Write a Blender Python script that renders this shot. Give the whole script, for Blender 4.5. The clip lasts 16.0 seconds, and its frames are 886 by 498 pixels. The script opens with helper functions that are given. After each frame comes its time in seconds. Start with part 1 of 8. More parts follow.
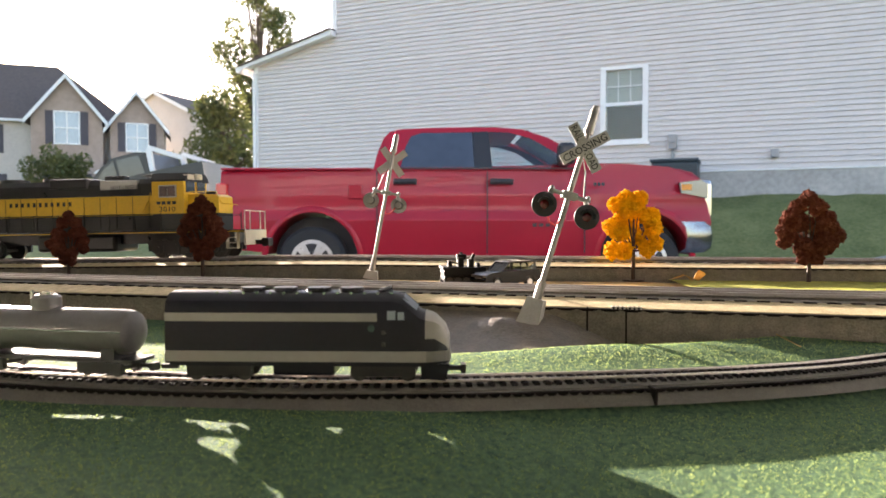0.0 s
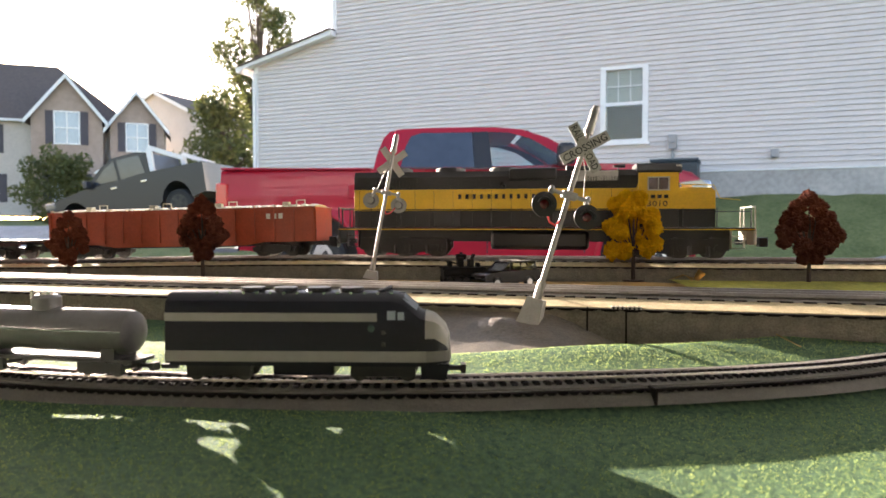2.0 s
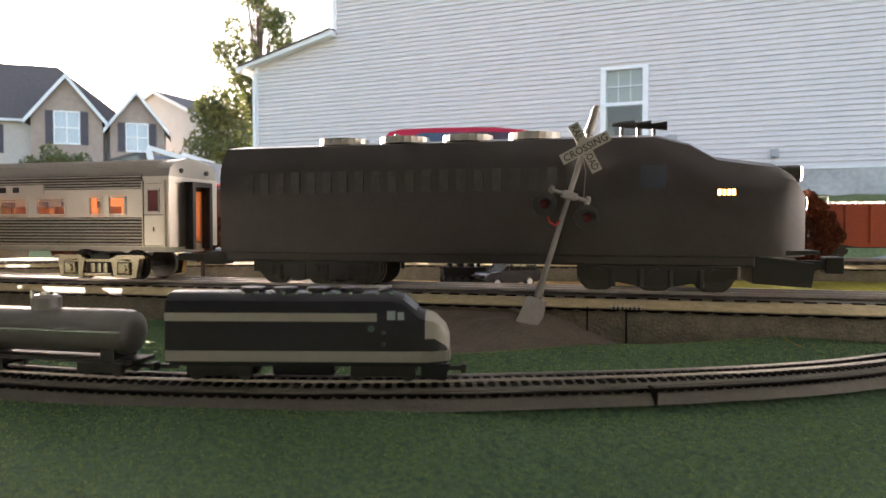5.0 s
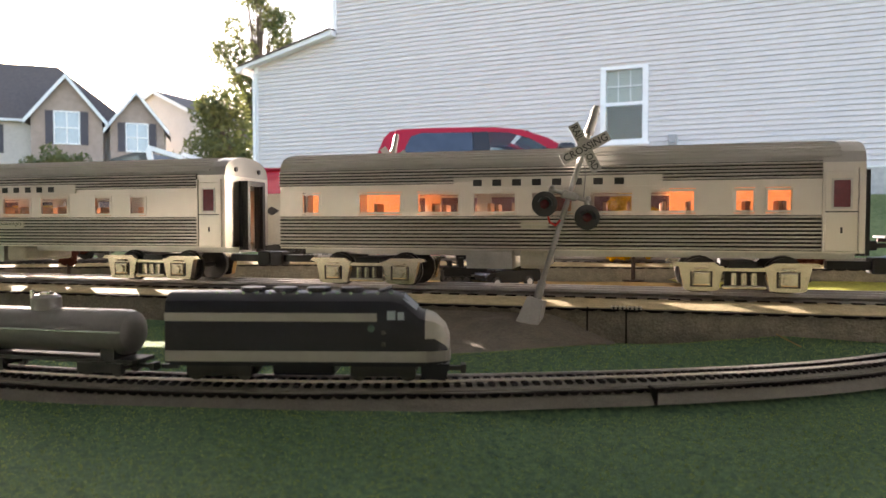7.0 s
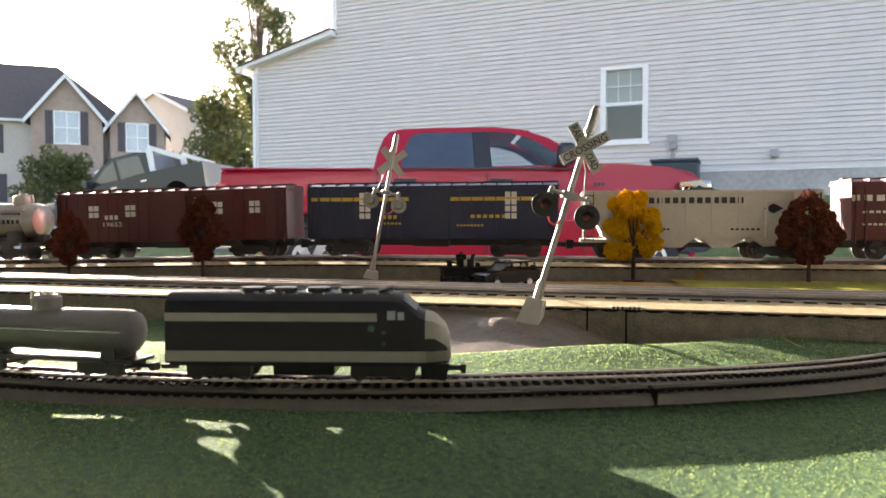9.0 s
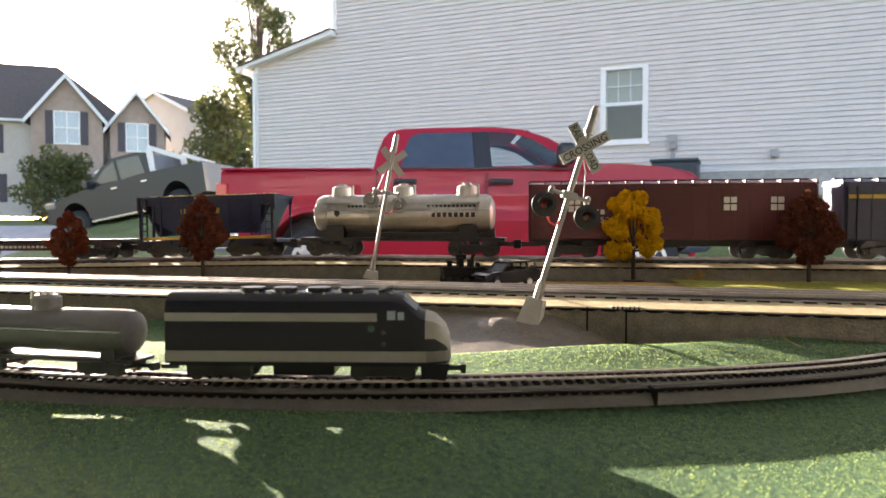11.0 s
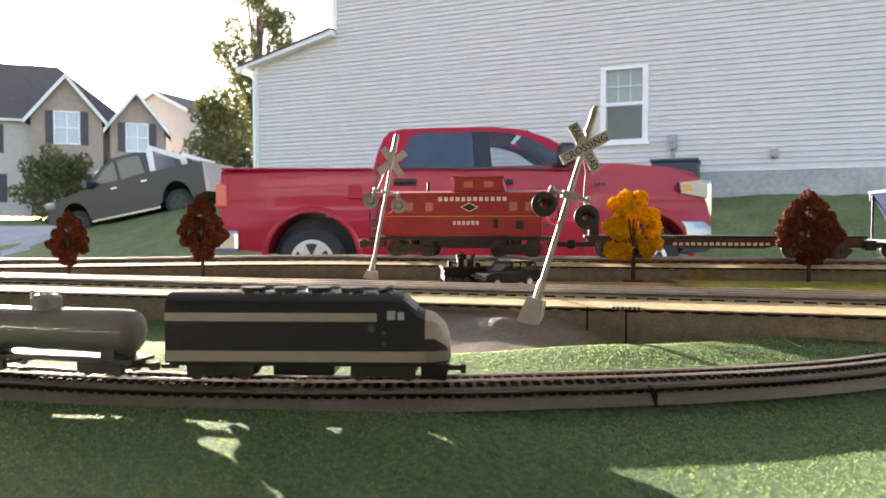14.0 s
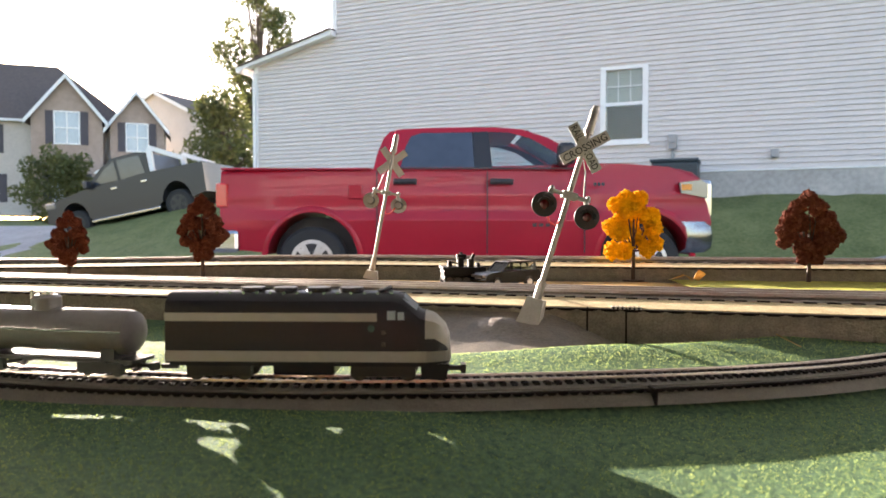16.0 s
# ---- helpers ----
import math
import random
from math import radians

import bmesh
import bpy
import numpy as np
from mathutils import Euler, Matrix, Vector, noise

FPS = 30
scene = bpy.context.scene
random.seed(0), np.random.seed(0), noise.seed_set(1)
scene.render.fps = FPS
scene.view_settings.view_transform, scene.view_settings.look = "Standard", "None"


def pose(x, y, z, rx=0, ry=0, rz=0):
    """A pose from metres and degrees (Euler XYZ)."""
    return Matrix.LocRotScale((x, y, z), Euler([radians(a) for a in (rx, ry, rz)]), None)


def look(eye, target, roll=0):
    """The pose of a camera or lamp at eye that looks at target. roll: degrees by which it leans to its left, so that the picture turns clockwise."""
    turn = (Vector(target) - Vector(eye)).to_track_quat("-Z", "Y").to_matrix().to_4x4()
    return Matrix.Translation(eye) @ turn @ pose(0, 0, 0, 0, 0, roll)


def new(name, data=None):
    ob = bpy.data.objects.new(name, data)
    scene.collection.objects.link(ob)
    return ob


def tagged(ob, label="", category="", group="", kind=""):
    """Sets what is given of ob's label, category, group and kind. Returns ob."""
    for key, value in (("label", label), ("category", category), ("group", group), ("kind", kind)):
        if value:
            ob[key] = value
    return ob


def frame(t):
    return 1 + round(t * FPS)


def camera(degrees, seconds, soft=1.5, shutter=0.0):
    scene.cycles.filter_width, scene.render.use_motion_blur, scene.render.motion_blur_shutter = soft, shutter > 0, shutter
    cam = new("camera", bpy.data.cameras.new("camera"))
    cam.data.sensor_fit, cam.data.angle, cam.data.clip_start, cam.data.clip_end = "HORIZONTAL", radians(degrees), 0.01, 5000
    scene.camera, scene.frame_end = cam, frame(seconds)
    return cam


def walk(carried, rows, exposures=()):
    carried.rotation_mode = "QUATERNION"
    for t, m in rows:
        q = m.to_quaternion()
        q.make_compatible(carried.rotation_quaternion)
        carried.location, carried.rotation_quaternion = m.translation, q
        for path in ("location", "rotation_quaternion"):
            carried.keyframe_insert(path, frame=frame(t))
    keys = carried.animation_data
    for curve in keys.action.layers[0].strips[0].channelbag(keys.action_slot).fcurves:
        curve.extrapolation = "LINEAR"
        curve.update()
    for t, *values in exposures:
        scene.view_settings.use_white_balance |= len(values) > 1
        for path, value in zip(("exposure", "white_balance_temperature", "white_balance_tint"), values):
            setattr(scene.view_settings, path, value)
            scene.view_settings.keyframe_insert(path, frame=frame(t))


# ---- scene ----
ZC = 0.823                      # height of the lens above the driveway
cam = camera(65, 16.0)
EYE = look((0, 0, ZC), (0, 10, ZC - 0.3333))
walk(cam, [(0.0, EYE), (16.0, EYE)], [(0.0, 2.98, 6600, 22), (4.2, 2.98, 6600, 22), (6.4, 3.12, 6600, 22), (7.8, 3.12, 6600, 22), (8.8, 2.98, 6600, 22), (16.0, 2.98, 6600, 22)])
cam.data.dof.use_dof = True
cam.data.dof.focus_distance = 0.48
cam.data.dof.aperture_fstop = 22.0

# ---- light ----
SUN_AZ, SUN_EL = radians(-36), radians(12.5)
world = bpy.data.worlds.new("world")
scene.world = world
world.use_nodes = True
wn = world.node_tree.nodes
sky = wn.new("ShaderNodeTexSky")
sky.sky_type = "NISHITA"
sky.sun_disc = False
sky.sun_elevation, sky.sun_rotation = SUN_EL, SUN_AZ
sky.dust_density = 1.0
wn["Background"].inputs[1].default_value = 0.08
world.node_tree.links.new(sky.outputs[0], wn["Background"].inputs[0])
sun_data = bpy.data.lights.new("sun", "SUN")
sun_data.energy, sun_data.angle, sun_data.color = 5.0, radians(0.6), (1.0, 0.9, 0.74)
sun = new("sun", sun_data)
sun_to = Vector((math.sin(SUN_AZ) * math.cos(SUN_EL), math.cos(SUN_AZ) * math.cos(SUN_EL), math.sin(SUN_EL)))
sun.matrix_world = look(sun_to * 60, (0, 0, 0))


# ---- materials ----
def mat(name, col, rough=0.6, metal=0.0, var=0.15, scale=60.0, bump=0.0, bscale=300.0, coat=0.0, second=None, emit=0.0, spec=0.5, world_pos=False):
    m = bpy.data.materials.new(name)
    m.use_nodes = True
    nt = m.node_tree
    b = nt.nodes["Principled BSDF"]
    b.inputs["Roughness"].default_value = rough
    b.inputs["Metallic"].default_value = metal
    b.inputs["Coat Weight"].default_value = coat
    b.inputs["Specular IOR Level"].default_value = spec
    if world_pos:
        pos = nt.nodes.new("ShaderNodeNewGeometry").outputs["Position"]
    else:
        pos = nt.nodes.new("ShaderNodeTexCoord").outputs["Object"]
    n1 = nt.nodes.new("ShaderNodeTexNoise")
    n1.inputs["Scale"].default_value = scale
    n1.inputs["Detail"].default_value = 6.0
    nt.links.new(pos, n1.inputs["Vector"])
    n2 = nt.nodes.new("ShaderNodeTexNoise")
    n2.inputs["Scale"].default_value = scale * 7.3
    n2.inputs["Detail"].default_value = 3.0
    nt.links.new(pos, n2.inputs["Vector"])
    mix = nt.nodes.new("ShaderNodeMath")
    mix.operation = "ADD"
    nt.links.new(n1.outputs[0], mix.inputs[0])
    nt.links.new(n2.outputs[0], mix.inputs[1])
    ramp = nt.nodes.new("ShaderNodeValToRGB")
    half = nt.nodes.new("ShaderNodeMath")
    half.operation = "MULTIPLY"
    half.inputs[1].default_value = 0.5
    nt.links.new(mix.outputs[0], half.inputs[0])
    nt.links.new(half.outputs[0], ramp.inputs[0])
    other = second or tuple(min(1.0, c * (1 + var)) for c in col)
    low = col if second else tuple(c * (1 - var) for c in col)
    ramp.color_ramp.elements[0].position, ramp.color_ramp.elements[0].color = 0.36, (*low, 1)
    ramp.color_ramp.elements[1].position, ramp.color_ramp.elements[1].color = 0.64, (*other, 1)
    nt.links.new(ramp.outputs[0], b.inputs["Base Color"])
    rr = nt.nodes.new("ShaderNodeMapRange")
    rr.inputs["To Min"].default_value = max(0.02, rough * 0.8)
    rr.inputs["To Max"].default_value = min(1.0, rough * 1.2)
    nt.links.new(n1.outputs[0], rr.inputs["Value"])
    nt.links.new(rr.outputs[0], b.inputs["Roughness"])
    if bump:
        nb = nt.nodes.new("ShaderNodeTexNoise")
        nb.inputs["Scale"].default_value = bscale
        nb.inputs["Detail"].default_value = 4.0
        nt.links.new(pos, nb.inputs["Vector"])
        bp = nt.nodes.new("ShaderNodeBump")
        bp.inputs["Strength"].default_value = 0.8
        bp.inputs["Distance"].default_value = bump
        nt.links.new(nb.outputs[0], bp.inputs["Height"])
        nt.links.new(bp.outputs[0], b.inputs["Normal"])
    if emit:
        b.inputs["Emission Color"].default_value = (*col, 1)
        b.inputs["Emission Strength"].default_value = emit
    return m


def glass(name, tint, rough=0.03, alpha=1.0):
    m = bpy.data.materials.new(name)
    m.use_nodes = True
    b = m.node_tree.nodes["Principled BSDF"]
    b.inputs["Base Color"].default_value = (*tint, 1)
    b.inputs["Roughness"].default_value = rough
    b.inputs["Transmission Weight"].default_value = alpha
    b.inputs["IOR"].default_value = 1.45
    return m


M_MAT = mat("green_flock", (0.016, 0.050, 0.042), 0.95, var=0.4, scale=420, bump=0.0010, bscale=1700, second=(0.12, 0.20, 0.095), spec=0.1, world_pos=True)
M_SAND = mat("sand_paper", (0.34, 0.22, 0.085), 0.9, var=0.2, scale=25, bump=0.0006, bscale=700, spec=0.2, world_pos=True)
M_FIELD = mat("yellow_green_flock", (0.3, 0.3, 0.06), 0.95, var=0.3, scale=30, bump=0.001, bscale=900, spec=0.15, world_pos=True)
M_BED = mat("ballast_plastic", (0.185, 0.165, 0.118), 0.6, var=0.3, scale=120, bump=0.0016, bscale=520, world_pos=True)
# Cream colour holds the grazing sun on the large roadbeds' tops.
M_SHOULDER = mat("sunlit_ballast_top", (0.50, 0.42, 0.26), 0.88, spec=0.12, var=0.25, scale=160, bump=0.0002, bscale=900, world_pos=True)
M_BED_SMALL = mat("small_ballast_plastic", (0.098, 0.094, 0.076), 0.7, var=0.2, scale=150, bump=0.0003, bscale=1100, world_pos=True)
M_TIE = mat("tie_plastic", (0.02, 0.017, 0.016), 0.9, var=0.3, scale=200, spec=0.08)
M_RAIL = mat("rail_metal", (0.36, 0.34, 0.32), 0.35, 1.0, var=0.15, scale=90)
M_CEMENT = mat("painted_plaster", (0.128, 0.110, 0.084), 0.5, var=0.4, scale=90, bump=0.0007, bscale=1000, world_pos=True)
M_BLACK = mat("black_plastic", (0.012, 0.012, 0.013), 0.4, var=0.3, scale=150)
M_WHEEL = mat("wheel_metal", (0.06, 0.058, 0.055), 0.4, 0.7, var=0.3, scale=200)
M_SILVER = mat("silver_paint", (0.48, 0.47, 0.44), 0.35, 0.75, var=0.12, scale=100)
M_CREAM = mat("cream_plastic", (0.55, 0.52, 0.42), 0.5, var=0.1, scale=90)
M_YELLOW = mat("yellow_paint", (0.72, 0.44, 0.02), 0.35, var=0.08, scale=60)
M_ORANGE = mat("orange_red_paint", (0.36, 0.06, 0.022), 0.45, var=0.15, scale=60)
M_BROWN = mat("oxide_red_paint", (0.095, 0.016, 0.018), 0.45, var=0.15, scale=60)
M_REDCAB = mat("caboose_red_paint", (0.32, 0.013, 0.022), 0.42, var=0.12, scale=60)
M_NAVY = mat("dark_blue_paint", (0.010, 0.016, 0.055), 0.4, var=0.2, scale=60)
M_WHITE = mat("white_lettering", (0.72, 0.7, 0.64), 0.5, var=0.06, scale=90)
M_GOLD = mat("gold_lettering", (0.6, 0.4, 0.06), 0.5, var=0.06, scale=90)
M_INK = mat("dark_lettering", (0.02, 0.02, 0.02), 0.6, var=0.1)
M_COAL = mat("coal", (0.012, 0.012, 0.013), 0.35, var=0.5, scale=300, bump=0.002, bscale=300)
M_STONE = mat("ore_load", (0.36, 0.27, 0.07), 0.9, var=0.4, scale=300, bump=0.002, bscale=300)


# ---- mesh helpers ----
def box(bm, x0, x1, y0, y1, z0, z1, m=None):
    vs = [bm.verts.new((x, y, z)) for x in (x0, x1) for y in (y0, y1) for z in (z0, z1)]
    for f in ((0, 1, 3, 2), (4, 6, 7, 5), (0, 4, 5, 1), (2, 3, 7, 6), (0, 2, 6, 4), (1, 5, 7, 3)):
        bm.faces.new([vs[i] for i in f])
    if m is not None:
        bmesh.ops.transform(bm, matrix=m, verts=vs)
    return vs


def rbox(bm, x0, x1, y0, y1, z0, z1, r=0.001, seg=2):
    t = bmesh.new()
    box(t, x0, x1, y0, y1, z0, z1)
    bmesh.ops.bevel(t, geom=t.edges[:], offset=r, segments=seg, affect="EDGES", profile=0.5)
    merge(bm, t)


def merge(bm, t):
    me = bpy.data.meshes.new("t")
    t.to_mesh(me)
    t.free()
    bm.from_mesh(me)
    bpy.data.meshes.remove(me)


def cyl(bm, p0, p1, r0, r1=None, seg=16):
    p0, p1 = Vector(p0), Vector(p1)
    d = p1 - p0
    m = Matrix.Translation((p0 + p1) / 2) @ d.to_track_quat("Z", "Y").to_matrix().to_4x4()
    bmesh.ops.create_cone(bm, cap_ends=True, segments=seg, radius1=r0, radius2=r0 if r1 is None else r1, depth=d.length, matrix=m)


def ball(bm, c, r, sub=2, sx=1, sy=1, sz=1):
    bmesh.ops.create_icosphere(bm, subdivisions=sub, radius=r, matrix=Matrix.Translation(c) @ Matrix.Diagonal((sx, sy, sz, 1)))


def prism(bm, pts, y0, y1):
    """A side outline of (x, z) points given the thickness y0..y1."""
    a = [bm.verts.new((x, y0, z)) for x, z in pts]
    b = [bm.verts.new((x, y1, z)) for x, z in pts]
    n = len(pts)
    bm.faces.new(a)
    bm.faces.new(b[::-1])
    for i in range(n):
        bm.faces.new((a[i], b[i], b[(i + 1) % n], a[(i + 1) % n]))
    return a + b


def loft(bm, rings, closed=True, caps=True):
    rows = [[bm.verts.new(p) for p in ring] for ring in rings]
    n = len(rows[0])
    for a, b in zip(rows, rows[1:]):
        for i in range(n if closed else n - 1):
            bm.faces.new((a[i], a[(i + 1) % n], b[(i + 1) % n], b[i]))
    if caps:
        bm.faces.new(rows[0][::-1])
        bm.faces.new(rows[-1])


def part(name, bm, material, parent=None, label="", smooth=False):
    bmesh.ops.recalc_face_normals(bm, faces=bm.faces[:])
    me = bpy.data.meshes.new(name)
    bm.to_mesh(me)
    bm.free()
    me.materials.append(material)
    if smooth:
        me.shade_smooth()
        me.set_sharp_from_angle(angle=radians(35))
    ob = new(name, me)
    if parent is not None:
        ob.parent = parent
    if label:
        tagged(ob, label)
    return ob


def bm_of(fn, *a, **k):
    bm = bmesh.new()
    fn(bm, *a, **k)
    return bm


def boxes(*rows):
    bm = bmesh.new()
    for r in rows:
        box(bm, *r)
    return bm


def each(name, rows, material, parent):
    """A part of its own for every box in rows."""
    for r in rows:
        part(name, boxes(r), material, parent)


def cyls(*rows, seg=16):
    bm = bmesh.new()
    for r in rows:
        cyl(bm, *r, seg=seg)
    return bm


def thing(name, m, label, category, group="", kind=""):
    ob = new(name)
    ob.empty_display_size = 0.02
    ob.matrix_world = m
    return tagged(ob, label, category, group, kind)


def lettering(text, width, height, m, material, parent, name="lettering", bold=0.0):
    """Words as thin raised letters, fitted to a width and height, centred at m."""
    cu = bpy.data.curves.new("text", "FONT")
    cu.body, cu.align_x, cu.align_y, cu.extrude, cu.offset = text, "CENTER", "CENTER", 0.01, bold
    cu.resolution_u = 2
    tmp = new("text", cu)
    bpy.context.view_layer.update()
    me = bpy.data.meshes.new_from_object(tmp.evaluated_get(bpy.context.evaluated_depsgraph_get()))
    bpy.data.objects.remove(tmp)
    bpy.data.curves.remove(cu)
    co = np.array([v.co for v in me.vertices])
    lo, hi = co.min(0), co.max(0)
    sc = Matrix.Diagonal((width / (hi[0] - lo[0]), height / (hi[1] - lo[1]), 0.01, 1))
    me.transform(m @ sc @ Matrix.Translation(-Vector((lo + hi) / 2)))
    me.materials.append(material)
    me.name = name
    ob = new(name, me)
    ob.parent = parent
    return ob


SIDE = pose(0, 0, 0, 90)        # lettering on a side that faces -y


def on_side(x, y, z):
    return Matrix.Translation((x, y, z)) @ SIDE


def bars(parent, x0, x1, y, z0, z1, n, material, name="lettering", gap=0.35):
    """Writing reduced to a row of n bars."""
    bm = bmesh.new()
    w = (x1 - x0) / n
    for i in range(n):
        box(bm, x0 + i * w, x0 + (i + 1 - gap) * w, y - 0.0003, y + 0.0002, z0, z1)
    return part(name, bm, material, parent)


# ---- ground, table, layout base ----
CORNER = Vector((-4.79, 17.9, 0))
ALONG = Vector((0.9205, -0.3907, 0))
OUT = Vector((-0.3907, -0.9205, 0))


def smooth01(a):
    a = min(1.0, max(0.0, a))
    return a * a * (3 - 2 * a)


def ground_z(x, y):
    q = (Vector((x, y, 0)) - CORNER).dot(OUT)
    amp = 1.43 - 0.62 * smooth01((-5.5 - x) / 6.0)
    far = 0.5 * smooth01((y - 26) / 30.0)
    return amp * smooth01((4.4 - q) / 4.4) + far


def grid_sheet(name, xs, ys, zfun, material, lift=0.0):
    bm = bmesh.new()
    rows = [[bm.verts.new((x, y, zfun(x, y) + lift)) for x in xs] for y in ys]
    for a, b in zip(rows, rows[1:]):
        for i in range(len(xs) - 1):
            bm.faces.new((a[i], a[i + 1], b[i + 1], b[i]))
    return part(name, bm, material, smooth=True)


M_LAWN = mat("lawn_grass", (0.10, 0.125, 0.042), 0.95, var=0.35, scale=2.3, bump=0.03, bscale=45, second=(0.20, 0.215, 0.085), spec=0.2, world_pos=True)
M_DRIVE = mat("driveway_concrete", (0.25, 0.25, 0.25), 0.9, var=0.2, scale=1.5, bump=0.003, bscale=80, world_pos=True)
xs = [-900, -300, -120] + [-60 + 1.5 * i for i in range(81)] + [120, 300, 900]
ys = [-900, -300, -60, -20] + [-8 + 1.0 * i for i in range(70)] + [80, 120, 300, 900]
tagged(grid_sheet("ground", xs, ys, ground_z, M_LAWN), "sloping mown lawn rising towards the houses", "ground", kind="structure")
tagged(grid_sheet("driveway", [-9 + i for i in range(20)], [-6 + 1.0 * i for i in range(17)], ground_z, M_DRIVE, 0.012), "pale concrete driveway under the parked pickup", "driveway", kind="structure")
tagged(grid_sheet("side_road", [-30 + i for i in range(21)], [13.0 + 0.5 * i for i in range(18)], ground_z, M_DRIVE, 0.012), "pale concrete side road beyond the lawn", "road", kind="structure")

RAIL_MID = ZC - 0.040
MID0, MIDM = 0.478, 0.26
REAR0, REARM = 0.78, 0.16


def rail_front(x):
    return ZC - 0.0575 - 0.0028 * smooth01((x - 0.02) / 0.2)


def rail_rear(x):
    return ZC - 0.0335 - 0.0075 * smooth01((-0.08 - x) / 0.5)


def mat_z(x, y):
    z = ZC - 0.0660 + 0.0085 * smooth01((y - 0.50) / 0.2)
    # the mat sags below the near track's front edge, to one side
    rho = math.hypot(x + 0.035, y - 0.782)
    z -= (0.0045 * smooth01((rho - 0.531) / 0.008) + 0.0045 * smooth01((rho - 0.54) / 0.09) * (1 - 0.8 * smooth01((x - 0.05) / 0.09))) * smooth01((x + 0.02) / 0.06)
    z -= 0.0030 * smooth01((x - 0.06) / 0.14) * smooth01((0.36 - y) / 0.05)
    z -= 0.006 * smooth01((-0.1 - x) / 0.5) * smooth01((y - 0.5) / 0.2)
    # a low bank of the flock behind the near track, falling away before the middle one
    u = 0.515 - rho
    z += 0.0035 * smooth01(u / 0.016) + 0.0030 * smooth01((u - 0.008) / 0.045) * (1 - 0.55 * smooth01((x - 0.12) / 0.12))
    z -= 0.0085 * smooth01((u - 0.054) / 0.03) * smooth01((0.50 - y) / 0.05)
    z += 0.0016 * math.exp(-((x - 0.078) / 0.035) ** 2 - ((y - 0.340) / 0.025) ** 2)
    z -= 0.0065 * smooth01((y - 0.46) / 0.05) * (1 - 0.25 * smooth01((x - 0.12) / 0.12))
    z += 0.0012 * noise.noise((x * 14, y * 14, 0))
    return z


def table():
    t = thing("layout_table", pose(0, 0, 0), "large table with a pale plastic top under the train layout", "table")
    m = mat("table_plastic", (0.6, 0.59, 0.56), 0.5, var=0.05, scale=8)
    part("tabletop", bm_of(rbox, -1.78, 1.58, -0.78, 1.28, 0.705, 0.735, 0.008), m, t)
    steel = mat("grey_steel", (0.25, 0.25, 0.26), 0.4, 0.6)
    for x in (-1.6, -0.1, 1.4):
        for y in (-0.65, 1.15):
            part("leg", cyls(((x, y, 0.012), (x, y, 0.71), 0.014)), steel, t)


table()


def garage():
    """An assumed, unseen garage in whose mouth the table stands, added to block skylight."""
    # cool pale paint, set to bounce bluish fill onto the near sides
    paint = mat("unseen_garage_paint", (0.66, 0.68, 0.71), 0.8, var=0.06, scale=2, world_pos=True)
    # header and forward ceiling are there to darken the layout
    for name, r in (("wall_west", (-3.3, -3.15, -6.2, 2.3, 0.0, 2.6)), ("wall_east", (3.15, 3.3, -6.2, 2.3, 0.0, 2.6)), ("wall_header", (-3.15, 3.15, 2.1, 2.3, 2.15, 2.6)), ("wall_south", (-3.15, 3.15, -6.2, -6.05, 0.0, 2.6)), ("ceiling", (-3.3, 3.3, -6.2, 2.5, 2.6, 2.75))):
        tagged(part(name, boxes(r), paint), "unseen added plain painted garage " + name.split("_")[0], name.split("_")[0], kind="structure")


garage()
xs = [-1.75 + 0.01 * i for i in range(331)]
ys = [-0.75 + 0.02 * i for i in range(45)] + [0.15 + 0.004 * i for i in range(90)] + [0.51 + 0.02 * i for i in range(38)]
gmat = grid_sheet("grass_mat", xs, ys, mat_z, M_MAT)
sol = gmat.modifiers.new("thickness", "SOLIDIFY")
sol.thickness, sol.offset = 0.012, -1
tagged(gmat, "dark green flocked grass mat with low mounds on the table", "grass mat", kind="structure")


def sheet_on_mat(name, pts_fn, nx, ny, material, label, lift):
    bm = bmesh.new()
    rows = []
    for j in range(ny + 1):
        row = []
        for i in range(nx + 1):
            x, y = pts_fn(i / nx, j / ny)
            row.append(bm.verts.new((x, y, mat_z(x, y) + lift + 0.0008 * noise.noise((x * 30, y * 30, 3)))))
        rows.append(row)
    for a, b in zip(rows, rows[1:]):
        for i in range(nx):
            bm.faces.new((a[i], a[i + 1], b[i + 1], b[i]))
    return tagged(part(name, bm, material, smooth=True), label, name.replace("_", " "), kind="structure")


sheet_on_mat("sand_sheet", lambda u, v: (-0.5 + 0.73 * u, 0.56 - 0.08 * u + 0.22 * v - 0.03 * u * v + 0.006 * math.sin(9 * u)), 60, 20, M_SAND, "tan sandy paper laid between the two far tracks", 0.0022)
sheet_on_mat("field_sheet", lambda u, v: (0.225 + 0.55 * u, 0.47 - 0.1 * u + 0.23 * v), 40, 20, M_FIELD, "yellow green flocked sheet between the two far tracks", 0.004)


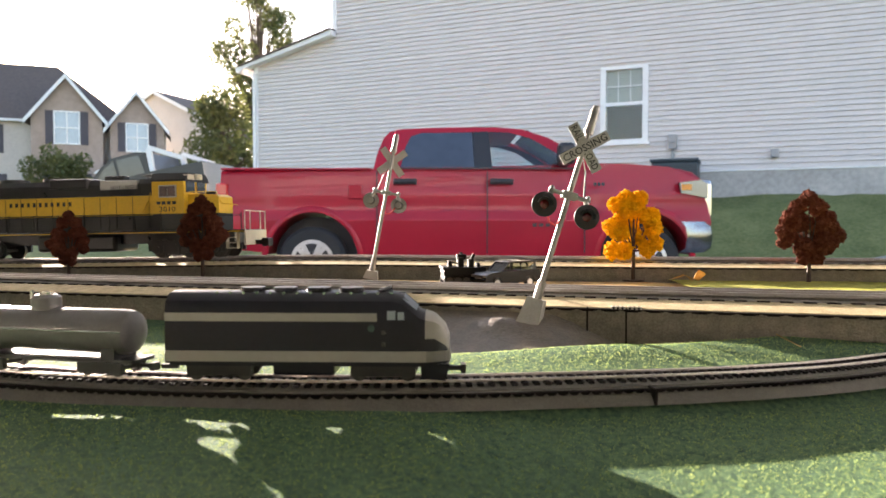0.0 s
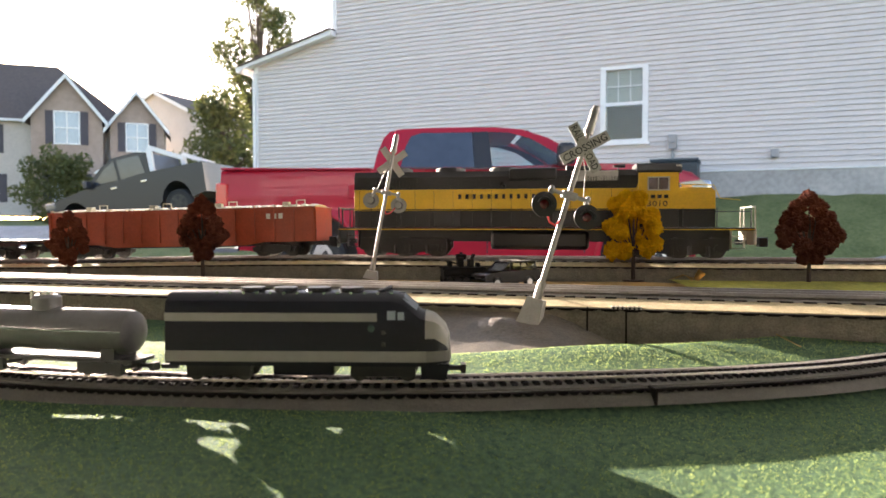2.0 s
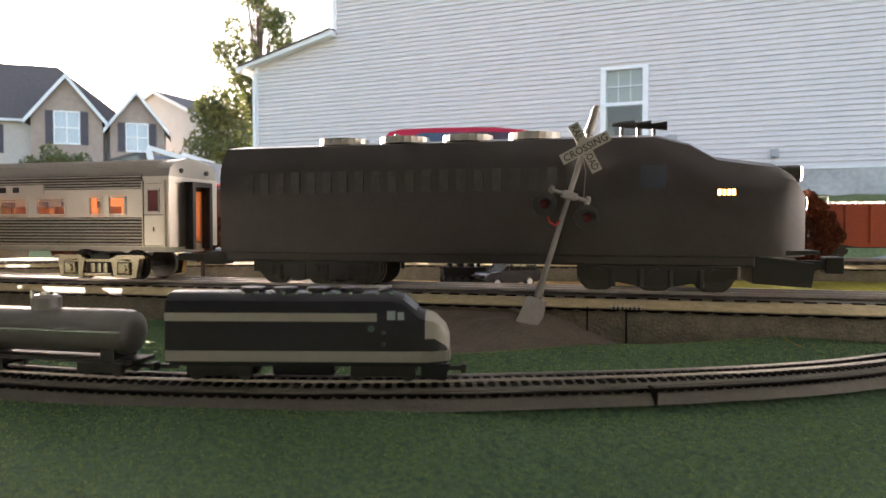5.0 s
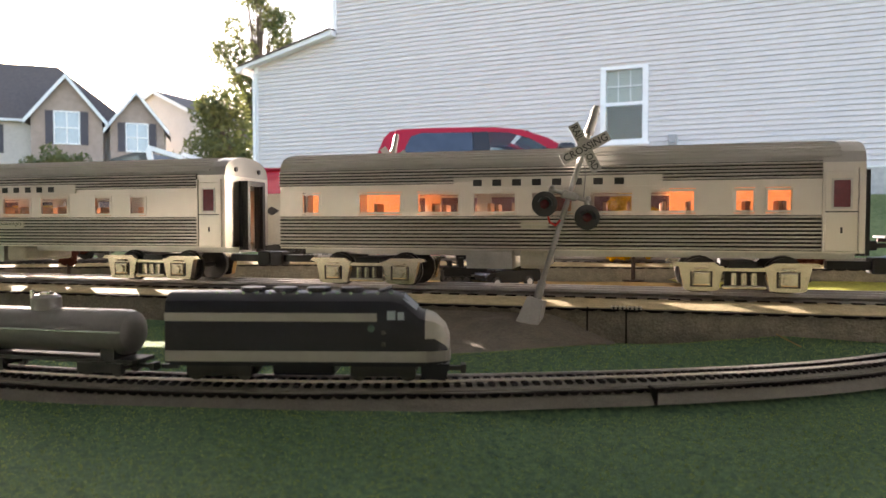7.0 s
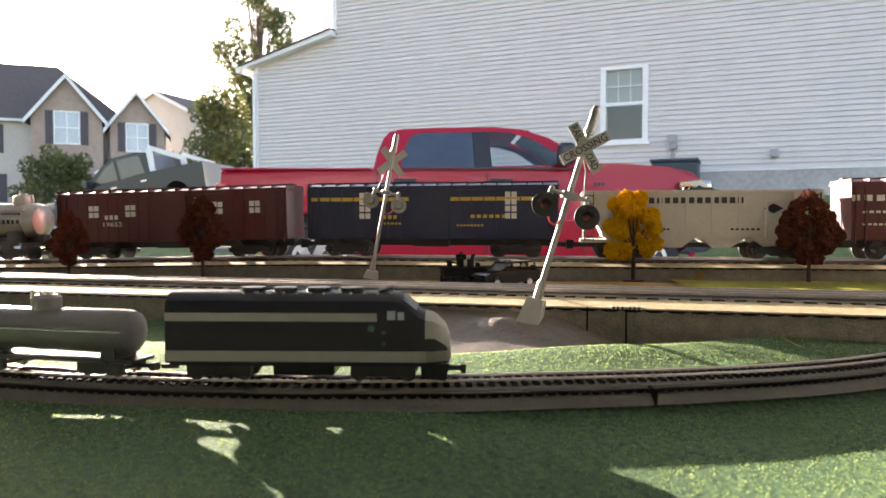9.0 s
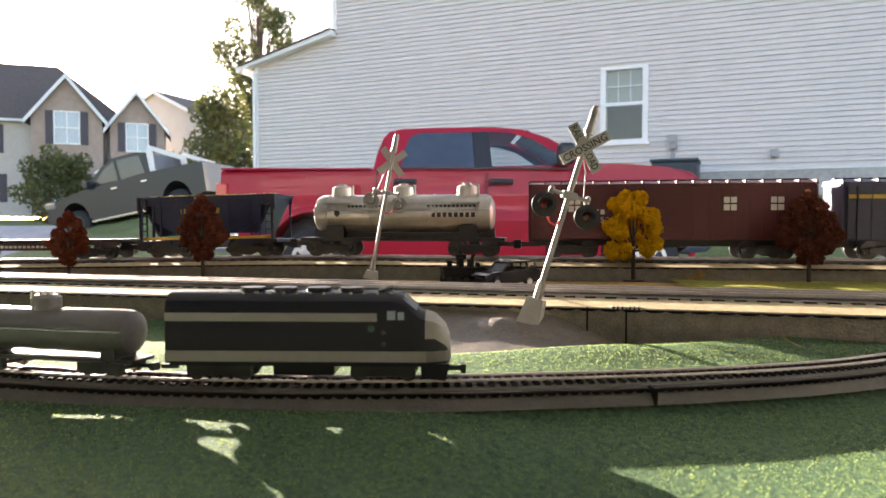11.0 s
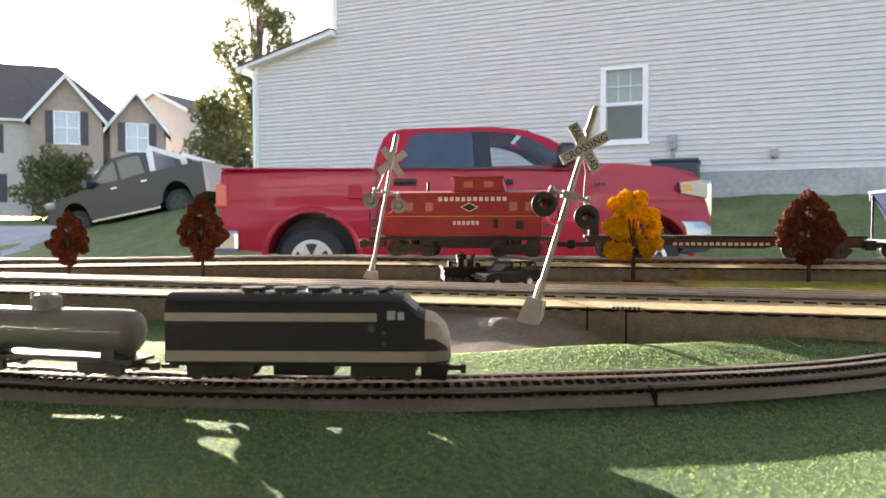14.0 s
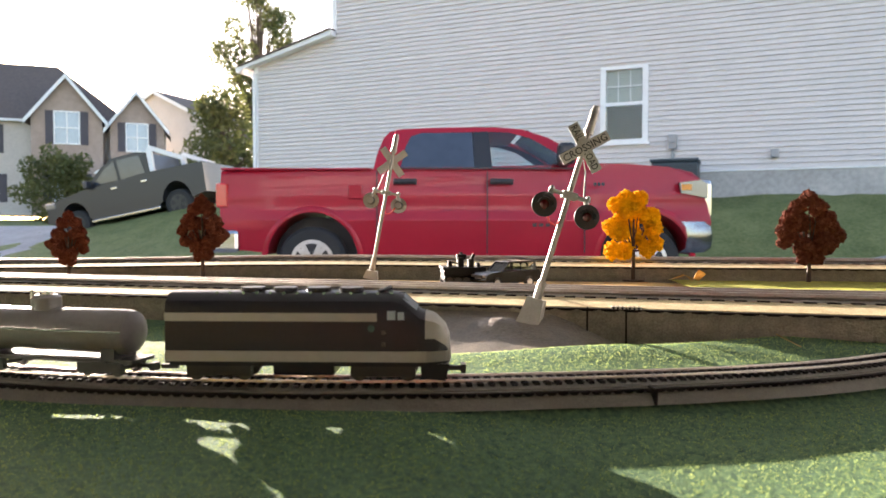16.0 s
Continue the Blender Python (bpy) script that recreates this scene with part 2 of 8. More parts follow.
# ---- tracks ----
def track(name, label, centre, rail_z, s0, s1, step, halfw, topw, bed_top, bottom_fn, rails, rail_h, rail_w, tie_len, tie_step, material, wave, joints=()):
    """A roadbed with sloped shoulders, ties and rails along centre(s) -> x, y, nx, ny."""
    t = thing(name, pose(0, 0, 0), label, "track", kind="structure")
    n = int((s1 - s0) / step)
    drop = rail_h * 0.5

    def rings(prof):
        out = []
        for i in range(n + 1):
            s = s0 + (s1 - s0) * i / n
            x, y, nx, ny = centre(s)
            zr = rail_z(x)
            out.append([(x + nx * o, y + ny * o, zr + h if h is not None else bottom_fn(x + nx * o, y + ny * o)) for o, h in prof(i)])
        return out
    bm = bmesh.new()

    def bed(i):
        k = wave * (1 if i % 2 else -1)
        half_ring = [(-halfw, None), (-topw - k, -rail_h - drop * 1.5), (-topw + 0.0008, -rail_h - drop), (-0.62 * topw, -rail_h)]
        return half_ring + [(-o, h) for o, h in half_ring[::-1]]
    loft(bm, rings(bed))
    part("roadbed", bm, material, t)
    # thin top sheet; on large roadbeds its colour is painted sunlit
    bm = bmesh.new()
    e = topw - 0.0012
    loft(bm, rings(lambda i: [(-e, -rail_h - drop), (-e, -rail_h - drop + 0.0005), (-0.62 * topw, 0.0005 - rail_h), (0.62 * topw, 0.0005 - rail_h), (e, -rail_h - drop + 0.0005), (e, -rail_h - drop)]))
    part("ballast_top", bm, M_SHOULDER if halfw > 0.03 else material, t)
    for o in rails:
        bm = bmesh.new()
        w = rail_w / 2
        loft(bm, rings(lambda i: [(o - w * 1.6, -rail_h), (o - w * 1.6, -rail_h * 0.8), (o - w * 0.5, -rail_h * 0.6), (o - w, -rail_h * 0.35), (o - w * 0.8, 0), (o + w * 0.8, 0), (o + w, -rail_h * 0.35), (o + w * 0.5, -rail_h * 0.6), (o + w * 1.6, -rail_h * 0.8), (o + w * 1.6, -rail_h)]))
        part("rail", bm, M_RAIL, t, smooth=False)
    bm = bmesh.new()
    box(bm, -tie_step * 0.27, tie_step * 0.27, -tie_len / 2, tie_len / 2, -rail_h - 0.001, -rail_h + 0.0012)
    # Dark stepped blocks at both edges stand for shadow gaps under tie ends.
    shadow_nub = 0.0016
    for e in (-1, 1):
        for q, hh in ((0.49, 0.45), (0.40, 0.75), (0.26, 1.0)):
            box(bm, -tie_step * q, tie_step * q, e * topw - shadow_nub, e * topw + shadow_nub * (0.3 + 0.08 * hh), -rail_h - drop - shadow_nub * hh, -rail_h - drop - 0.0002)
    me = bpy.data.meshes.new("tie")
    bmesh.ops.recalc_face_normals(bm, faces=bm.faces[:])
    bm.to_mesh(me)
    bm.free()
    me.materials.append(M_TIE)
    for sj in joints:
        x, y, nx, ny = centre(sj)
        jb = boxes((-0.0005, 0.0005, -halfw - 0.0004, -topw + 0.004, bottom_fn(x, y) - rail_z(x), -rail_h - drop + 0.0006))
        ob = part("joint", jb, M_TIE, t)
        ob.matrix_local = pose(x, y, rail_z(x), 0, 0, math.degrees(math.atan2(ny, nx)) - 90)
    k = int((s1 - s0) / tie_step)
    rest_v, rest_f = [], []
    for i in range(k):
        s = s0 + (i + 0.5) * tie_step
        x, y, nx, ny = centre(s)
        if abs(s) > 1.0:
            mm = pose(x, y, rail_z(x), 0, 0, math.degrees(math.atan2(ny, nx)) - 90)
            base = len(rest_v)
            rest_v += [tuple(mm @ v.co) for v in me.vertices]
            rest_f += [tuple(base + q for q in p.vertices) for p in me.polygons]
            continue
        ob = new("tie", me)
        ob.parent = t
        ob.matrix_local = pose(x, y, rail_z(x), 0, 0, math.degrees(math.atan2(ny, nx)) - 90)
    if rest_v:
        me2 = bpy.data.meshes.new("far_ties")
        me2.from_pydata(rest_v, [], rest_f)
        me2.materials.append(M_TIE)
        ob = tagged(new("far_ties", me2), kind="stuff")
        ob.parent = t
    return t


def rail_joiner(parent, centre, s, rail):
    """A pale two-part joiner plate with six small holes on the shoulder."""
    x, y, nx, ny = centre(s)
    m = pose(x, y, rail, 0, 0, math.degrees(math.atan2(ny, nx)) - 90)
    for k in (-1, 1):
        p = part("joiner_plate", bm_of(rbox, k * 0.0046 - 0.0042, k * 0.0046 + 0.0042, -0.0476, -0.0440, -0.0088, -0.0068, 0.0003), M_CREAM, parent)
        p.matrix_local = m
        for i in (-1, 0, 1):
            c = k * 0.0046 + i * 0.0025
            h = part("hole", cyls(((c, -0.0478, -0.0078), (c, -0.0474, -0.0078), 0.0007), ((c, -0.0458, -0.0069), (c, -0.0458, -0.0066), 0.0007), seg=8), M_INK, p)


def loop_centre(y0, m, half, r):
    """An oval: a straight of 2 * half through (0, y0), two bends towards the lens's side, and the way back behind it."""
    k = math.hypot(1, m)
    dx, dy, nx, ny = 1 / k, -m / k, m / k, 1 / k
    bend = math.pi * r
    total = 4 * half + 2 * bend

    def at_s(s):
        s = (s + half) % total
        if s < 2 * half:
            q = s - half
            return dx * q, y0 + dy * q, nx, ny
        s -= 2 * half
        if s < bend or s >= bend + 2 * half:
            first = s < bend
            a = s / r if first else (s - bend - 2 * half) / r + math.pi
            c = half if first else -half
            cx, cy = dx * c - nx * r, y0 + dy * c - ny * r
            ox, oy = nx * math.cos(a) + dx * math.sin(a), ny * math.cos(a) + dy * math.sin(a)
            return cx + ox * r, cy + oy * r, ox, oy
        q = half - (s - bend)
        return dx * q - 2 * r * nx, y0 + dy * q - 2 * r * ny, -nx, -ny
    return at_s, total


REAR_AT, REAR_LEN = loop_centre(REAR0, REARM, 0.85, 0.62)
MID_AT, MID_LEN = loop_centre(MID0, MIDM, 0.85, 0.36)


def arc_centre(cx, cy, r):
    """s along the arc from its point nearest the lens; positive to +x."""
    return lambda s: (cx + r * math.sin(s / r), cy - r * math.cos(s / r), -math.sin(s / r), math.cos(s / r))


FRONT = arc_centre(-0.035, 0.262 + 0.52, 0.52)
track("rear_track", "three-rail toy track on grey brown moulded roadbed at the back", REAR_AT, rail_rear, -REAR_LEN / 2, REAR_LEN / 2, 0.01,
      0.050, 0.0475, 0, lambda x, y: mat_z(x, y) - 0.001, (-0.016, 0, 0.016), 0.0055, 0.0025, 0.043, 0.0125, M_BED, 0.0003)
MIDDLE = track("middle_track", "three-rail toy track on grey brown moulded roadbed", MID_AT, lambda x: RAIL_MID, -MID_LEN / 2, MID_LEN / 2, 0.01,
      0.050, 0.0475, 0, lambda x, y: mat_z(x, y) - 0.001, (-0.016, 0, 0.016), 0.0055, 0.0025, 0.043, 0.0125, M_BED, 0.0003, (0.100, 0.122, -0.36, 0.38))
rail_joiner(MIDDLE, MID_AT, 0.122, RAIL_MID)
track("small_track", "small two-rail toy track on dark moulded roadbed", FRONT, rail_front, -0.42, 0.27, 0.004,
      0.0165, 0.0122, 0, lambda x, y: max(mat_z(x, y) - 0.001, rail_front(x) - 0.0090), (-0.0047, 0.0047), 0.0022, 0.0011, 0.0175, 0.0042, M_BED_SMALL, 0.0, (0.112, -0.14))


def flock():
    """Short upright fibres of the grass mat, where they stand nearest."""
    m = mat("flock_fibre", (0.13, 0.22, 0.09), 0.9, second=(0.36, 0.44, 0.13), scale=300, spec=0.1, world_pos=True)
    nt = m.node_tree
    b = nt.nodes["Principled BSDF"]
    tr = nt.nodes.new("ShaderNodeBsdfTranslucent")
    mx = nt.nodes.new("ShaderNodeMixShader")
    mx.inputs[0].default_value = 0.6
    nt.links.new(b.inputs["Base Color"].links[0].from_socket, tr.inputs[0])
    nt.links.new(b.outputs[0], mx.inputs[1])
    nt.links.new(tr.outputs[0], mx.inputs[2])
    nt.links.new(mx.outputs[0], nt.nodes["Material Output"].inputs[0])
    rng = np.random.default_rng(11)
    co, fa = [], []
    for x, y, a, r, q, p in zip(rng.uniform(-0.30, 0.38, 190000), rng.uniform(0.15, 0.46, 190000), rng.uniform(0, 6.283, 190000), rng.random(190000), rng.normal(0, 0.35, 190000), rng.normal(0, 0.35, 190000)):
        if abs(x) > 0.68 * y + 0.01 or y > MID0 - MIDM * x - 0.051 or abs(math.hypot(x + 0.035, y - 0.782) - 0.52) < 0.0168:
            continue
        z = mat_z(x, y) - 0.0002
        h = 0.00025 + 0.0005 * r * r
        w = 0.00016 + 0.00012 * r
        c, d = w * math.cos(a), w * math.sin(a)
        k = len(co)
        co += [(x - c, y - d, z), (x + c, y + d, z), (x + c * 0.5 + q * h, y + d * 0.5 + p * h, z + h), (x - c * 0.5 + q * h, y - d * 0.5 + p * h, z + h)]
        fa.append((k, k + 1, k + 2, k + 3))
    me = bpy.data.meshes.new("flock")
    me.from_pydata(co, [], fa)
    me.materials.append(m)
    tagged(new("flock", me), "short green flock fibres on the grass mat", "flock", kind="stuff")


flock()


# ---- house with siding beside the lawn ----
M_SIDING = mat("vinyl_siding", (0.61, 0.555, 0.52), 0.55, var=0.05, scale=3, world_pos=True)
M_TRIM = mat("white_trim", (0.78, 0.77, 0.75), 0.5, var=0.04, scale=5)
M_ROOF = mat("asphalt_shingles", (0.12, 0.09, 0.075), 0.9, var=0.25, scale=6, bump=0.01, bscale=30)
M_FOUND = mat("foundation_concrete", (0.4, 0.38, 0.35), 0.9, var=0.2, scale=1.5, bump=0.004, bscale=30)
M_PANE = mat("window_pane", (0.03, 0.035, 0.04), 0.04, var=0.2, scale=2, spec=0.8)
M_BLIND = mat("white_blind", (0.6, 0.58, 0.5), 0.7, var=0.05)


def neighbour_house():
    h = thing("house", Matrix.Translation(CORNER) @ pose(0, 0, 0, 0, 0, math.degrees(math.atan2(ALONG.y, ALONG.x))), "two-storey house clad in pale grey vinyl siding", "house")
    z0, lap, ext, main = 1.91, 0.1015, 2.4, 24.0
    wx0, wx1, wz0, wz1 = 8.79, 9.66, 2.52, 4.08

    def roofline(x):
        return 4.93 + 0.225 * x if x < ext else 8.6
    core = bmesh.new()
    prism(core, [(0.02, 1.0), (wx0, 1.0), (wx0, 8.5), (ext, 8.5), (ext, roofline(ext - 0.01)), (0.02, roofline(0))], 0.02, 0.2)
    prism(core, [(wx1, 1.0), (main, 1.0), (main, 8.5), (wx1, 8.5)], 0.02, 0.2)
    prism(core, [(wx0, 1.0), (wx1, 1.0), (wx1, wz0), (wx0, wz0)], 0.02, 0.2)
    prism(core, [(wx0, wz1), (wx1, wz1), (wx1, 8.5), (wx0, 8.5)], 0.02, 0.2)
    box(core, 0.02, 0.2, 0.2, 7, 1, 4.9)
    box(core, ext, ext + 0.2, 0.2, 9, 4.9, 8.5)
    box(core, main - 0.2, main, 0.2, 9, 1, 8.5)
    part("wall", core, M_SIDING, h)
    part("room_back", boxes((wx0 - 1, wx1 + 1, 1.5, 1.6, 1.9, 5)), mat("dim_room", (0.12, 0.11, 0.1), 0.9), h)
    k = 0
    z = z0
    while z < 8.5:
        spans = [(0.06, main)]
        top = z + lap
        if top > roofline(0):
            spans = [(max(0.06, (top - 4.93) / 0.225), main)] if top < roofline(ext - 0.01) else [(ext, main)]
        if z < wz1 and top > wz0:
            spans = [(spans[0][0], wx0), (wx1, main)]
        for a, b in spans:
            bm = bmesh.new()
            for x0, x1 in ((a, b),):
                v = [bm.verts.new((x, y, zz)) for x in (x0, x1) for y, zz in ((0.02, z), (-0.024, z), (-0.022, z + 0.014), (0.002, z + lap * 0.97), (0.02, z + lap))]
                for i in range(5):
                    bm.faces.new((v[i], v[(i + 1) % 5], v[5 + (i + 1) % 5], v[5 + i]))
                bm.faces.new(v[:5]), bm.faces.new(v[5:])
            part("siding_board", bm, M_SIDING, h)
        z += lap
    part("foundation", boxes((0.03, main, 0.0, 0.25, 0.6, z0)), M_FOUND, h)
    part("drip_strip", boxes((0.0, main, -0.02, 0.01, z0 - 0.03, z0 + 0.005)), M_TRIM, h)
    part("corner_post", boxes((-0.03, 0.09, -0.03, 0.03, z0, roofline(0))), M_TRIM, h)
    part("corner_post", boxes((ext - 0.09, ext + 0.02, -0.035, 0.03, roofline(ext - 0.01), 8.5)), M_TRIM, h)
    bm = bmesh.new()
    prism(bm, [(-0.28, 4.72), (-0.28, 4.86), (ext, 5.50), (ext, 5.38), (-0.2, 4.80)], -0.25, -0.02)
    part("rake_board", bm, M_TRIM, h)
    bm = bmesh.new()
    prism(bm, [(-0.36, 4.85), (-0.36, 4.88), (ext, 5.54), (ext, 5.505)], -0.3, 7.2)
    part("roof", bm, M_ROOF, h)
    bm = bmesh.new()
    prism(bm, [(ext - 0.4, 8.5), (main + 0.4, 8.5), (main + 0.4, 8.6), (ext - 0.4, 8.6)], -0.4, 9)
    part("upper_roof", bm, M_ROOF, h)
    part("downspout", boxes((-0.02, 0.06, -0.10, -0.035, 1.5, 4.7)), M_TRIM, h)
    part("gutter", boxes((-0.41, -0.28, -0.25, 7.2, 4.72, 4.86)), M_TRIM, h)
    w = tagged(new("window"), "white double-hung window with a closed blind and glazing bars")
    w.parent = h
    t = 0.07
    part("window_frame", boxes((wx0 - 0.04, wx0 + t, -0.05, 0.1, wz0, wz1), (wx1 - t, wx1 + 0.04, -0.05, 0.1, wz0, wz1), (wx0 + t, wx1 - t, -0.05, 0.1, wz1 - t, wz1), (wx0 + t, wx1 - t, -0.05, 0.1, wz0, wz0 + t)), M_TRIM, w)
    mid = 3.31
    part("meeting_rail", boxes((wx0 + t, wx1 - t, -0.03, 0.06, mid - 0.035, mid + 0.035)), M_TRIM, w)
    part("sill", boxes((wx0 - 0.08, wx1 + 0.08, -0.08, 0.05, wz0 - 0.05, wz0 - 0.001)), M_TRIM, w)
    g = glass("clear_pane", (0.85, 0.9, 0.9))
    for a, b in ((wz0 + t, mid - 0.035), (mid + 0.035, wz1 - t)):
        p = part("pane", boxes((wx0 + t, wx1 - t, 0.02, 0.026, a, b)), g, w)
        p.visible_shadow = False
    for i in (1, 2):
        x = wx0 + t + (wx1 - wx0 - 2 * t) * i / 3
        part("glazing_bar", boxes((x - 0.008, x + 0.008, 0.005, 0.018, mid + 0.035, wz1 - t)), M_TRIM, w)
    zz = (mid + 0.035 + wz1 - t) / 2
    part("glazing_bar", boxes((wx0 + t, wx1 - t, 0.004, 0.017, zz - 0.008, zz + 0.008)), M_TRIM, w)
    bm = bmesh.new()
    zz = mid + 0.04
    while zz < wz1 - t:
        box(bm, wx0 + t, wx1 - t, -0.02, 0.02, zz, zz + 0.004, pose(0, 0.09, 0))
        box(bm, wx0 + t, wx1 - t, 0.07, 0.075, zz + 0.004, zz + 0.04)
        zz += 0.05
    part("blind", bm, M_BLIND, w)
    m = thing("electric_meter", pose(0, 0, 0), "grey electric meter box on the siding", "meter")
    m.matrix_world = h.matrix_world @ pose(10.18, -0.02, 2.3)
    grey = mat("meter_grey", (0.3, 0.3, 0.3), 0.5, 0.3)
    part("box", bm_of(rbox, -0.08, 0.08, -0.1, -0.0, 0.05, 0.33, 0.01), grey, m)
    part("dial", cyls(((0, -0.1, 0.22), (0, -0.16, 0.22), 0.06)), grey, m)
    part("conduit", cyls(((0, -0.04, -0.8), (0, -0.04, 0.06), 0.025)), grey, m)
    v = thing("wall_vent", pose(0, 0, 0), "small hooded vent on the siding", "vent")
    v.matrix_world = h.matrix_world @ pose(12.02, -0.02, 2.1)
    part("plate", boxes((-0.07, 0.07, -0.03, 0.0, 0.0, 0.18)), grey, v)
    part("hood", bm_of(prism, [(-0.06, 0.02), (0.06, 0.02), (0.06, 0.15), (-0.06, 0.15)], -0.12, -0.03), grey, v)
    ac = thing("air_conditioner", pose(0, 0, 0), "dark green air conditioner condenser beside the house wall", "air conditioner")
    ac.matrix_world = h.matrix_world @ pose(10.30, -0.75, 1.18)
    dk = mat("condenser_green", (0.03, 0.045, 0.055), 0.5, 0.2)
    part("casing", bm_of(rbox, -0.41, 0.41, -0.4, 0.4, 0, 0.82, 0.03), dk, ac)
    part("top_grille", bm_of(rbox, -0.43, 0.43, -0.42, 0.42, 0.82, 0.88, 0.015), dk, ac)
    bm = bmesh.new()
    for i in range(12):
        box(bm, -0.38, 0.38, -0.415, -0.40, 0.08 + i * 0.06, 0.105 + i * 0.06)
    part("louvre", bm, dk, ac)


neighbour_house()


# ---- far houses ----
M_WALL_A = mat("beige_siding", (0.5, 0.45, 0.4), 0.7, var=0.08, scale=1)
M_WALL_B = mat("warm_brick_veneer", (0.36, 0.27, 0.22), 0.8, var=0.15, scale=3)
M_SHUT = mat("dark_shutter", (0.06, 0.05, 0.06), 0.6)
# Opaque pale blue stands for sky reflected in the glass.
M_SKYPANE = mat("painted_sky_pane", (0.35, 0.4, 0.45), 0.08, var=0.1, scale=1, spec=0.8)


def gable_block(h, x0, x1, y0, y1, z0, ze, zr, axis, wall, roofmat=M_ROOF, over=0.35, hip=0.0):
    """Walls with a gabled roof; axis x: ridge along x, y: ridge along y (gable faces -y)."""
    bm = bmesh.new()
    if axis == "y":
        prism(bm, [(x0, z0), (x1, z0), (x1, ze), ((x0 + x1) / 2, zr), (x0, ze)], y0, y1)
        part("wall", bm, wall, h)
        cx = (x0 + x1) / 2
        k = (zr - ze) / (cx - x0)
        for s, xe in ((-1, x0), (1, x1)):
            bm = bmesh.new()
            xo = xe + s * over
            zo = ze - over * k
            prism(bm, [(cx, zr + 0.02), (xo, zo + 0.02), (xo, zo + 0.2), (cx, zr + 0.2)], y0 - over, y1)
            part("roof", bm, roofmat, h)
            bm = bmesh.new()
            prism(bm, [(cx, zr - 0.12), (xo, zo - 0.12), (xo, zo + 0.18), (cx, zr + 0.18)], y0 - over - 0.06, y0 - over - 0.005)
            part("rake_board", bm, M_TRIM, h)
    else:
        cy = (y0 + y1) / 2
        bm = bmesh.new()
        a = [bm.verts.new((x - (hip if z == zr and x == x1 else 0), y, z)) for x in (x0, x1) for y, z in ((y0, z0), (y1, z0), (y1, ze), (cy, zr), (y0, ze))]
        for i in range(5):
            bm.faces.new((a[i], a[(i + 1) % 5], a[5 + (i + 1) % 5], a[5 + i]))
        bm.faces.new(a[:5]), bm.faces.new(a[5:])
        part("wall", bm, wall, h)
        k = (zr - ze) / (cy - y0)
        for s, ye in ((-1, y0), (1, y1)):
            bm = bmesh.new()
            yo = ye + s * over
            zo = ze - over * k
            v = [bm.verts.new((x - (hip + over if y == cy and hip and x > x1 else 0), y, z)) for x in (x0 - over, x1 + over) for y, z in ((cy, zr + 0.02), (yo, zo + 0.02), (yo, zo + 0.2), (cy, zr + 0.2))]
            for i in range(4):
                bm.faces.new((v[i], v[(i + 1) % 4], v[4 + (i + 1) % 4], v[4 + i]))
            bm.faces.new(v[:4]), bm.faces.new(v[4:])
            part("roof", bm, roofmat, h)
        if hip:
            bm = bmesh.new()
            zo = ze - over * k
            v = [bm.verts.new((x, y, z + q)) for q in (0.03, 0.21) for x, y, z in ((x1 - hip, cy, zr), (x1 + over, y0 - over, zo), (x1 + over, y1 + over, zo))]
            bm.faces.new(v[:3]), bm.faces.new(v[3:])
            for i in range(3):
                bm.faces.new((v[i], v[(i + 1) % 3], v[3 + (i + 1) % 3], v[3 + i]))
            part("roof", bm, roofmat, h)
        part("gutter", boxes((x0 - over, x1 + over, y0 - over - 0.1, y0 - over, ze - over * k, ze - over * k + 0.15)), M_TRIM, h)


def far_window(h, x, y, z, w, ht, shutters=True, arch=False):
    win = new("window")
    win.parent = h
    t = 0.09
    part("frame", boxes((x - w / 2 - t, x - w / 2, y - 0.08, y + 0.02, z - t, z + ht + t), (x + w / 2, x + w / 2 + t, y - 0.08, y + 0.02, z - t, z + ht + t),
                        (x - w / 2, x + w / 2, y - 0.08, y + 0.02, z - t, z), (x - w / 2, x + w / 2, y - 0.08, y + 0.02, z + ht, z + ht + t),
                        (x - w / 2, x + w / 2, y - 0.07, y + 0.02, z + ht * 0.5 - 0.04, z + ht * 0.5 + 0.04), (x - 0.04, x + 0.04, y - 0.07, y + 0.02, z, z + ht)), M_TRIM, win)
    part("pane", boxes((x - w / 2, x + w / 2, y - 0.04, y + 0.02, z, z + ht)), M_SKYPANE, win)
    if shutters:
        for s in (-1, 1):
            c = x + s * (w / 2 + t + 0.24)
            part("shutter", boxes((c - 0.22, c + 0.22, y - 0.07, y - 0.002, z - t, z + ht + t)), M_SHUT, win)


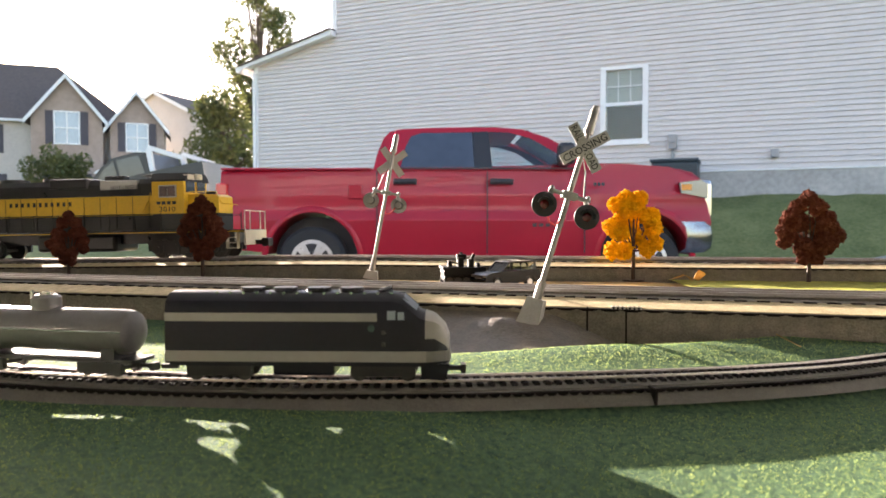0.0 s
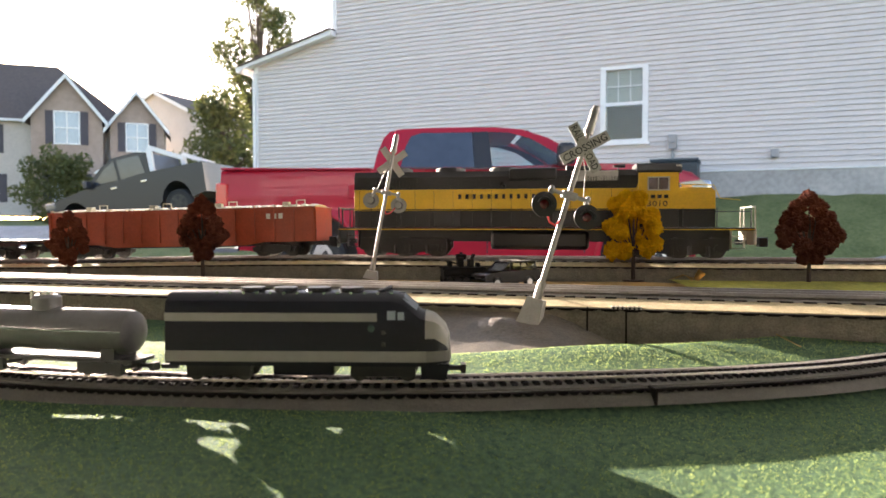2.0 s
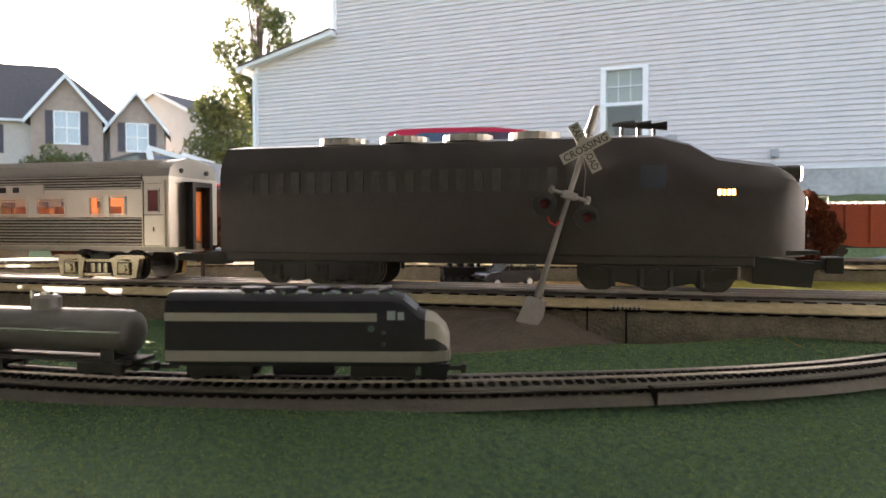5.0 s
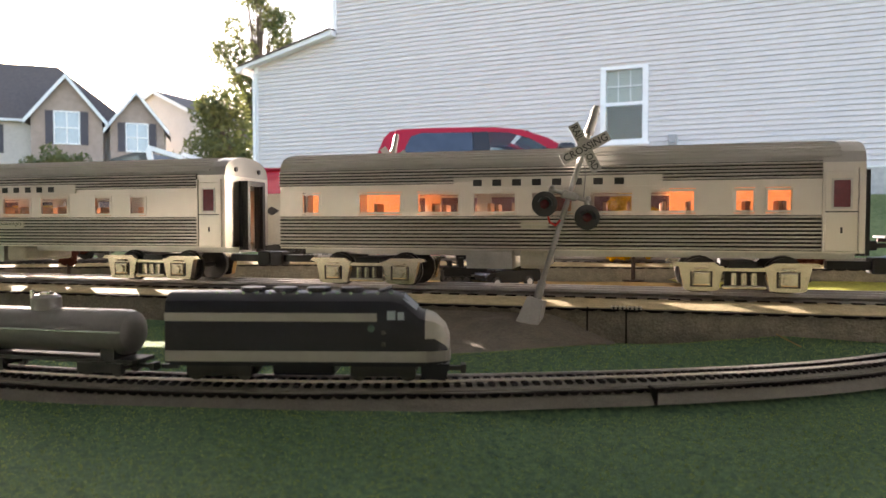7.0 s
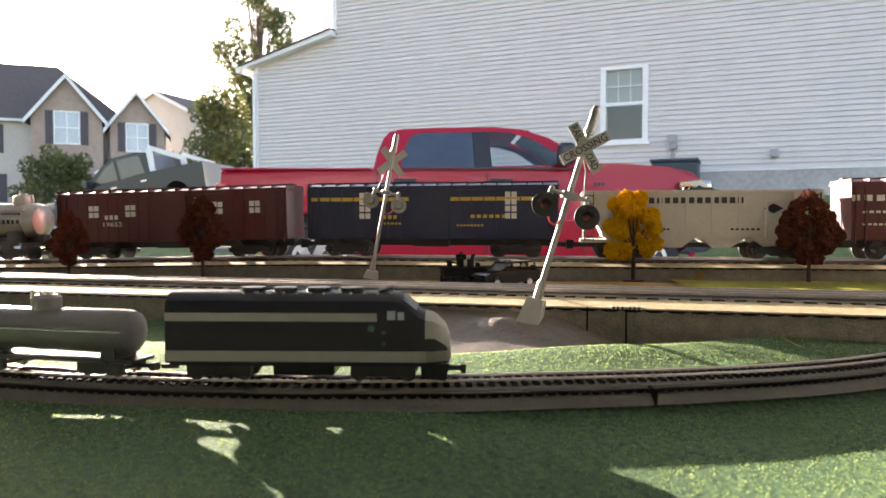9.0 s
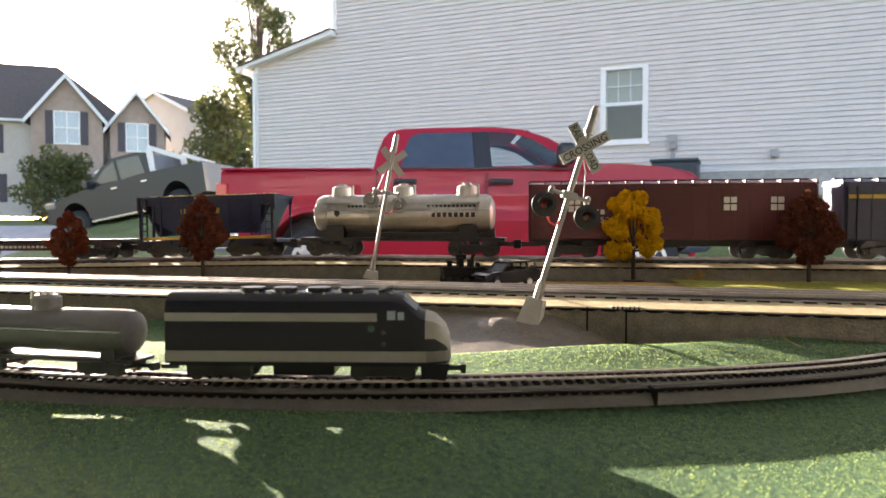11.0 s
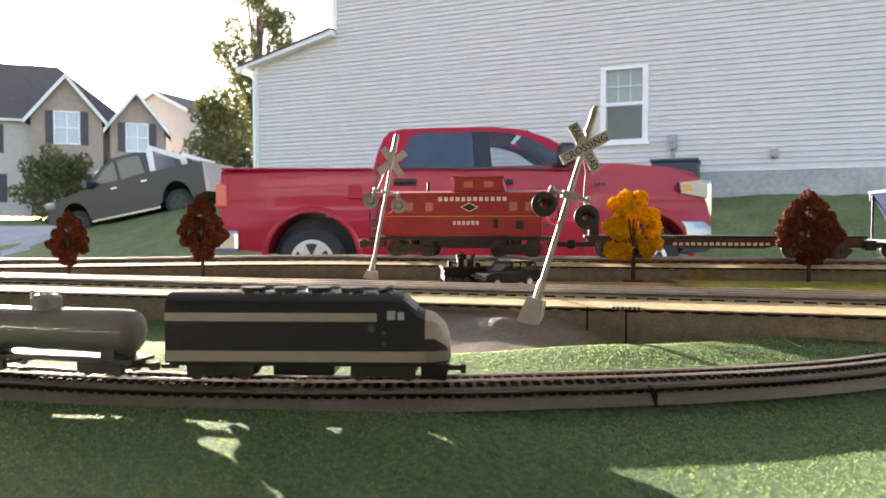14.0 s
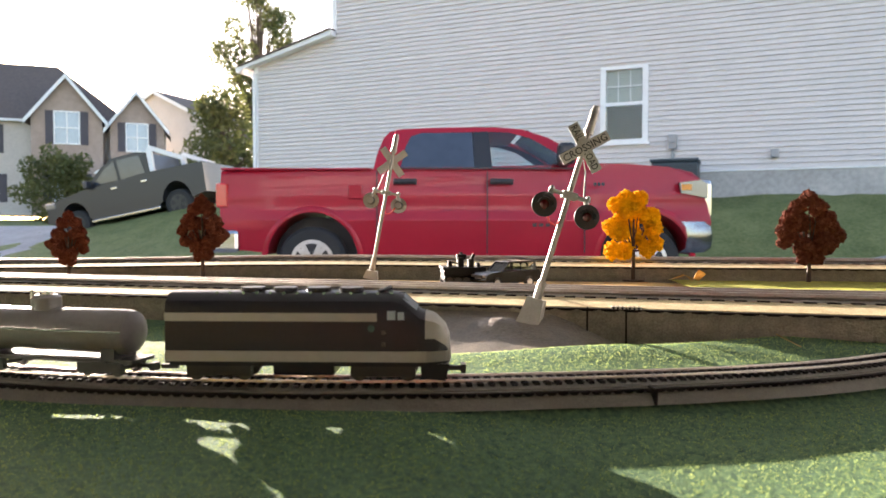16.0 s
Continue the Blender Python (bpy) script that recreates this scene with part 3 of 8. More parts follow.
def far_house_a():
    h = thing("house", pose(-25.6, 43.6, 1.5, 0, 0, 20), "two-storey suburban house with two front gables", "house", "far houses")
    gable_block(h, -12, 5.2, 1.0, 10, 0, 6.2, 10.2, "x", M_WALL_A, hip=4.6)
    gable_block(h, 0.0, 4.0, -0.6, 4.5, 0, 6.1, 8.6, "y", M_WALL_B)
    gable_block(h, 4.4, 7.6, -0.2, 4.5, 0, 5.8, 7.9, "y", M_WALL_B)
    far_window(h, 2.0, -0.6, 4.5, 1.3, 1.9)
    far_window(h, 6.0, -0.2, 4.2, 1.2, 1.7)
    far_window(h, -3.0, 1.0, 4.0, 1.3, 1.6)
    far_window(h, -3.0, 1.0, 0.9, 1.6, 1.6)
    far_window(h, 2.0, -0.6, 0.9, 1.6, 1.6)
    far_window(h, 6.0, -0.2, 0.9, 1.2, 1.5)
    bm = bmesh.new()
    prism(bm, [(3.6, 2.6), (6.4, 2.6), (5.0, 3.5)], -2.0, -0.15)
    part("porch_roof", bm, M_TRIM, h)
    for x in (3.8, 6.2):
        part("porch_post", boxes((x - 0.1, x + 0.1, -1.9, -1.7, 0, 2.6)), M_TRIM, h)


def far_house_b():
    h = thing("house", pose(-24.6, 60, 1.3, 0, 0, -20), "pale gabled house behind the first one", "house", "far houses")
    gable_block(h, -5.5, 5.5, 0, 9, 0, 8.2, 10.9, "y", M_WALL_A)
    gable_block(h, 5.5, 9.5, 2.0, 9, 0, 6.4, 8.8, "x", M_WALL_A)
    far_window(h, 1.4, 0, 4.0, 0.9, 1.5, False)
    far_window(h, 3.9, 0, 4.0, 0.9, 1.5, False)
    far_window(h, 7.4, 2.0, 3.0, 1.1, 1.5)


far_house_a()
far_house_b()


# ---- trees and bushes outdoors ----
M_BARK = mat("tree_bark", (0.09, 0.065, 0.045), 0.9, var=0.3, scale=8, bump=0.02, bscale=30)


def leaf_mat(name, col, second):
    m = mat(name, col, 0.6, second=second, scale=0.9, world_pos=True)
    b = m.node_tree.nodes["Principled BSDF"]
    b.inputs["Subsurface Weight"].default_value = 0.0
    nt = m.node_tree
    tr = nt.nodes.new("ShaderNodeBsdfTranslucent")
    mx = nt.nodes.new("ShaderNodeMixShader")
    mx.inputs[0].default_value = 0.35
    nt.links.new(b.inputs["Base Color"].links[0].from_socket, tr.inputs[0])
    nt.links.new(b.outputs[0], mx.inputs[1])
    nt.links.new(tr.outputs[0], mx.inputs[2])
    nt.links.new(mx.outputs[0], nt.nodes["Material Output"].inputs[0])
    return m


M_LEAF = leaf_mat("leaves", (0.06, 0.09, 0.025), (0.17, 0.16, 0.05))


def leaf_cloud(rng, blobs, n, size):
    co, fa = [], []
    vol = np.array([b[3] ** 2 for b in blobs])
    pick = rng.choice(len(blobs), n, p=vol / vol.sum())
    for i in pick:
        x, y, z, r = blobs[i]
        d = rng.normal(size=3)
        d /= np.linalg.norm(d)
        c = np.array((x, y, z)) + d * r * (0.45 + 0.6 * rng.random() ** 0.6)
        a, b = rng.normal(size=3), rng.normal(size=3)
        a /= np.linalg.norm(a)
        b -= a * b.dot(a)
        b /= np.linalg.norm(b)
        s = size * (0.6 + 0.8 * rng.random())
        k = len(co)
        co += [c - a * s, c + b * s * 0.5, c + a * s, c - b * s * 0.5]
        fa.append((k, k + 1, k + 2, k + 3))
    return co, fa


def yard_tree(m, height, blobs, n, size, label, seed, category="tree", name="tree", trunk=True):
    t = thing(name, m, label, category)
    rng = np.random.default_rng(seed)
    if trunk:
        bm = bmesh.new()
        cyl(bm, (0, 0, -0.2), (0.1, 0, height * 0.55), 0.2, 0.1, 10)
        for x, y, z, r in blobs:
            cyl(bm, (0.05, 0, min(z * 0.6, height * 0.5)), (x, y, z), 0.07, 0.015, 6)
        part("trunk", bm, M_BARK, t)
    co, fa = leaf_cloud(rng, blobs, n, size)
    me = bpy.data.meshes.new("crown")
    me.from_pydata([tuple(c) for c in co], [], fa)
    me.materials.append(M_LEAF)
    ob = new("crown", me)
    ob.parent = t
    return t


def random_blobs(seed, n, rx, ry, z0, z1, r0, r1):
    rng = np.random.default_rng(seed)
    out = []
    for i in range(n):
        z = z0 + (z1 - z0) * rng.random()
        k = math.sin(math.pi * min(1, max(0.12, (z - z0 + 0.4) / (z1 - z0 + 0.8)))) 
        a = rng.random() * 2 * math.pi
        q = rng.random() ** 0.5
        out.append((rx * k * q * math.cos(a), ry * k * q * math.sin(a), z, r0 + (r1 - r0) * rng.random()))
    return out


yard_tree(pose(-7.9, 30, 1.2), 10.8, random_blobs(3, 40, 1.75, 1.7, 4.0, 10.4, 0.3, 0.62), 13000, 0.075, "tall thin-leaved tree behind the house", 3)
yard_tree(pose(-7.6, 24.5, 1.2), 4.5, random_blobs(4, 16, 1.1, 1.2, 0.6, 3.9, 0.4, 0.8), 5000, 0.09, "leafy green tree beside the house corner", 4)
yard_tree(pose(-19.9, 36, 0.9), 3, random_blobs(5, 22, 2.6, 1.2, 0.3, 3.6, 0.5, 0.9), 8000, 0.10, "dense evergreen bush before the far house", 5, "bush", "bush", False)
yard_tree(pose(-11.6, 31, 1.1), 3, random_blobs(6, 14, 2.2, 1.2, 0.3, 2.4, 0.5, 0.9), 5000, 0.10, "dense evergreen bush behind the dark pickup", 6, "bush", "bush", False)


# ---- red crew cab pickup ----
M_CARRED = mat("red_car_paint", (0.33, 0.007, 0.020), 0.36, 0.0, var=0.03, scale=2, coat=0.2, spec=0.25)
M_TYRE = mat("tyre_rubber", (0.02, 0.02, 0.02), 0.8, var=0.3, scale=20)
M_RIM = mat("alloy_rim", (0.5, 0.5, 0.5), 0.3, 0.8, var=0.1, scale=20)
M_CHROME = mat("chrome", (0.42, 0.42, 0.43), 0.12, 1.0, var=0.05, scale=10)
M_CARGLASS = mat("dark_car_glass", (0.03, 0.04, 0.055), 0.03, var=0.2, scale=1, spec=1.0)
M_CLEARPANE = glass("clear_car_glass", (0.72, 0.82, 0.84), 0.01)
M_CARBLACK = mat("black_trim", (0.015, 0.015, 0.016), 0.5, var=0.2, scale=10)
M_HEADLIGHT = mat("headlight_lens", (0.16, 0.16, 0.16), 0.12, 0.3, var=0.1, scale=8, spec=0.9)
M_AMBER = mat("amber_lens", (0.7, 0.25, 0.03), 0.2, var=0.1)
M_TAIL = mat("red_tail_lens", (0.5, 0.02, 0.02), 0.15, var=0.1, spec=0.9)


def arch(cx, cz, r, a0, a1, n=12):
    return [(cx + r * math.cos(radians(a0 + (a1 - a0) * i / n)), cz + r * math.sin(radians(a0 + (a1 - a0) * i / n))) for i in range(n + 1)]


def car_wheel(parent, x, y, r, w, rim=None):
    wh = part("wheel", cyls(((x, y - 0.005, r), (x, y + w, r), r * 0.6), seg=28), M_CARBLACK, parent)
    bm = bmesh.new()
    rings = []
    for i in range(36):
        a = 2 * math.pi * i / 36
        rings.append([(x + q * math.cos(a), y + yy, r + q * math.sin(a)) for q, yy in ((r * 0.62, 0.0), (r * 0.9, -0.012), (r * 0.98, 0.02), (r, 0.06), (r, w - 0.04), (r * 0.9, w), (r * 0.62, w))])
    rings.append(rings[0])
    loft(bm, rings, closed=True, caps=False)
    part("tyre", bm, M_TYRE, wh, smooth=True)
    bm = bmesh.new()
    for i in range(36):
        a, b = 2 * math.pi * i / 36, 2 * math.pi * (i + 1) / 36
        q = [(x + k * math.cos(t_), y - 0.006, r + k * math.sin(t_)) for t_, k in ((a, r * 0.52), (b, r * 0.52), (b, r * 0.63), (a, r * 0.63))]
        bm.faces.new([bm.verts.new(p) for p in q])
    for i in range(10):
        a = 2 * math.pi * (i // 2) / 5 + (0.42 if i % 2 else 0.12)
        mm = Matrix.Translation((x, y - 0.012, r)) @ Matrix.Rotation(a, 4, "Y")
        box(bm, 0.05, r * 0.54, -0.006, 0.02, -0.026, 0.026, mm)
    cyl(bm, (x, y - 0.025, r), (x, y + 0.02, r), r * 0.2, seg=16)
    part("rim", bm, rim or M_RIM, wh)


def red_pickup():
    c = thing("pickup_truck", pose(-2.59, 8.0, 0.012), "shiny red crew cab pickup truck parked on the driveway", "truck")
    W = 2.0
    rx, fx, r = 1.08, 4.93, 0.40
    low = [(0.02, 0.55), (0.55, 0.50)] + [(rx + 0.53 * math.cos(radians(a)), 0.42 + 0.55 * math.sin(radians(a))) for a in range(174, 0, -6)] + [(1.75, 0.38), (4.2, 0.38)] + \
          [(fx + 0.53 * math.cos(radians(a)), 0.42 + 0.55 * math.sin(radians(a))) for a in range(174, 0, -6)] + [(5.52, 0.50), (5.68, 0.52), (5.72, 0.86), (5.66, 1.05), (5.60, 1.36), (5.48, 1.44), (5.2, 1.49), (4.7, 1.53), (4.28, 1.535),
           (4.1, 1.52), (1.74, 1.47), (0.03, 1.455)]
    bm = bmesh.new()
    prism(bm, low, 0.0, W)
    bmesh.ops.bevel(bm, geom=[e for e in bm.edges if abs(e.verts[0].co.y - e.verts[1].co.y) < 1e-5 and e.verts[0].co.z > 0.9 and e.verts[1].co.z > 0.9], offset=0.06, segments=3, affect="EDGES", profile=0.6)
    for zc in (0.62, 0.75, 0.88, 1.0, 1.1, 1.16, 1.22, 1.30, 1.38):
        bmesh.ops.bisect_plane(bm, geom=bm.verts[:] + bm.edges[:] + bm.faces[:], plane_co=(0, 0, zc), plane_no=(0, 0, 1))
    for v in bm.verts:
        z = v.co.z
        tuck = 0.085 * max(0.0, (1.12 - z) / 0.74) ** 1.6 if z < 1.12 else 0.012 * smooth01((z - 1.12) / 0.08) + 0.05 * max(0.0, (z - 1.2) / 0.3)
        nosein = 0.10 * smooth01((v.co.x - 5.15) / 0.6) ** 2
        if v.co.y < W / 2:
            v.co.y += tuck + nosein
        else:
            v.co.y -= tuck + nosein
    part("body", bm, M_CARRED, c, smooth=True)
    # cab with the sides leaning in
    cab = [(1.79, 1.45), (1.83, 1.66), (1.90, 1.84), (1.97, 1.915), (2.10, 1.945), (2.6, 1.965), (3.2, 1.97), (3.52, 1.94), (3.82, 1.84), (4.12, 1.66), (4.30, 1.53)]
    bm = bmesh.new()
    near, far = [], []
    for x, z in cab:
        t = max(0.0, (z - 1.45) / 0.52)
        a = 0.02 + 0.20 * t
        near.append((x, a, z)), far.append((x, W - a, z))
    cx = [[p, (p[0], p[1] + 0.12, p[2] + 0.015), (p[0], W / 2, p[2] + 0.03), (q[0], q[1] - 0.12, q[2] + 0.015), q] for p, q in zip(near, far)]
    rows = [[bm.verts.new(v) for v in r_] for r_ in cx]
    for a, b in zip(rows, rows[1:]):
        for i in range(4):
            if a[0].co.x < 3.5 or i in (0, 3):
                bm.faces.new((a[i], a[i + 1], b[i + 1], b[i]))
    part("cab", bm, M_CARRED, c, smooth=True)

    def cab_y(z):
        return 0.02 + 0.20 * max(0.0, (z - 1.45) / 0.52)

    def leaning(pts, name, material, lift, label="", depth=0.01):
        """The same panel on both sides of the cab."""
        for side in (0, 1):
            bm = bmesh.new()
            a = [bm.verts.new((x, abs(W * side - cab_y(z) + lift), z)) for x, z in pts]
            b = [bm.verts.new((x, abs(W * side - cab_y(z) - depth), z)) for x, z in pts]
            bm.faces.new(a), bm.faces.new(b[::-1])
            for i in range(len(pts)):
                bm.faces.new((a[i], b[i], b[(i + 1) % len(pts)], a[(i + 1) % len(pts)]))
            p = part(name, bm, material, c, label)
            p.visible_shadow = material is not M_CLEARPANE
    leaning([(1.79, 1.45), (1.795, 1.486), (4.08, 1.486), (4.30, 1.53), (4.30, 1.45)], "belt_panel", M_CARRED, 0.002)
    leaning([(1.795, 1.486), (1.83, 1.66), (1.90, 1.84), (1.97, 1.915), (2.10, 1.945), (2.35, 1.957), (2.35, 1.90), (2.22, 1.86), (2.16, 1.75), (2.10, 1.486)], "rear_pillar", M_CARRED, 0.002)
    leaning([(2.35, 1.957), (2.6, 1.965), (3.2, 1.97), (3.36, 1.957), (3.36, 1.905), (3.13, 1.91), (2.35, 1.90)], "roof_rail", M_CARRED, 0.002)
    leaning([(3.36, 1.957), (3.52, 1.94), (3.82, 1.84), (4.12, 1.66), (4.30, 1.53), (4.08, 1.486), (4.02, 1.486), (4.02, 1.54), (3.90, 1.66), (3.62, 1.83), (3.36, 1.905)], "front_pillar", M_CARRED, 0.002)
    leaning([(2.10, 1.485), (2.16, 1.75), (2.22, 1.86), (2.35, 1.90), (2.93, 1.905), (2.95, 1.485)], "rear_side_window", M_CARGLASS, 0.004)
    leaning([(2.95, 1.46), (2.94, 1.91), (3.12, 1.915), (3.16, 1.46)], "door_pillar", M_CARBLACK, 0.008)
    leaning([(3.16, 1.485), (3.13, 1.91), (3.36, 1.905), (3.62, 1.83), (3.90, 1.66), (4.02, 1.54), (4.02, 1.485)], "front_side_window", M_CLEARPANE, 0.0)
    for pts in ([(1.83, 1.486), (1.87, 1.66), (1.93, 1.83), (1.99, 1.90), (2.12, 1.93), (2.35, 1.94), (2.35, 1.90), (2.22, 1.86), (2.16, 1.75), (2.10, 1.486)],
                [(2.35, 1.94), (3.2, 1.95), (3.36, 1.94), (3.36, 1.905), (3.13, 1.91), (2.35, 1.90)],
                [(3.36, 1.94), (3.51, 1.92), (3.80, 1.82), (4.10, 1.64), (4.24, 1.53), (4.08, 1.486), (4.02, 1.486), (4.02, 1.54), (3.90, 1.66), (3.62, 1.83), (3.36, 1.905)]):
        leaning(pts, "pillar_trim", M_CARBLACK, -0.0115, depth=0.022)
    part("headliner", bm_of(rbox, 2.05, 3.5, 0.26, W - 0.26, 1.925, 1.94, 0.005), M_CARBLACK, c)
    for y in (0.42, 1.18):
        bm = bmesh.new()
        rbox(bm, 2.78, 2.92, y, y + 0.40, 1.46, 1.66, 0.04)
        rbox(bm, 2.80, 2.90, y + 0.09, y + 0.31, 1.68, 1.83, 0.04)
        part("front_seat", bm, M_CARBLACK, c)
    bm = bmesh.new()
    rbox(bm, 2.02, 2.16, 0.35, W - 0.35, 1.46, 1.72, 0.04)
    part("rear_seat", bm, M_CARBLACK, c)
    part("dashboard", bm_of(rbox, 3.95, 4.2, 0.2, W - 0.2, 1.46, 1.56, 0.03), M_CARBLACK, c)
    bm = bmesh.new()
    v = [bm.verts.new(p) for p in ((4.31, 0.12, 1.545), (3.58, 0.27, 1.945), (3.58, W - 0.27, 1.945), (4.31, W - 0.12, 1.545))]
    bm.faces.new(v)
    bmesh.ops.solidify(bm, geom=bm.faces[:], thickness=0.006)
    part("windshield", bm, M_CARGLASS, c)
    for x in (1.83, 3.10, 4.22):
        bm = bmesh.new()
        box(bm, x - 0.007, x + 0.007, -0.002, 0.01, 0.5, 1.44)
        part("door_seam", bm, M_CARBLACK, c)
    for x in (2.02, 3.13):
        bm = bmesh.new()
        rbox(bm, x + 0.01, x + 0.26, -0.045, -0.015, 1.30, 1.335, 0.012)
        rbox(bm, x, x + 0.27, -0.016, 0.01, 1.285, 1.352, 0.01)
        part("door_handle", bm, M_CARBLACK, c)
    bm = bmesh.new()
    rbox(bm, 3.88, 4.06, -0.26, -0.05, 1.50, 1.74, 0.04)
    box(bm, 3.92, 4.02, -0.06, 0.06, 1.50, 1.56)
    part("door_mirror", bm, M_CARBLACK, c)
    part("bed_rail_cap", bm_of(rbox, 0.04, 1.76, -0.01, 0.09, 1.45, 1.475, 0.01), M_CARRED, c)
    part("tail_light", bm_of(rbox, -0.02, 0.12, -0.01, 0.22, 1.02, 1.30, 0.02), M_TAIL, c)
    part("rear_bumper", bm_of(rbox, -0.20, 0.24, 0.0, W, 0.50, 0.77, 0.05), M_CHROME, c)
    bm = bmesh.new()
    out = [(5.40, 0.0), (5.62, 0.03), (5.74, 0.12), (5.80, 0.4), (5.82, W / 2), (5.80, W - 0.4), (5.74, W - 0.12), (5.62, W - 0.03), (5.40, W)]
    loft(bm, [[(x - q, y, z) for z, q in ((0.50, 0.10), (0.55, 0.02), (0.70, 0.0), (0.80, 0.02), (0.86, 0.07))] for x, y in out], closed=False, caps=False)
    bmesh.ops.solidify(bm, geom=bm.faces[:], thickness=0.03)
    part("front_bumper", bm, M_CHROME, c, smooth=True)
    part("grille", bm_of(rbox, 5.58, 5.75, 0.14, W - 0.14, 0.88, 1.36, 0.06), M_CHROME, c)
    bm = bmesh.new()
    prism(bm, [(5.34, 1.19), (5.64, 1.13), (5.64, 1.30), (5.56, 1.34), (5.32, 1.31)], 0.035, 0.34)
    part("headlight", bm, M_HEADLIGHT, c)
    part("indicator", bm_of(rbox, 5.34, 5.46, 0.028, 0.08, 1.22, 1.29, 0.008), M_AMBER, c)
    bars(c, 3.62, 4.0, 0.012, 0.80, 0.84, 5, M_CARBLACK, "badge")
    part("fuel_flap", bm_of(rbox, 1.50, 1.66, 0.004, 0.03, 1.12, 1.28, 0.01), M_CARRED, c)
    bars(c, 4.32, 4.46, 0.004, 1.27, 1.31, 3, M_CARBLACK, "badge")
    part("window_trim", boxes((1.95, 4.1, 0.008, 0.03, 1.462, 1.48)), M_CARBLACK, c)
    for x in (rx, fx):
        bm = bmesh.new()
        rings = []
        for a in range(178, -3, -6):
            ca, sa = math.cos(radians(a)), math.sin(radians(a))
            z = 0.42 + 0.55 * sa
            y = 0.085 * max(0.0, (1.12 - z) / 0.74) ** 1.6
            rings.append([(x + q * ca, y + o, 0.42 + (q + 0.02) * sa) for q, o in ((0.525, 0.03), (0.525, -0.018), (0.545, -0.021), (0.575, -0.014), (0.60, 0.01), (0.60, 0.03))])
        loft(bm, rings)
        part("arch_flare", bm, M_CARRED, c, smooth=True)
        car_wheel(c, x, 0.02, r, 0.28)
        bm = bmesh.new()
        cyl(bm, (x, 0.35, 0.42), (x, W - 0.02, 0.42), 0.5, seg=24)
        part("wheel_well", bm, M_CARBLACK, c)
        w2 = cyls(((x, W - 0.3, r), (x, W - 0.02, r), r), seg=28)
        part("wheel", w2, M_TYRE, c)


red_pickup()


def dark_pickup():
    c = thing("dark_pickup", pose(-10.4, 18.5, 0.32, 0, -11, -8), "dark grey pickup with a silver sport bar on the slope", "truck")
    M_GREY = mat("dark_grey_car_paint", (0.012, 0.014, 0.020), 0.35, var=0.05, scale=2, coat=0.3)
    W = 1.9
    wx = [0.95, 4.35]
    pts = [(0.0, 0.5), (0.3, 0.42)] + [(wx[0] + 0.48 * math.cos(radians(a)), 0.40 + 0.48 * math.sin(radians(a))) for a in range(172, 0, -14)] + [(1.6, 0.36), (3.7, 0.36)] + \
          [(wx[1] + 0.48 * math.cos(radians(a)), 0.40 + 0.48 * math.sin(radians(a))) for a in range(172, 0, -14)] + [(5.3, 0.5), (5.35, 1.2), (3.5, 1.22), (1.35, 1.12), (0.5, 1.02), (0.08, 0.86)]
    bm = bmesh.new()
    prism(bm, pts, 0, W)
    part("body", bm, M_GREY, c)
    bm = bmesh.new()
    prism(bm, [(1.25, 1.1), (2.0, 1.58), (2.4, 1.74), (3.2, 1.76), (3.55, 1.7), (3.6, 1.2)], 0.12, W - 0.12)
    part("cab", bm, M_GREY, c)
    part("side_window", bm_of(prism, [(1.65, 1.2), (2.1, 1.53), (2.45, 1.66), (2.5, 1.2)], 0.105, 0.13), M_CARGLASS, c)
    part("side_window", bm_of(prism, [(2.6, 1.2), (2.56, 1.67), (3.3, 1.67), (3.42, 1.24)], 0.105, 0.13), M_CARGLASS, c)
    bm = bmesh.new()
    prism(bm, [(3.62, 1.2), (3.60, 1.74), (3.72, 1.84), (4.75, 1.42), (4.72, 1.32), (3.78, 1.70), (3.74, 1.2)], 0.04, 0.12)
    part("sport_bar", bm, M_TRIM, c, "silver white sport bar behind the cab")
    bm = bmesh.new()
    prism(bm, [(3.62, 1.2), (3.60, 1.74), (3.72, 1.84), (4.75, 1.42), (4.72, 1.32), (3.78, 1.70), (3.74, 1.2)], W - 0.12, W - 0.04)
    part("sport_bar", bm, M_TRIM, c)
    part("running_board", bm_of(rbox, 1.5, 3.8, -0.06, 0.06, 0.30, 0.37, 0.02), M_CHROME, c)
    part("door_handle", bm_of(rbox, 2.3, 2.5, -0.03, 0.01, 0.98, 1.04, 0.01), M_CHROME, c)
    part("door_handle", bm_of(rbox, 3.3, 3.5, -0.03, 0.01, 1.0, 1.06, 0.01), M_CHROME, c)
    part("door_mirror", bm_of(rbox, 1.5, 1.66, -0.18, 0.05, 1.12, 1.3, 0.03), M_GREY, c)
    part("headlight", bm_of(rbox, 0.02, 0.35, -0.01, 0.2, 0.82, 0.98, 0.03), M_HEADLIGHT, c)
    for o in c.children_recursive:
        o.data.transform(Matrix.Diagonal((0.86, 1, 1.1, 1)))
    for x in (wx[0] * 0.86, wx[1] * 0.86):
        car_wheel(c, x, 0.03, 0.38, 0.26, M_WHEEL)
        part("wheel", cyls(((x, W - 0.28, 0.38), (x, W - 0.02, 0.38), 0.38), seg=24), M_TYRE, c)


dark_pickup()


# ---- rolling stock of the far train: x forward, -y towards the lens, z up from the rail ----
MOVERS = []                      # thing, distance of its middle along the track, which train


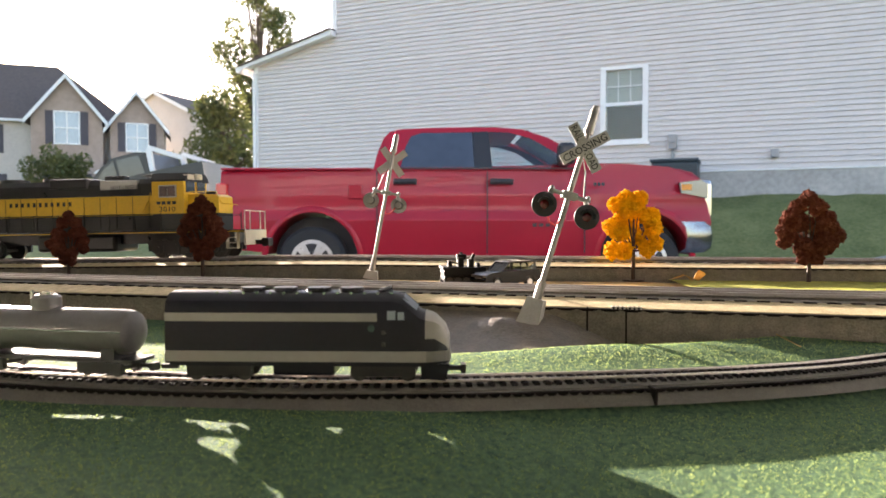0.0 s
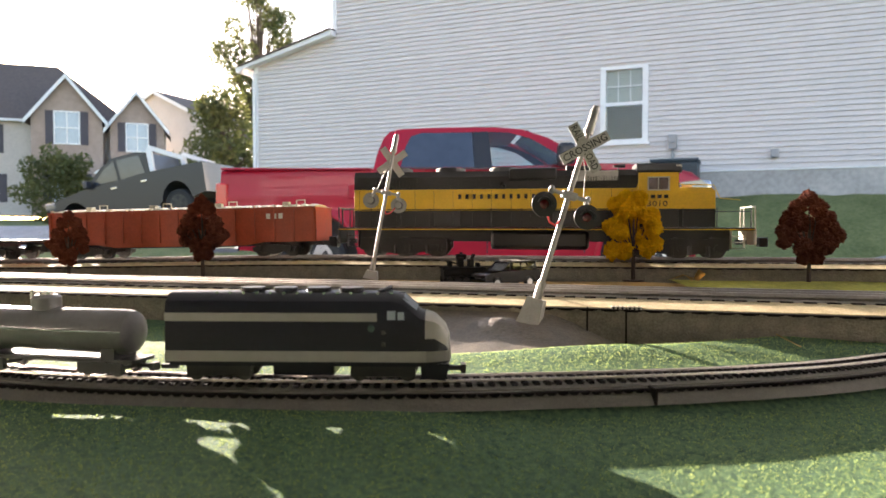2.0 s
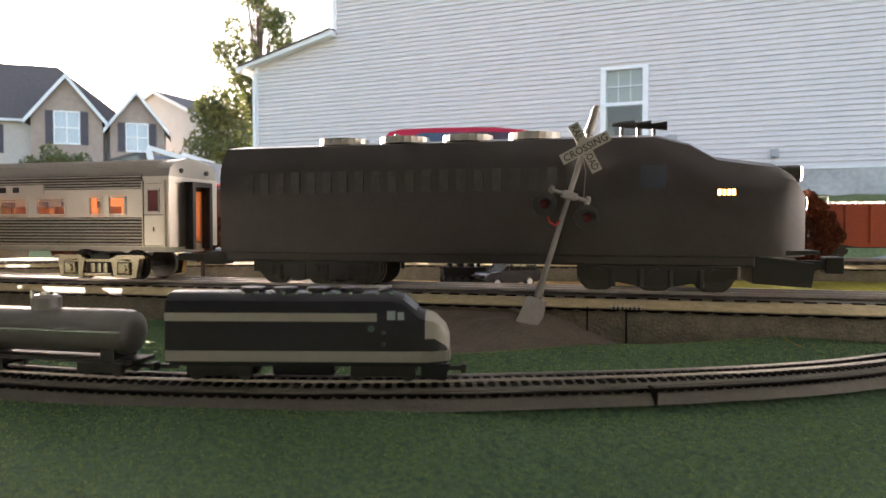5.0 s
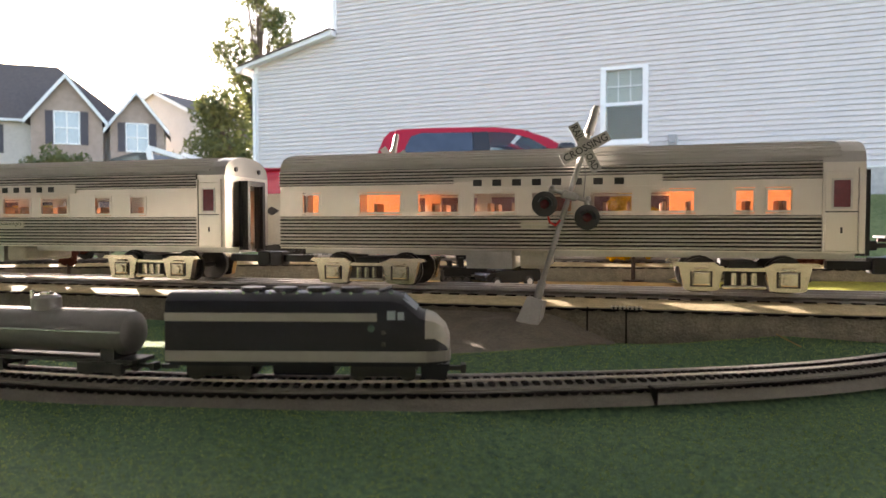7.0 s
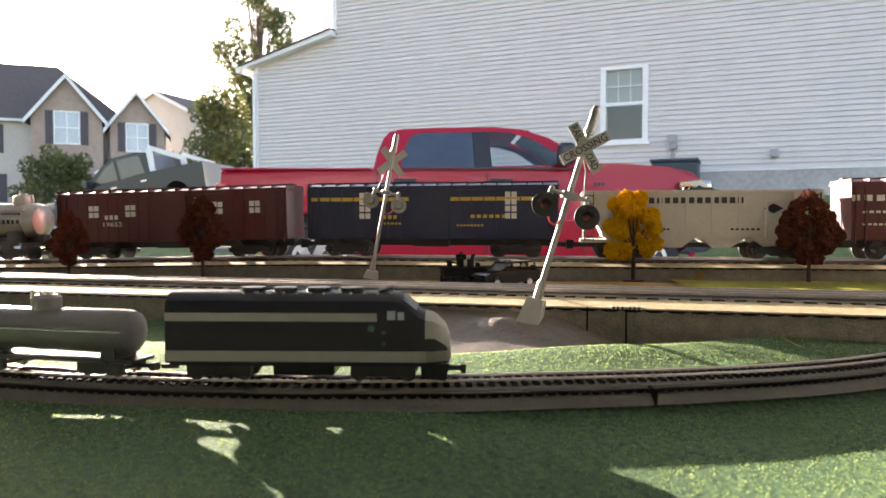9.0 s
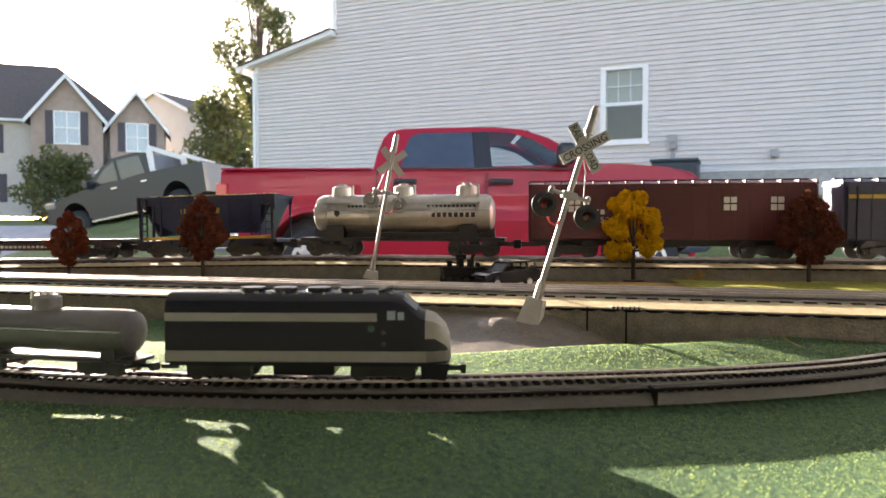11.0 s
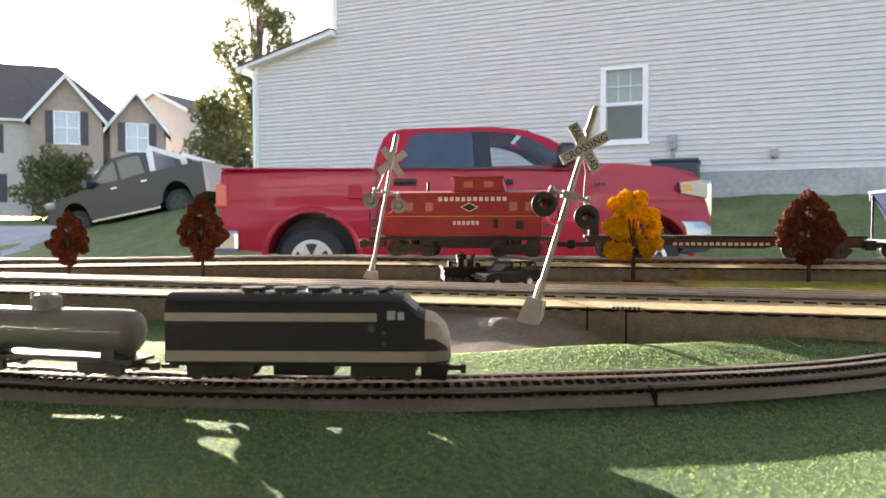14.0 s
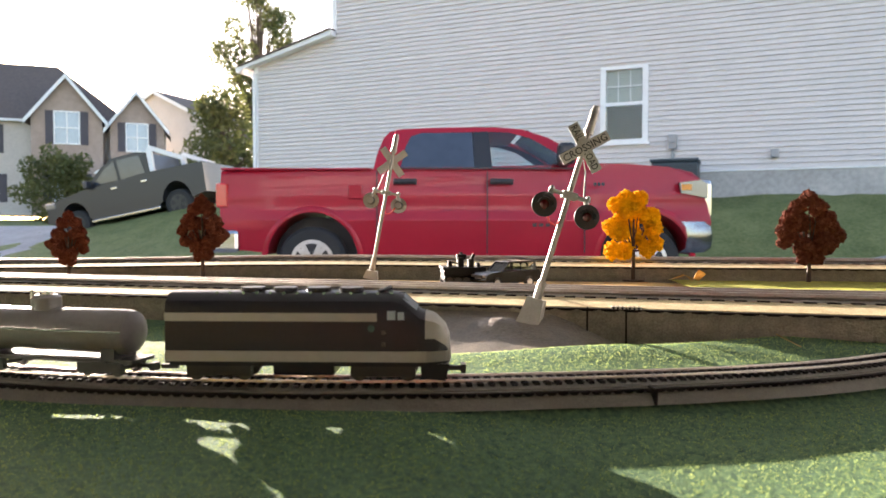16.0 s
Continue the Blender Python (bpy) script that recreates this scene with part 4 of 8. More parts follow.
def bogie(parent, x, wb=0.036, r=0.0088, axles=2, w=0.026, material=None, name="bogie"):
    """A truck frame with its wheels."""
    material = material or M_BLACK
    n = axles
    L = wb * (n - 1) / 2
    fr = bmesh.new()
    for s in (-1, 1):
        y = s * w
        prism(fr, [(x - L - 0.008, r * 1.15), (x - L - 0.006, r * 0.6), (x - L + 0.007, r * 0.6), (x - L * 0.35, r * 0.35), (x + L * 0.35, r * 0.35), (x + L - 0.007, r * 0.6), (x + L + 0.006, r * 0.6), (x + L + 0.008, r * 1.15),
                  (x + L * 0.5, r * 1.45), (x - L * 0.5, r * 1.45)], y - 0.0022, y + 0.0022)
        for k in range(n):
            cyl(fr, (x - L + k * wb, y - 0.0035, r * 0.95), (x - L + k * wb, y + 0.0035, r * 0.95), 0.0036, seg=10)
        for k in (-1, 0, 1):
            cyl(fr, (x + k * 0.0042, y, r * 0.4), (x + k * 0.0042, y, r * 1.4), 0.0019, seg=8)
    box(fr, x - 0.006, x + 0.006, -w, w, r * 0.9, r * 1.5)
    if n == 3:
        for s in (-1, 1):
            box(fr, x - L - 0.012, x + L + 0.012, s * w - 0.0015, s * w + 0.0015, r * 0.75, r * 1.9)
            for k in range(4):
                cyl(fr, (x - L * 0.75 + k * L * 0.5, s * (w + 0.001), r * 0.3), (x - L * 0.75 + k * L * 0.5, s * (w + 0.001), r * 1.2), 0.0025, seg=8)
    cyl(fr, (x, 0, r), (x, 0, r * 2.2), 0.006, seg=12)
    b = part(name, fr, material, parent)
    for k in range(n):
        c = x - L + k * wb
        part("wheelset", cyls(((c, -0.0165, r), (c, -0.0195, r), r), ((c, 0.0165, r), (c, 0.0195, r), r), ((c, -0.0145, r), (c, -0.0165, r), r * 1.12), ((c, 0.0145, r), (c, 0.0165, r), r * 1.12), ((c, -0.015, r), (c, 0.015, r), 0.002), seg=20), M_WHEEL, b)
    return b


def couplers(parent, L, z=0.0135, reach=0.016):
    for s in (-1, 1):
        bm = bmesh.new()
        x0 = s * (L / 2 - 0.012)
        x1 = s * (L / 2 + reach * 0.62)
        box(bm, min(x0, x1), max(x0, x1), -0.003, 0.003, z - 0.0025, z + 0.0025)
        x2 = s * (L / 2 + reach)
        rbox(bm, min(x1, x2) - 0.001, max(x1, x2) + 0.001, -0.0065, 0.0065, z - 0.005, z + 0.005, 0.001)
        part("coupler", bm, M_BLACK, parent)


def freight(name, s0, s1, label, category, train="rear"):
    t = thing(name, pose(0, 0, 0), label, category, "cars of the freight train")
    MOVERS.append((t, (s0 + s1) / 2, train))
    return t, s1 - s0


def ladder(parent, x, y, z0, z1, w=0.009, n=6, material=None):
    bm = bmesh.new()
    for s in (-1, 1):
        box(bm, x + s * w / 2 - 0.0004, x + s * w / 2 + 0.0004, y - 0.0022, y, z0, z1)
    for i in range(n):
        z = z0 + (z1 - z0) * (i + 0.5) / n
        box(bm, x - w / 2, x + w / 2, y - 0.0022, y - 0.0012, z - 0.0005, z + 0.0005)
    part("ladder", bm, material or M_BLACK, parent)


def boxcar(s0, s1, body, label, doors=True, ribs=True, stripe=None, panes=()):
    t, L = freight("boxcar", s0, s1, label, "boxcar")
    hw, z0, z1 = 0.0275, 0.019, 0.076
    h = L / 2
    bm = bmesh.new()
    rbox(bm, -h, h, -hw, hw, z0, z1, 0.0012)
    part("body", bm, body, t)
    bm = bmesh.new()
    ring = [(-hw - 0.001, z1 - 0.001), (-hw - 0.001, z1 + 0.0008), (-hw * 0.5, z1 + 0.0036), (0, z1 + 0.0048), (hw * 0.5, z1 + 0.0036), (hw + 0.001, z1 + 0.0008), (hw + 0.001, z1 - 0.001)]
    loft(bm, [[(x, y, z) for y, z in ring] for x in (-h - 0.001, h + 0.001)])
    k = int(L / 0.016)
    part("roof", bm, body, t)
    each("roof_rib", [(x - 0.0007, x + 0.0007, -hw * 0.98, hw * 0.98, z1 + 0.001, z1 + 0.0042) for x in [-h + L * i / k for i in range(k + 1)]], body, t)
    part("roof_walk", boxes((-h, h, -0.004, 0.004, z1 + 0.0052, z1 + 0.0064)), body, t)
    part("underframe", boxes((-h, h, -0.006, 0.006, 0.012, z0 + 0.001), (-0.02, 0.02, -0.02, 0.02, 0.011, z0)), M_BLACK, t)
    if doors:
        part("door", boxes((-0.022, 0.022, -hw - 0.0022, -hw, z0 + 0.002, z1 - 0.003)), body, t)
        part("door_track", boxes((-0.03, 0.07, -hw - 0.003, -hw, z1 - 0.0035, z1 - 0.002), (-0.03, 0.07, -hw - 0.003, -hw, z0 + 0.0005, z0 + 0.002)), body, t)
        each("door_rib", [(-0.02, 0.02, -hw - 0.003, -hw - 0.002, z0 + 0.006 + i * 0.0062, z0 + 0.0072 + i * 0.0062) for i in range(8)], body, t)
    if ribs:
        n = int(L / 0.0125)
        each("seam", [(x - 0.0005, x + 0.0005, -hw - 0.0006, -hw + 0.0005, z0, z1 - 0.002) for x in [-h + L * i / n for i in range(n + 1)] if abs(x) > 0.024], body, t)
    for x in (-h + 0.008, h - 0.008):
        ladder(t, x, -hw, z0 - 0.003, z1 - 0.004, material=body)
    if stripe:
        part("stripe", boxes((-h + 0.004, -0.023, -hw - 0.0004, -hw + 0.001, z1 - 0.0155, z1 - 0.0115), (0.023, h - 0.004, -hw - 0.0004, -hw + 0.001, z1 - 0.0155, z1 - 0.0115)), stripe, t, "golden stripe along the side")
    for x, z in panes:
        each("placard", [(x + i * 0.0034 - 0.0027, x + i * 0.0034 + 0.0027, -hw - 0.0012, -hw, z + j * 0.0038 - 0.003, z + j * 0.0038 + 0.003) for i in (-1, 1) for j in (-1, 1)], M_WHITE, t)
    for x in (-h + 0.045, h - 0.045):
        bogie(t, x)
    couplers(t, L)
    return t


def hopper(s0, s1, body, label, load, openframe=False):
    t, L = freight("hopper_car", s0, s1, label, "hopper car")
    hw, z0, z1 = 0.027, 0.022, 0.069
    h = L / 2
    e = 0.022 if openframe else 0.02
    bm = bmesh.new()
    for y in (-hw, hw - 0.0016):
        if openframe:
            prism(bm, [(-h + 0.018, z1), (-h + 0.018, 0.042), (-h + 0.045, 0.027), (h - 0.045, 0.027), (h - 0.018, 0.042), (h - 0.018, z1)], y, y + 0.0016)
            continue
        prism(bm, [(-h, z1), (-h, z1 - 0.012), (-h + e, z0 + 0.004), (-h + e, z0), (h - e, z0), (h - e, z0 + 0.004), (h, z1 - 0.012), (h, z1)], y, y + 0.0016)
    for s in (-1, 1):
        v = [(s * h, z1), (s * (h - 0.002), z1), (s * (h - e - 0.004), z0 + 0.003), (s * (h - e), z0 + 0.003)]
        prism(bm, v, -hw + 0.0016, hw - 0.0016)
    n = 4
    for i in range(n):
        a = -h + e + (L - 2 * e) * i / n
        b = -h + e + (L - 2 * e) * (i + 1) / n
        part("chute", bm_of(prism, [(a, z0 + 0.001), (b, z0 + 0.001), ((a + b) / 2 + 0.007, 0.011), ((a + b) / 2 - 0.007, 0.011)], -hw + 0.004, hw - 0.004), body, t)
    part("body", bm, body, t)
    part("rim", boxes((-h - 0.001, h + 0.001, -hw - 0.0022, -hw, z1 - 0.002, z1 + 0.001), (-h - 0.001, h + 0.001, hw, hw + 0.0022, z1 - 0.002, z1 + 0.001), (-h - 0.001, -h + 0.002, -hw, hw, z1 - 0.002, z1 + 0.001), (h - 0.002, h + 0.001, -hw, hw, z1 - 0.002, z1 + 0.001)), body, t)
    k = 9 if not openframe else 6
    ribs = [-h + L * i / k for i in range(k + 1)]
    each("side_rib", [(x - 0.0011, x + 0.0011, -hw - 0.0018, -hw, z0 if abs(x) < h - e else z1 - 0.016, z1 - 0.002) for x in ribs], body, t)
    if openframe:
        each("top_chord", [(-h, h, y, y + 0.0018, z1 - 0.0095, z1 - 0.002) for y in (-hw - 0.0012, hw - 0.0006)], body, t)
        each("corner_post", [(s * (h - q) - 0.0014, s * (h - q) + 0.0014, -hw - 0.001, -hw + 0.001, 0.018, z1 - 0.0095) for s in (-1, 1) for q in (0.003, 0.018)], body, t)
    bm = bmesh.new()
    for s in (-1, 1):
        for y in (-hw + 0.001, hw - 0.003):
            box(bm, s * (h - 0.002) - 0.001, s * (h - 0.002) + 0.001, y, y + 0.002, 0.018, z1)
        box(bm, s * (h - 0.018) - 0.02, s * (h - 0.018) + 0.02, -hw, hw, 0.016, 0.0195)
    part("end_platform", bm, body, t)
    ladder(t, -h + 0.006, -hw, 0.018, z1)
    ladder(t, h - 0.006, -hw, 0.018, z1)
    rng = random.Random(int(L * 1e5))
    bm = bmesh.new()
    for i in range(420):
        x = rng.uniform(-h + 0.008, h - 0.008)
        y = rng.uniform(-hw + 0.004, hw - 0.004)
        z = z1 - 0.002 + (0.0075 * max(0, math.cos(2.6 * math.pi * x / L * 1.15)) ** 2 if not openframe else 0.004) * (1 - (y / hw) ** 2)
        r = rng.uniform(0.0012, 0.0028)
        bmesh.ops.create_icosphere(bm, subdivisions=1, radius=r, matrix=Matrix.Translation((x, y, z)) @ Euler((rng.random() * 6, rng.random() * 6, 0)).to_matrix().to_4x4() @ Matrix.Diagonal((1, 0.7, 0.8, 1)))
    box(bm, -h + 0.004, h - 0.004, -hw + 0.002, hw - 0.002, z1 - 0.008, z1 - 0.002)
    part("load", bm, load, t, "heaped load")
    part("underframe", boxes((-h, h, -0.005, 0.005, 0.011, 0.016)), M_BLACK, t)
    for x in (-h + (0.04 if not openframe else 0.034), h - (0.04 if not openframe else 0.034)):
        bogie(t, x)
    couplers(t, L)
    return t


def gondola(s0, s1):
    t, L = freight("gondola_car", s0, s1, "orange red gondola car with a pale covered load", "gondola car")
    h, hw, z0, z1 = L / 2, 0.028, 0.018, 0.054
    part("body", boxes((-h, h, -hw, -hw + 0.002, z0 + 0.002, z1), (-h, h, hw - 0.002, hw, z0 + 0.002, z1), (-h, -h + 0.002, -hw, hw, z0, z1), (h - 0.002, h, -hw, hw, z0, z1)), M_ORANGE, t)
    for y in (-hw + 0.0002, hw - 0.0018):
        part("side_sill", bm_of(prism, [(-h + 0.03, z0 + 0.003), (-h + 0.085, z0 - 0.0055), (h - 0.085, z0 - 0.0055), (h - 0.03, z0 + 0.003)], y, y + 0.0016), M_ORANGE, t)
    part("floor_plate", boxes((-h, h, -hw + 0.0005, hw - 0.0005, z0 - 0.002, z0 + 0.002)), M_ORANGE, t)
    ribs = [-h + 0.003 + (L - 0.006) * i / 14 for i in range(15)]
    each("side_rib", [(x - 0.0013, x + 0.0013, -hw - 0.0022, -hw, z0 - 0.001, z1 - 0.001) for x in ribs], M_ORANGE, t)
    part("rim", boxes((-h, h, -hw - 0.0025, -hw + 0.0005, z1 - 0.001, z1 + 0.001), (-h, h, hw - 0.0005, hw + 0.0025, z1 - 0.001, z1 + 0.001)), M_ORANGE, t)
    bm = bmesh.new()
    k = 56
    rings = []
    for i in range(k + 1):
        x = -h + 0.003 + (L - 0.006) * i / k
        b = 0.0012 if i % 2 else 0
        rings.append([(x, y, z1 + 0.001 + b + q) for y, q in ((-hw - 0.002, -0.001), (-hw * 0.5, 0.0018), (0, 0.0025), (hw * 0.5, 0.0018), (hw + 0.002, -0.001))] + [(x, hw, z1 - 0.001), (x, -hw, z1 - 0.001)])
    loft(bm, rings)
    part("cover", bm, M_CREAM, t, "pale ribbed cover over the load")
    for i in range(4):
        x = -h + L * (i + 0.5) / 4
        part("cover_fitting", bm_of(rbox, x - 0.004, x + 0.004, -0.012, -0.004, z1 + 0.002, z1 + 0.0075, 0.001), M_CREAM, t)
        bm = bmesh.new()
        cyl(bm, (x + 0.012, -0.008, z1 + 0.002), (x + 0.012, -0.008, z1 + 0.0095), 0.0006, seg=6)
        cyl(bm, (x + 0.022, -0.008, z1 + 0.002), (x + 0.022, -0.008, z1 + 0.0095), 0.0006, seg=6)
        box(bm, x + 0.012, x + 0.022, -0.0086, -0.0074, z1 + 0.0085, z1 + 0.0095)
        part("lifting_handle", bm, M_CREAM, t)
    bm = bmesh.new()
    for i in range(64):
        x = -h + 0.006 + (L - 0.012) * i / 63
        box(bm, x - 0.0007, x + 0.0007, -hw - 0.0028, -hw + 0.0012, z1 + 0.0006, z1 + 0.0022 + 0.0012 * (i % 5 == 0))
    part("cover_clip", bm, M_CREAM, t)
    bars(t, h - 0.058, h - 0.036, -hw - 0.0005, 0.042, 0.048, 3, M_WHITE)
    part("underframe", boxes((-h, h, -0.006, 0.006, 0.011, 0.017)), M_BLACK, t)
    for x in (-h + 0.05, h - 0.05):
        bogie(t, x)
    couplers(t, L)
    return t


def flatcar(s0, s1, label, mid_belly=True):
    t, L = freight("flatcar", s0, s1, label, "flatcar")
    h, hw = L / 2, 0.027
    part("deck", bm_of(rbox, -h, h, -hw, hw, 0.0205, 0.0235, 0.0006), M_BLACK, t)
    bm = bmesh.new()
    for y in (-hw + 0.001, hw - 0.003):
        prism(bm, [(-h + 0.004, 0.0205), (-h + 0.004, 0.0165), (-h * 0.45, 0.0165), (-h * 0.3, 0.0105), (h * 0.3, 0.0105), (h * 0.45, 0.0165), (h - 0.004, 0.0165), (h - 0.004, 0.0205)], y, y + 0.002)
    part("side_sill", bm, mat("flatcar_brown", (0.06, 0.02, 0.02), 0.5), t)
    each("stake_pocket", [(x - 0.001, x + 0.001, -hw - 0.0018, -hw, 0.019, 0.0225) for x in [-h + 0.006 + (L - 0.012) * i / 12 for i in range(13)]], M_BLACK, t)
    bars(t, -h * 0.35, h * 0.35, -hw + 0.0008, 0.0135, 0.0165, 16, M_WHITE)
    part("brake_stand", bm_of(rbox, -h + 0.004, -h + 0.015, -0.020, -0.006, 0.0235, 0.0385, 0.001), M_BLACK, t)
    part("brake_wheel", cyls(((-h + 0.002, -0.013, 0.033), (-h + 0.004, -0.013, 0.033), 0.004), seg=14), M_BLACK, t)
    for x in (-h + 0.04, h - 0.04):
        bogie(t, x)
    couplers(t, L)
    return t


def fire_engine(parent_s, x, label):
    """A toy fire engine riding on the flatcar; it moves as a thing of its own."""
    t = thing("toy_fire_engine", pose(0, 0, 0), label, "toy truck")
    MOVERS.append((t, parent_s + x, "load"))
    z = 0.0236
    cream = M_CREAM
    part("body", bm_of(rbox, -0.05, 0.012, -0.014, 0.014, z + 0.006, z + 0.026, 0.001), cream, t)
    part("cab", bm_of(rbox, 0.012, 0.036, -0.0145, 0.0145, z + 0.006, z + 0.034, 0.003), cream, t)
    part("bonnet", bm_of(rbox, 0.036, 0.056, -0.012, 0.012, z + 0.006, z + 0.022, 0.003), cream, t)
    part("windshield", boxes((0.0355, 0.0366, -0.011, 0.011, z + 0.023, z + 0.032)), M_CARGLASS, t)
    bm = bmesh.new()
    box(bm, -0.054, 0.012, -0.0166, -0.0156, z + 0.0285, z + 0.0295)
    box(bm, -0.054, 0.012, -0.0166, -0.0156, z + 0.0355, z + 0.0365)
    for i in range(13):
        box(bm, -0.053 + i * 0.0053, -0.0524 + i * 0.0053, -0.0166, -0.0156, z + 0.029, z + 0.036)
    part("ladder", bm, M_BLACK, t)
    for x in (-0.05, 0.004):
        part("ladder_rack", boxes((x, x + 0.002, -0.0165, 0.01, z + 0.026, z + 0.03)), M_BLACK, t)
    for xx in (-0.034, 0.042):
        for y in (-0.0155, 0.011):
            part("wheel", cyls(((xx, y, z + 0.0072), (xx, y + 0.0045, z + 0.0072), 0.0072)), M_TYRE, t)
    up = Matrix.Translation((0, 0, z)) @ Matrix.Diagonal((1.18, 1.3, 1.15, 1)) @ Matrix.Translation((0, 0, -z))
    for o in t.children:
        o.data.transform(up)


def tank_car(s0, s1):
    t, L = freight("tank_car", s0, s1, "silver triple-dome tank car with black frame", "tank car")
    h, r, zc = L / 2, 0.0215, 0.047
    bm = bmesh.new()
    prof = [(-h + 0.012, 0.2), (-h + 0.013, 0.6), (-h + 0.016, 0.88), (-h + 0.021, 1.0)]
    xs_ = [(a, b) for a, b in prof] + [(-a, b) for a, b in prof[::-1]]
    loft(bm, [[(x, r * k * math.cos(2 * math.pi * i / 32), zc + r * k * math.sin(2 * math.pi * i / 32)) for i in range(32)] for x, k in xs_])
    part("tank", bm, M_SILVER, t, smooth=True)
    for x in (-h + 0.03, -0.035, 0.035, h - 0.03):
        bm = bmesh.new()
        loft(bm, [[(xx, (r + 0.0006) * math.cos(2 * math.pi * i / 32), zc + (r + 0.0006) * math.sin(2 * math.pi * i / 32)) for i in range(32)] for xx in (x - 0.0012, x + 0.0012)])
        part("band", bm, M_SILVER, t)
    for x in (-0.072, 0.0, 0.072):
        d = part("dome", cyls(((x, 0, zc + r - 0.004), (x, 0, zc + r + 0.008), 0.0115), ((x, 0, zc + r + 0.008), (x, 0, zc + r + 0.0105), 0.0115, 0.008), seg=24), M_SILVER, t, smooth=True)
        part("hatch", cyls(((x, 0, zc + r + 0.0105), (x, 0, zc + r + 0.0125), 0.005), ((x + 0.012, 0, zc + r), (x + 0.012, 0, zc + r + 0.011), 0.0015), seg=12), M_SILVER, d)
        part("platform", boxes((x - 0.016, x + 0.016, -0.0225, -0.018, zc + r - 0.01, zc + r - 0.009)), M_SILVER, d)
    bm = bmesh.new()
    cyl(bm, (-h + 0.02, -r - 0.0025, zc + 0.004), (h - 0.02, -r - 0.0025, zc + 0.004), 0.0006, seg=6)
    for i in range(7):
        x = -h + 0.022 + (L - 0.044) * i / 6
        cyl(bm, (x, -r + 0.001, zc + 0.004), (x, -r - 0.0025, zc + 0.004), 0.0005, seg=5)
    part("hand_rail", bm, M_SILVER, t)
    part("underframe", boxes((-h, h, -0.02, 0.02, 0.0165, 0.0205), (-h + 0.012, h - 0.012, -0.006, 0.006, 0.0205, 0.03), (-h + 0.03, -h + 0.05, -0.02, 0.02, 0.02, 0.034), (h - 0.05, h - 0.03, -0.02, 0.02, 0.02, 0.034)), M_BLACK, t)
    bars(t, -0.06, -0.02, -r * 0.93, zc + 0.007, zc + 0.0095, 9, M_INK)
    bars(t, 0.03, 0.085, -r * 0.93, zc + 0.007, zc + 0.0095, 12, M_INK)
    bars(t, 0.035, 0.085, -r - 0.0002, zc - 0.004, zc + 0.001, 8, M_INK)
    part("emblem", bm_of(prism, [(-0.075, zc + 0.004), (-0.069, zc + 0.004), (-0.069, zc - 0.001), (-0.072, zc - 0.004), (-0.075, zc - 0.001)], -r - 0.0008, -r + 0.004), M_INK, t)
    for x in (-h + 0.035, h - 0.035):
        bogie(t, x)
    couplers(t, L)


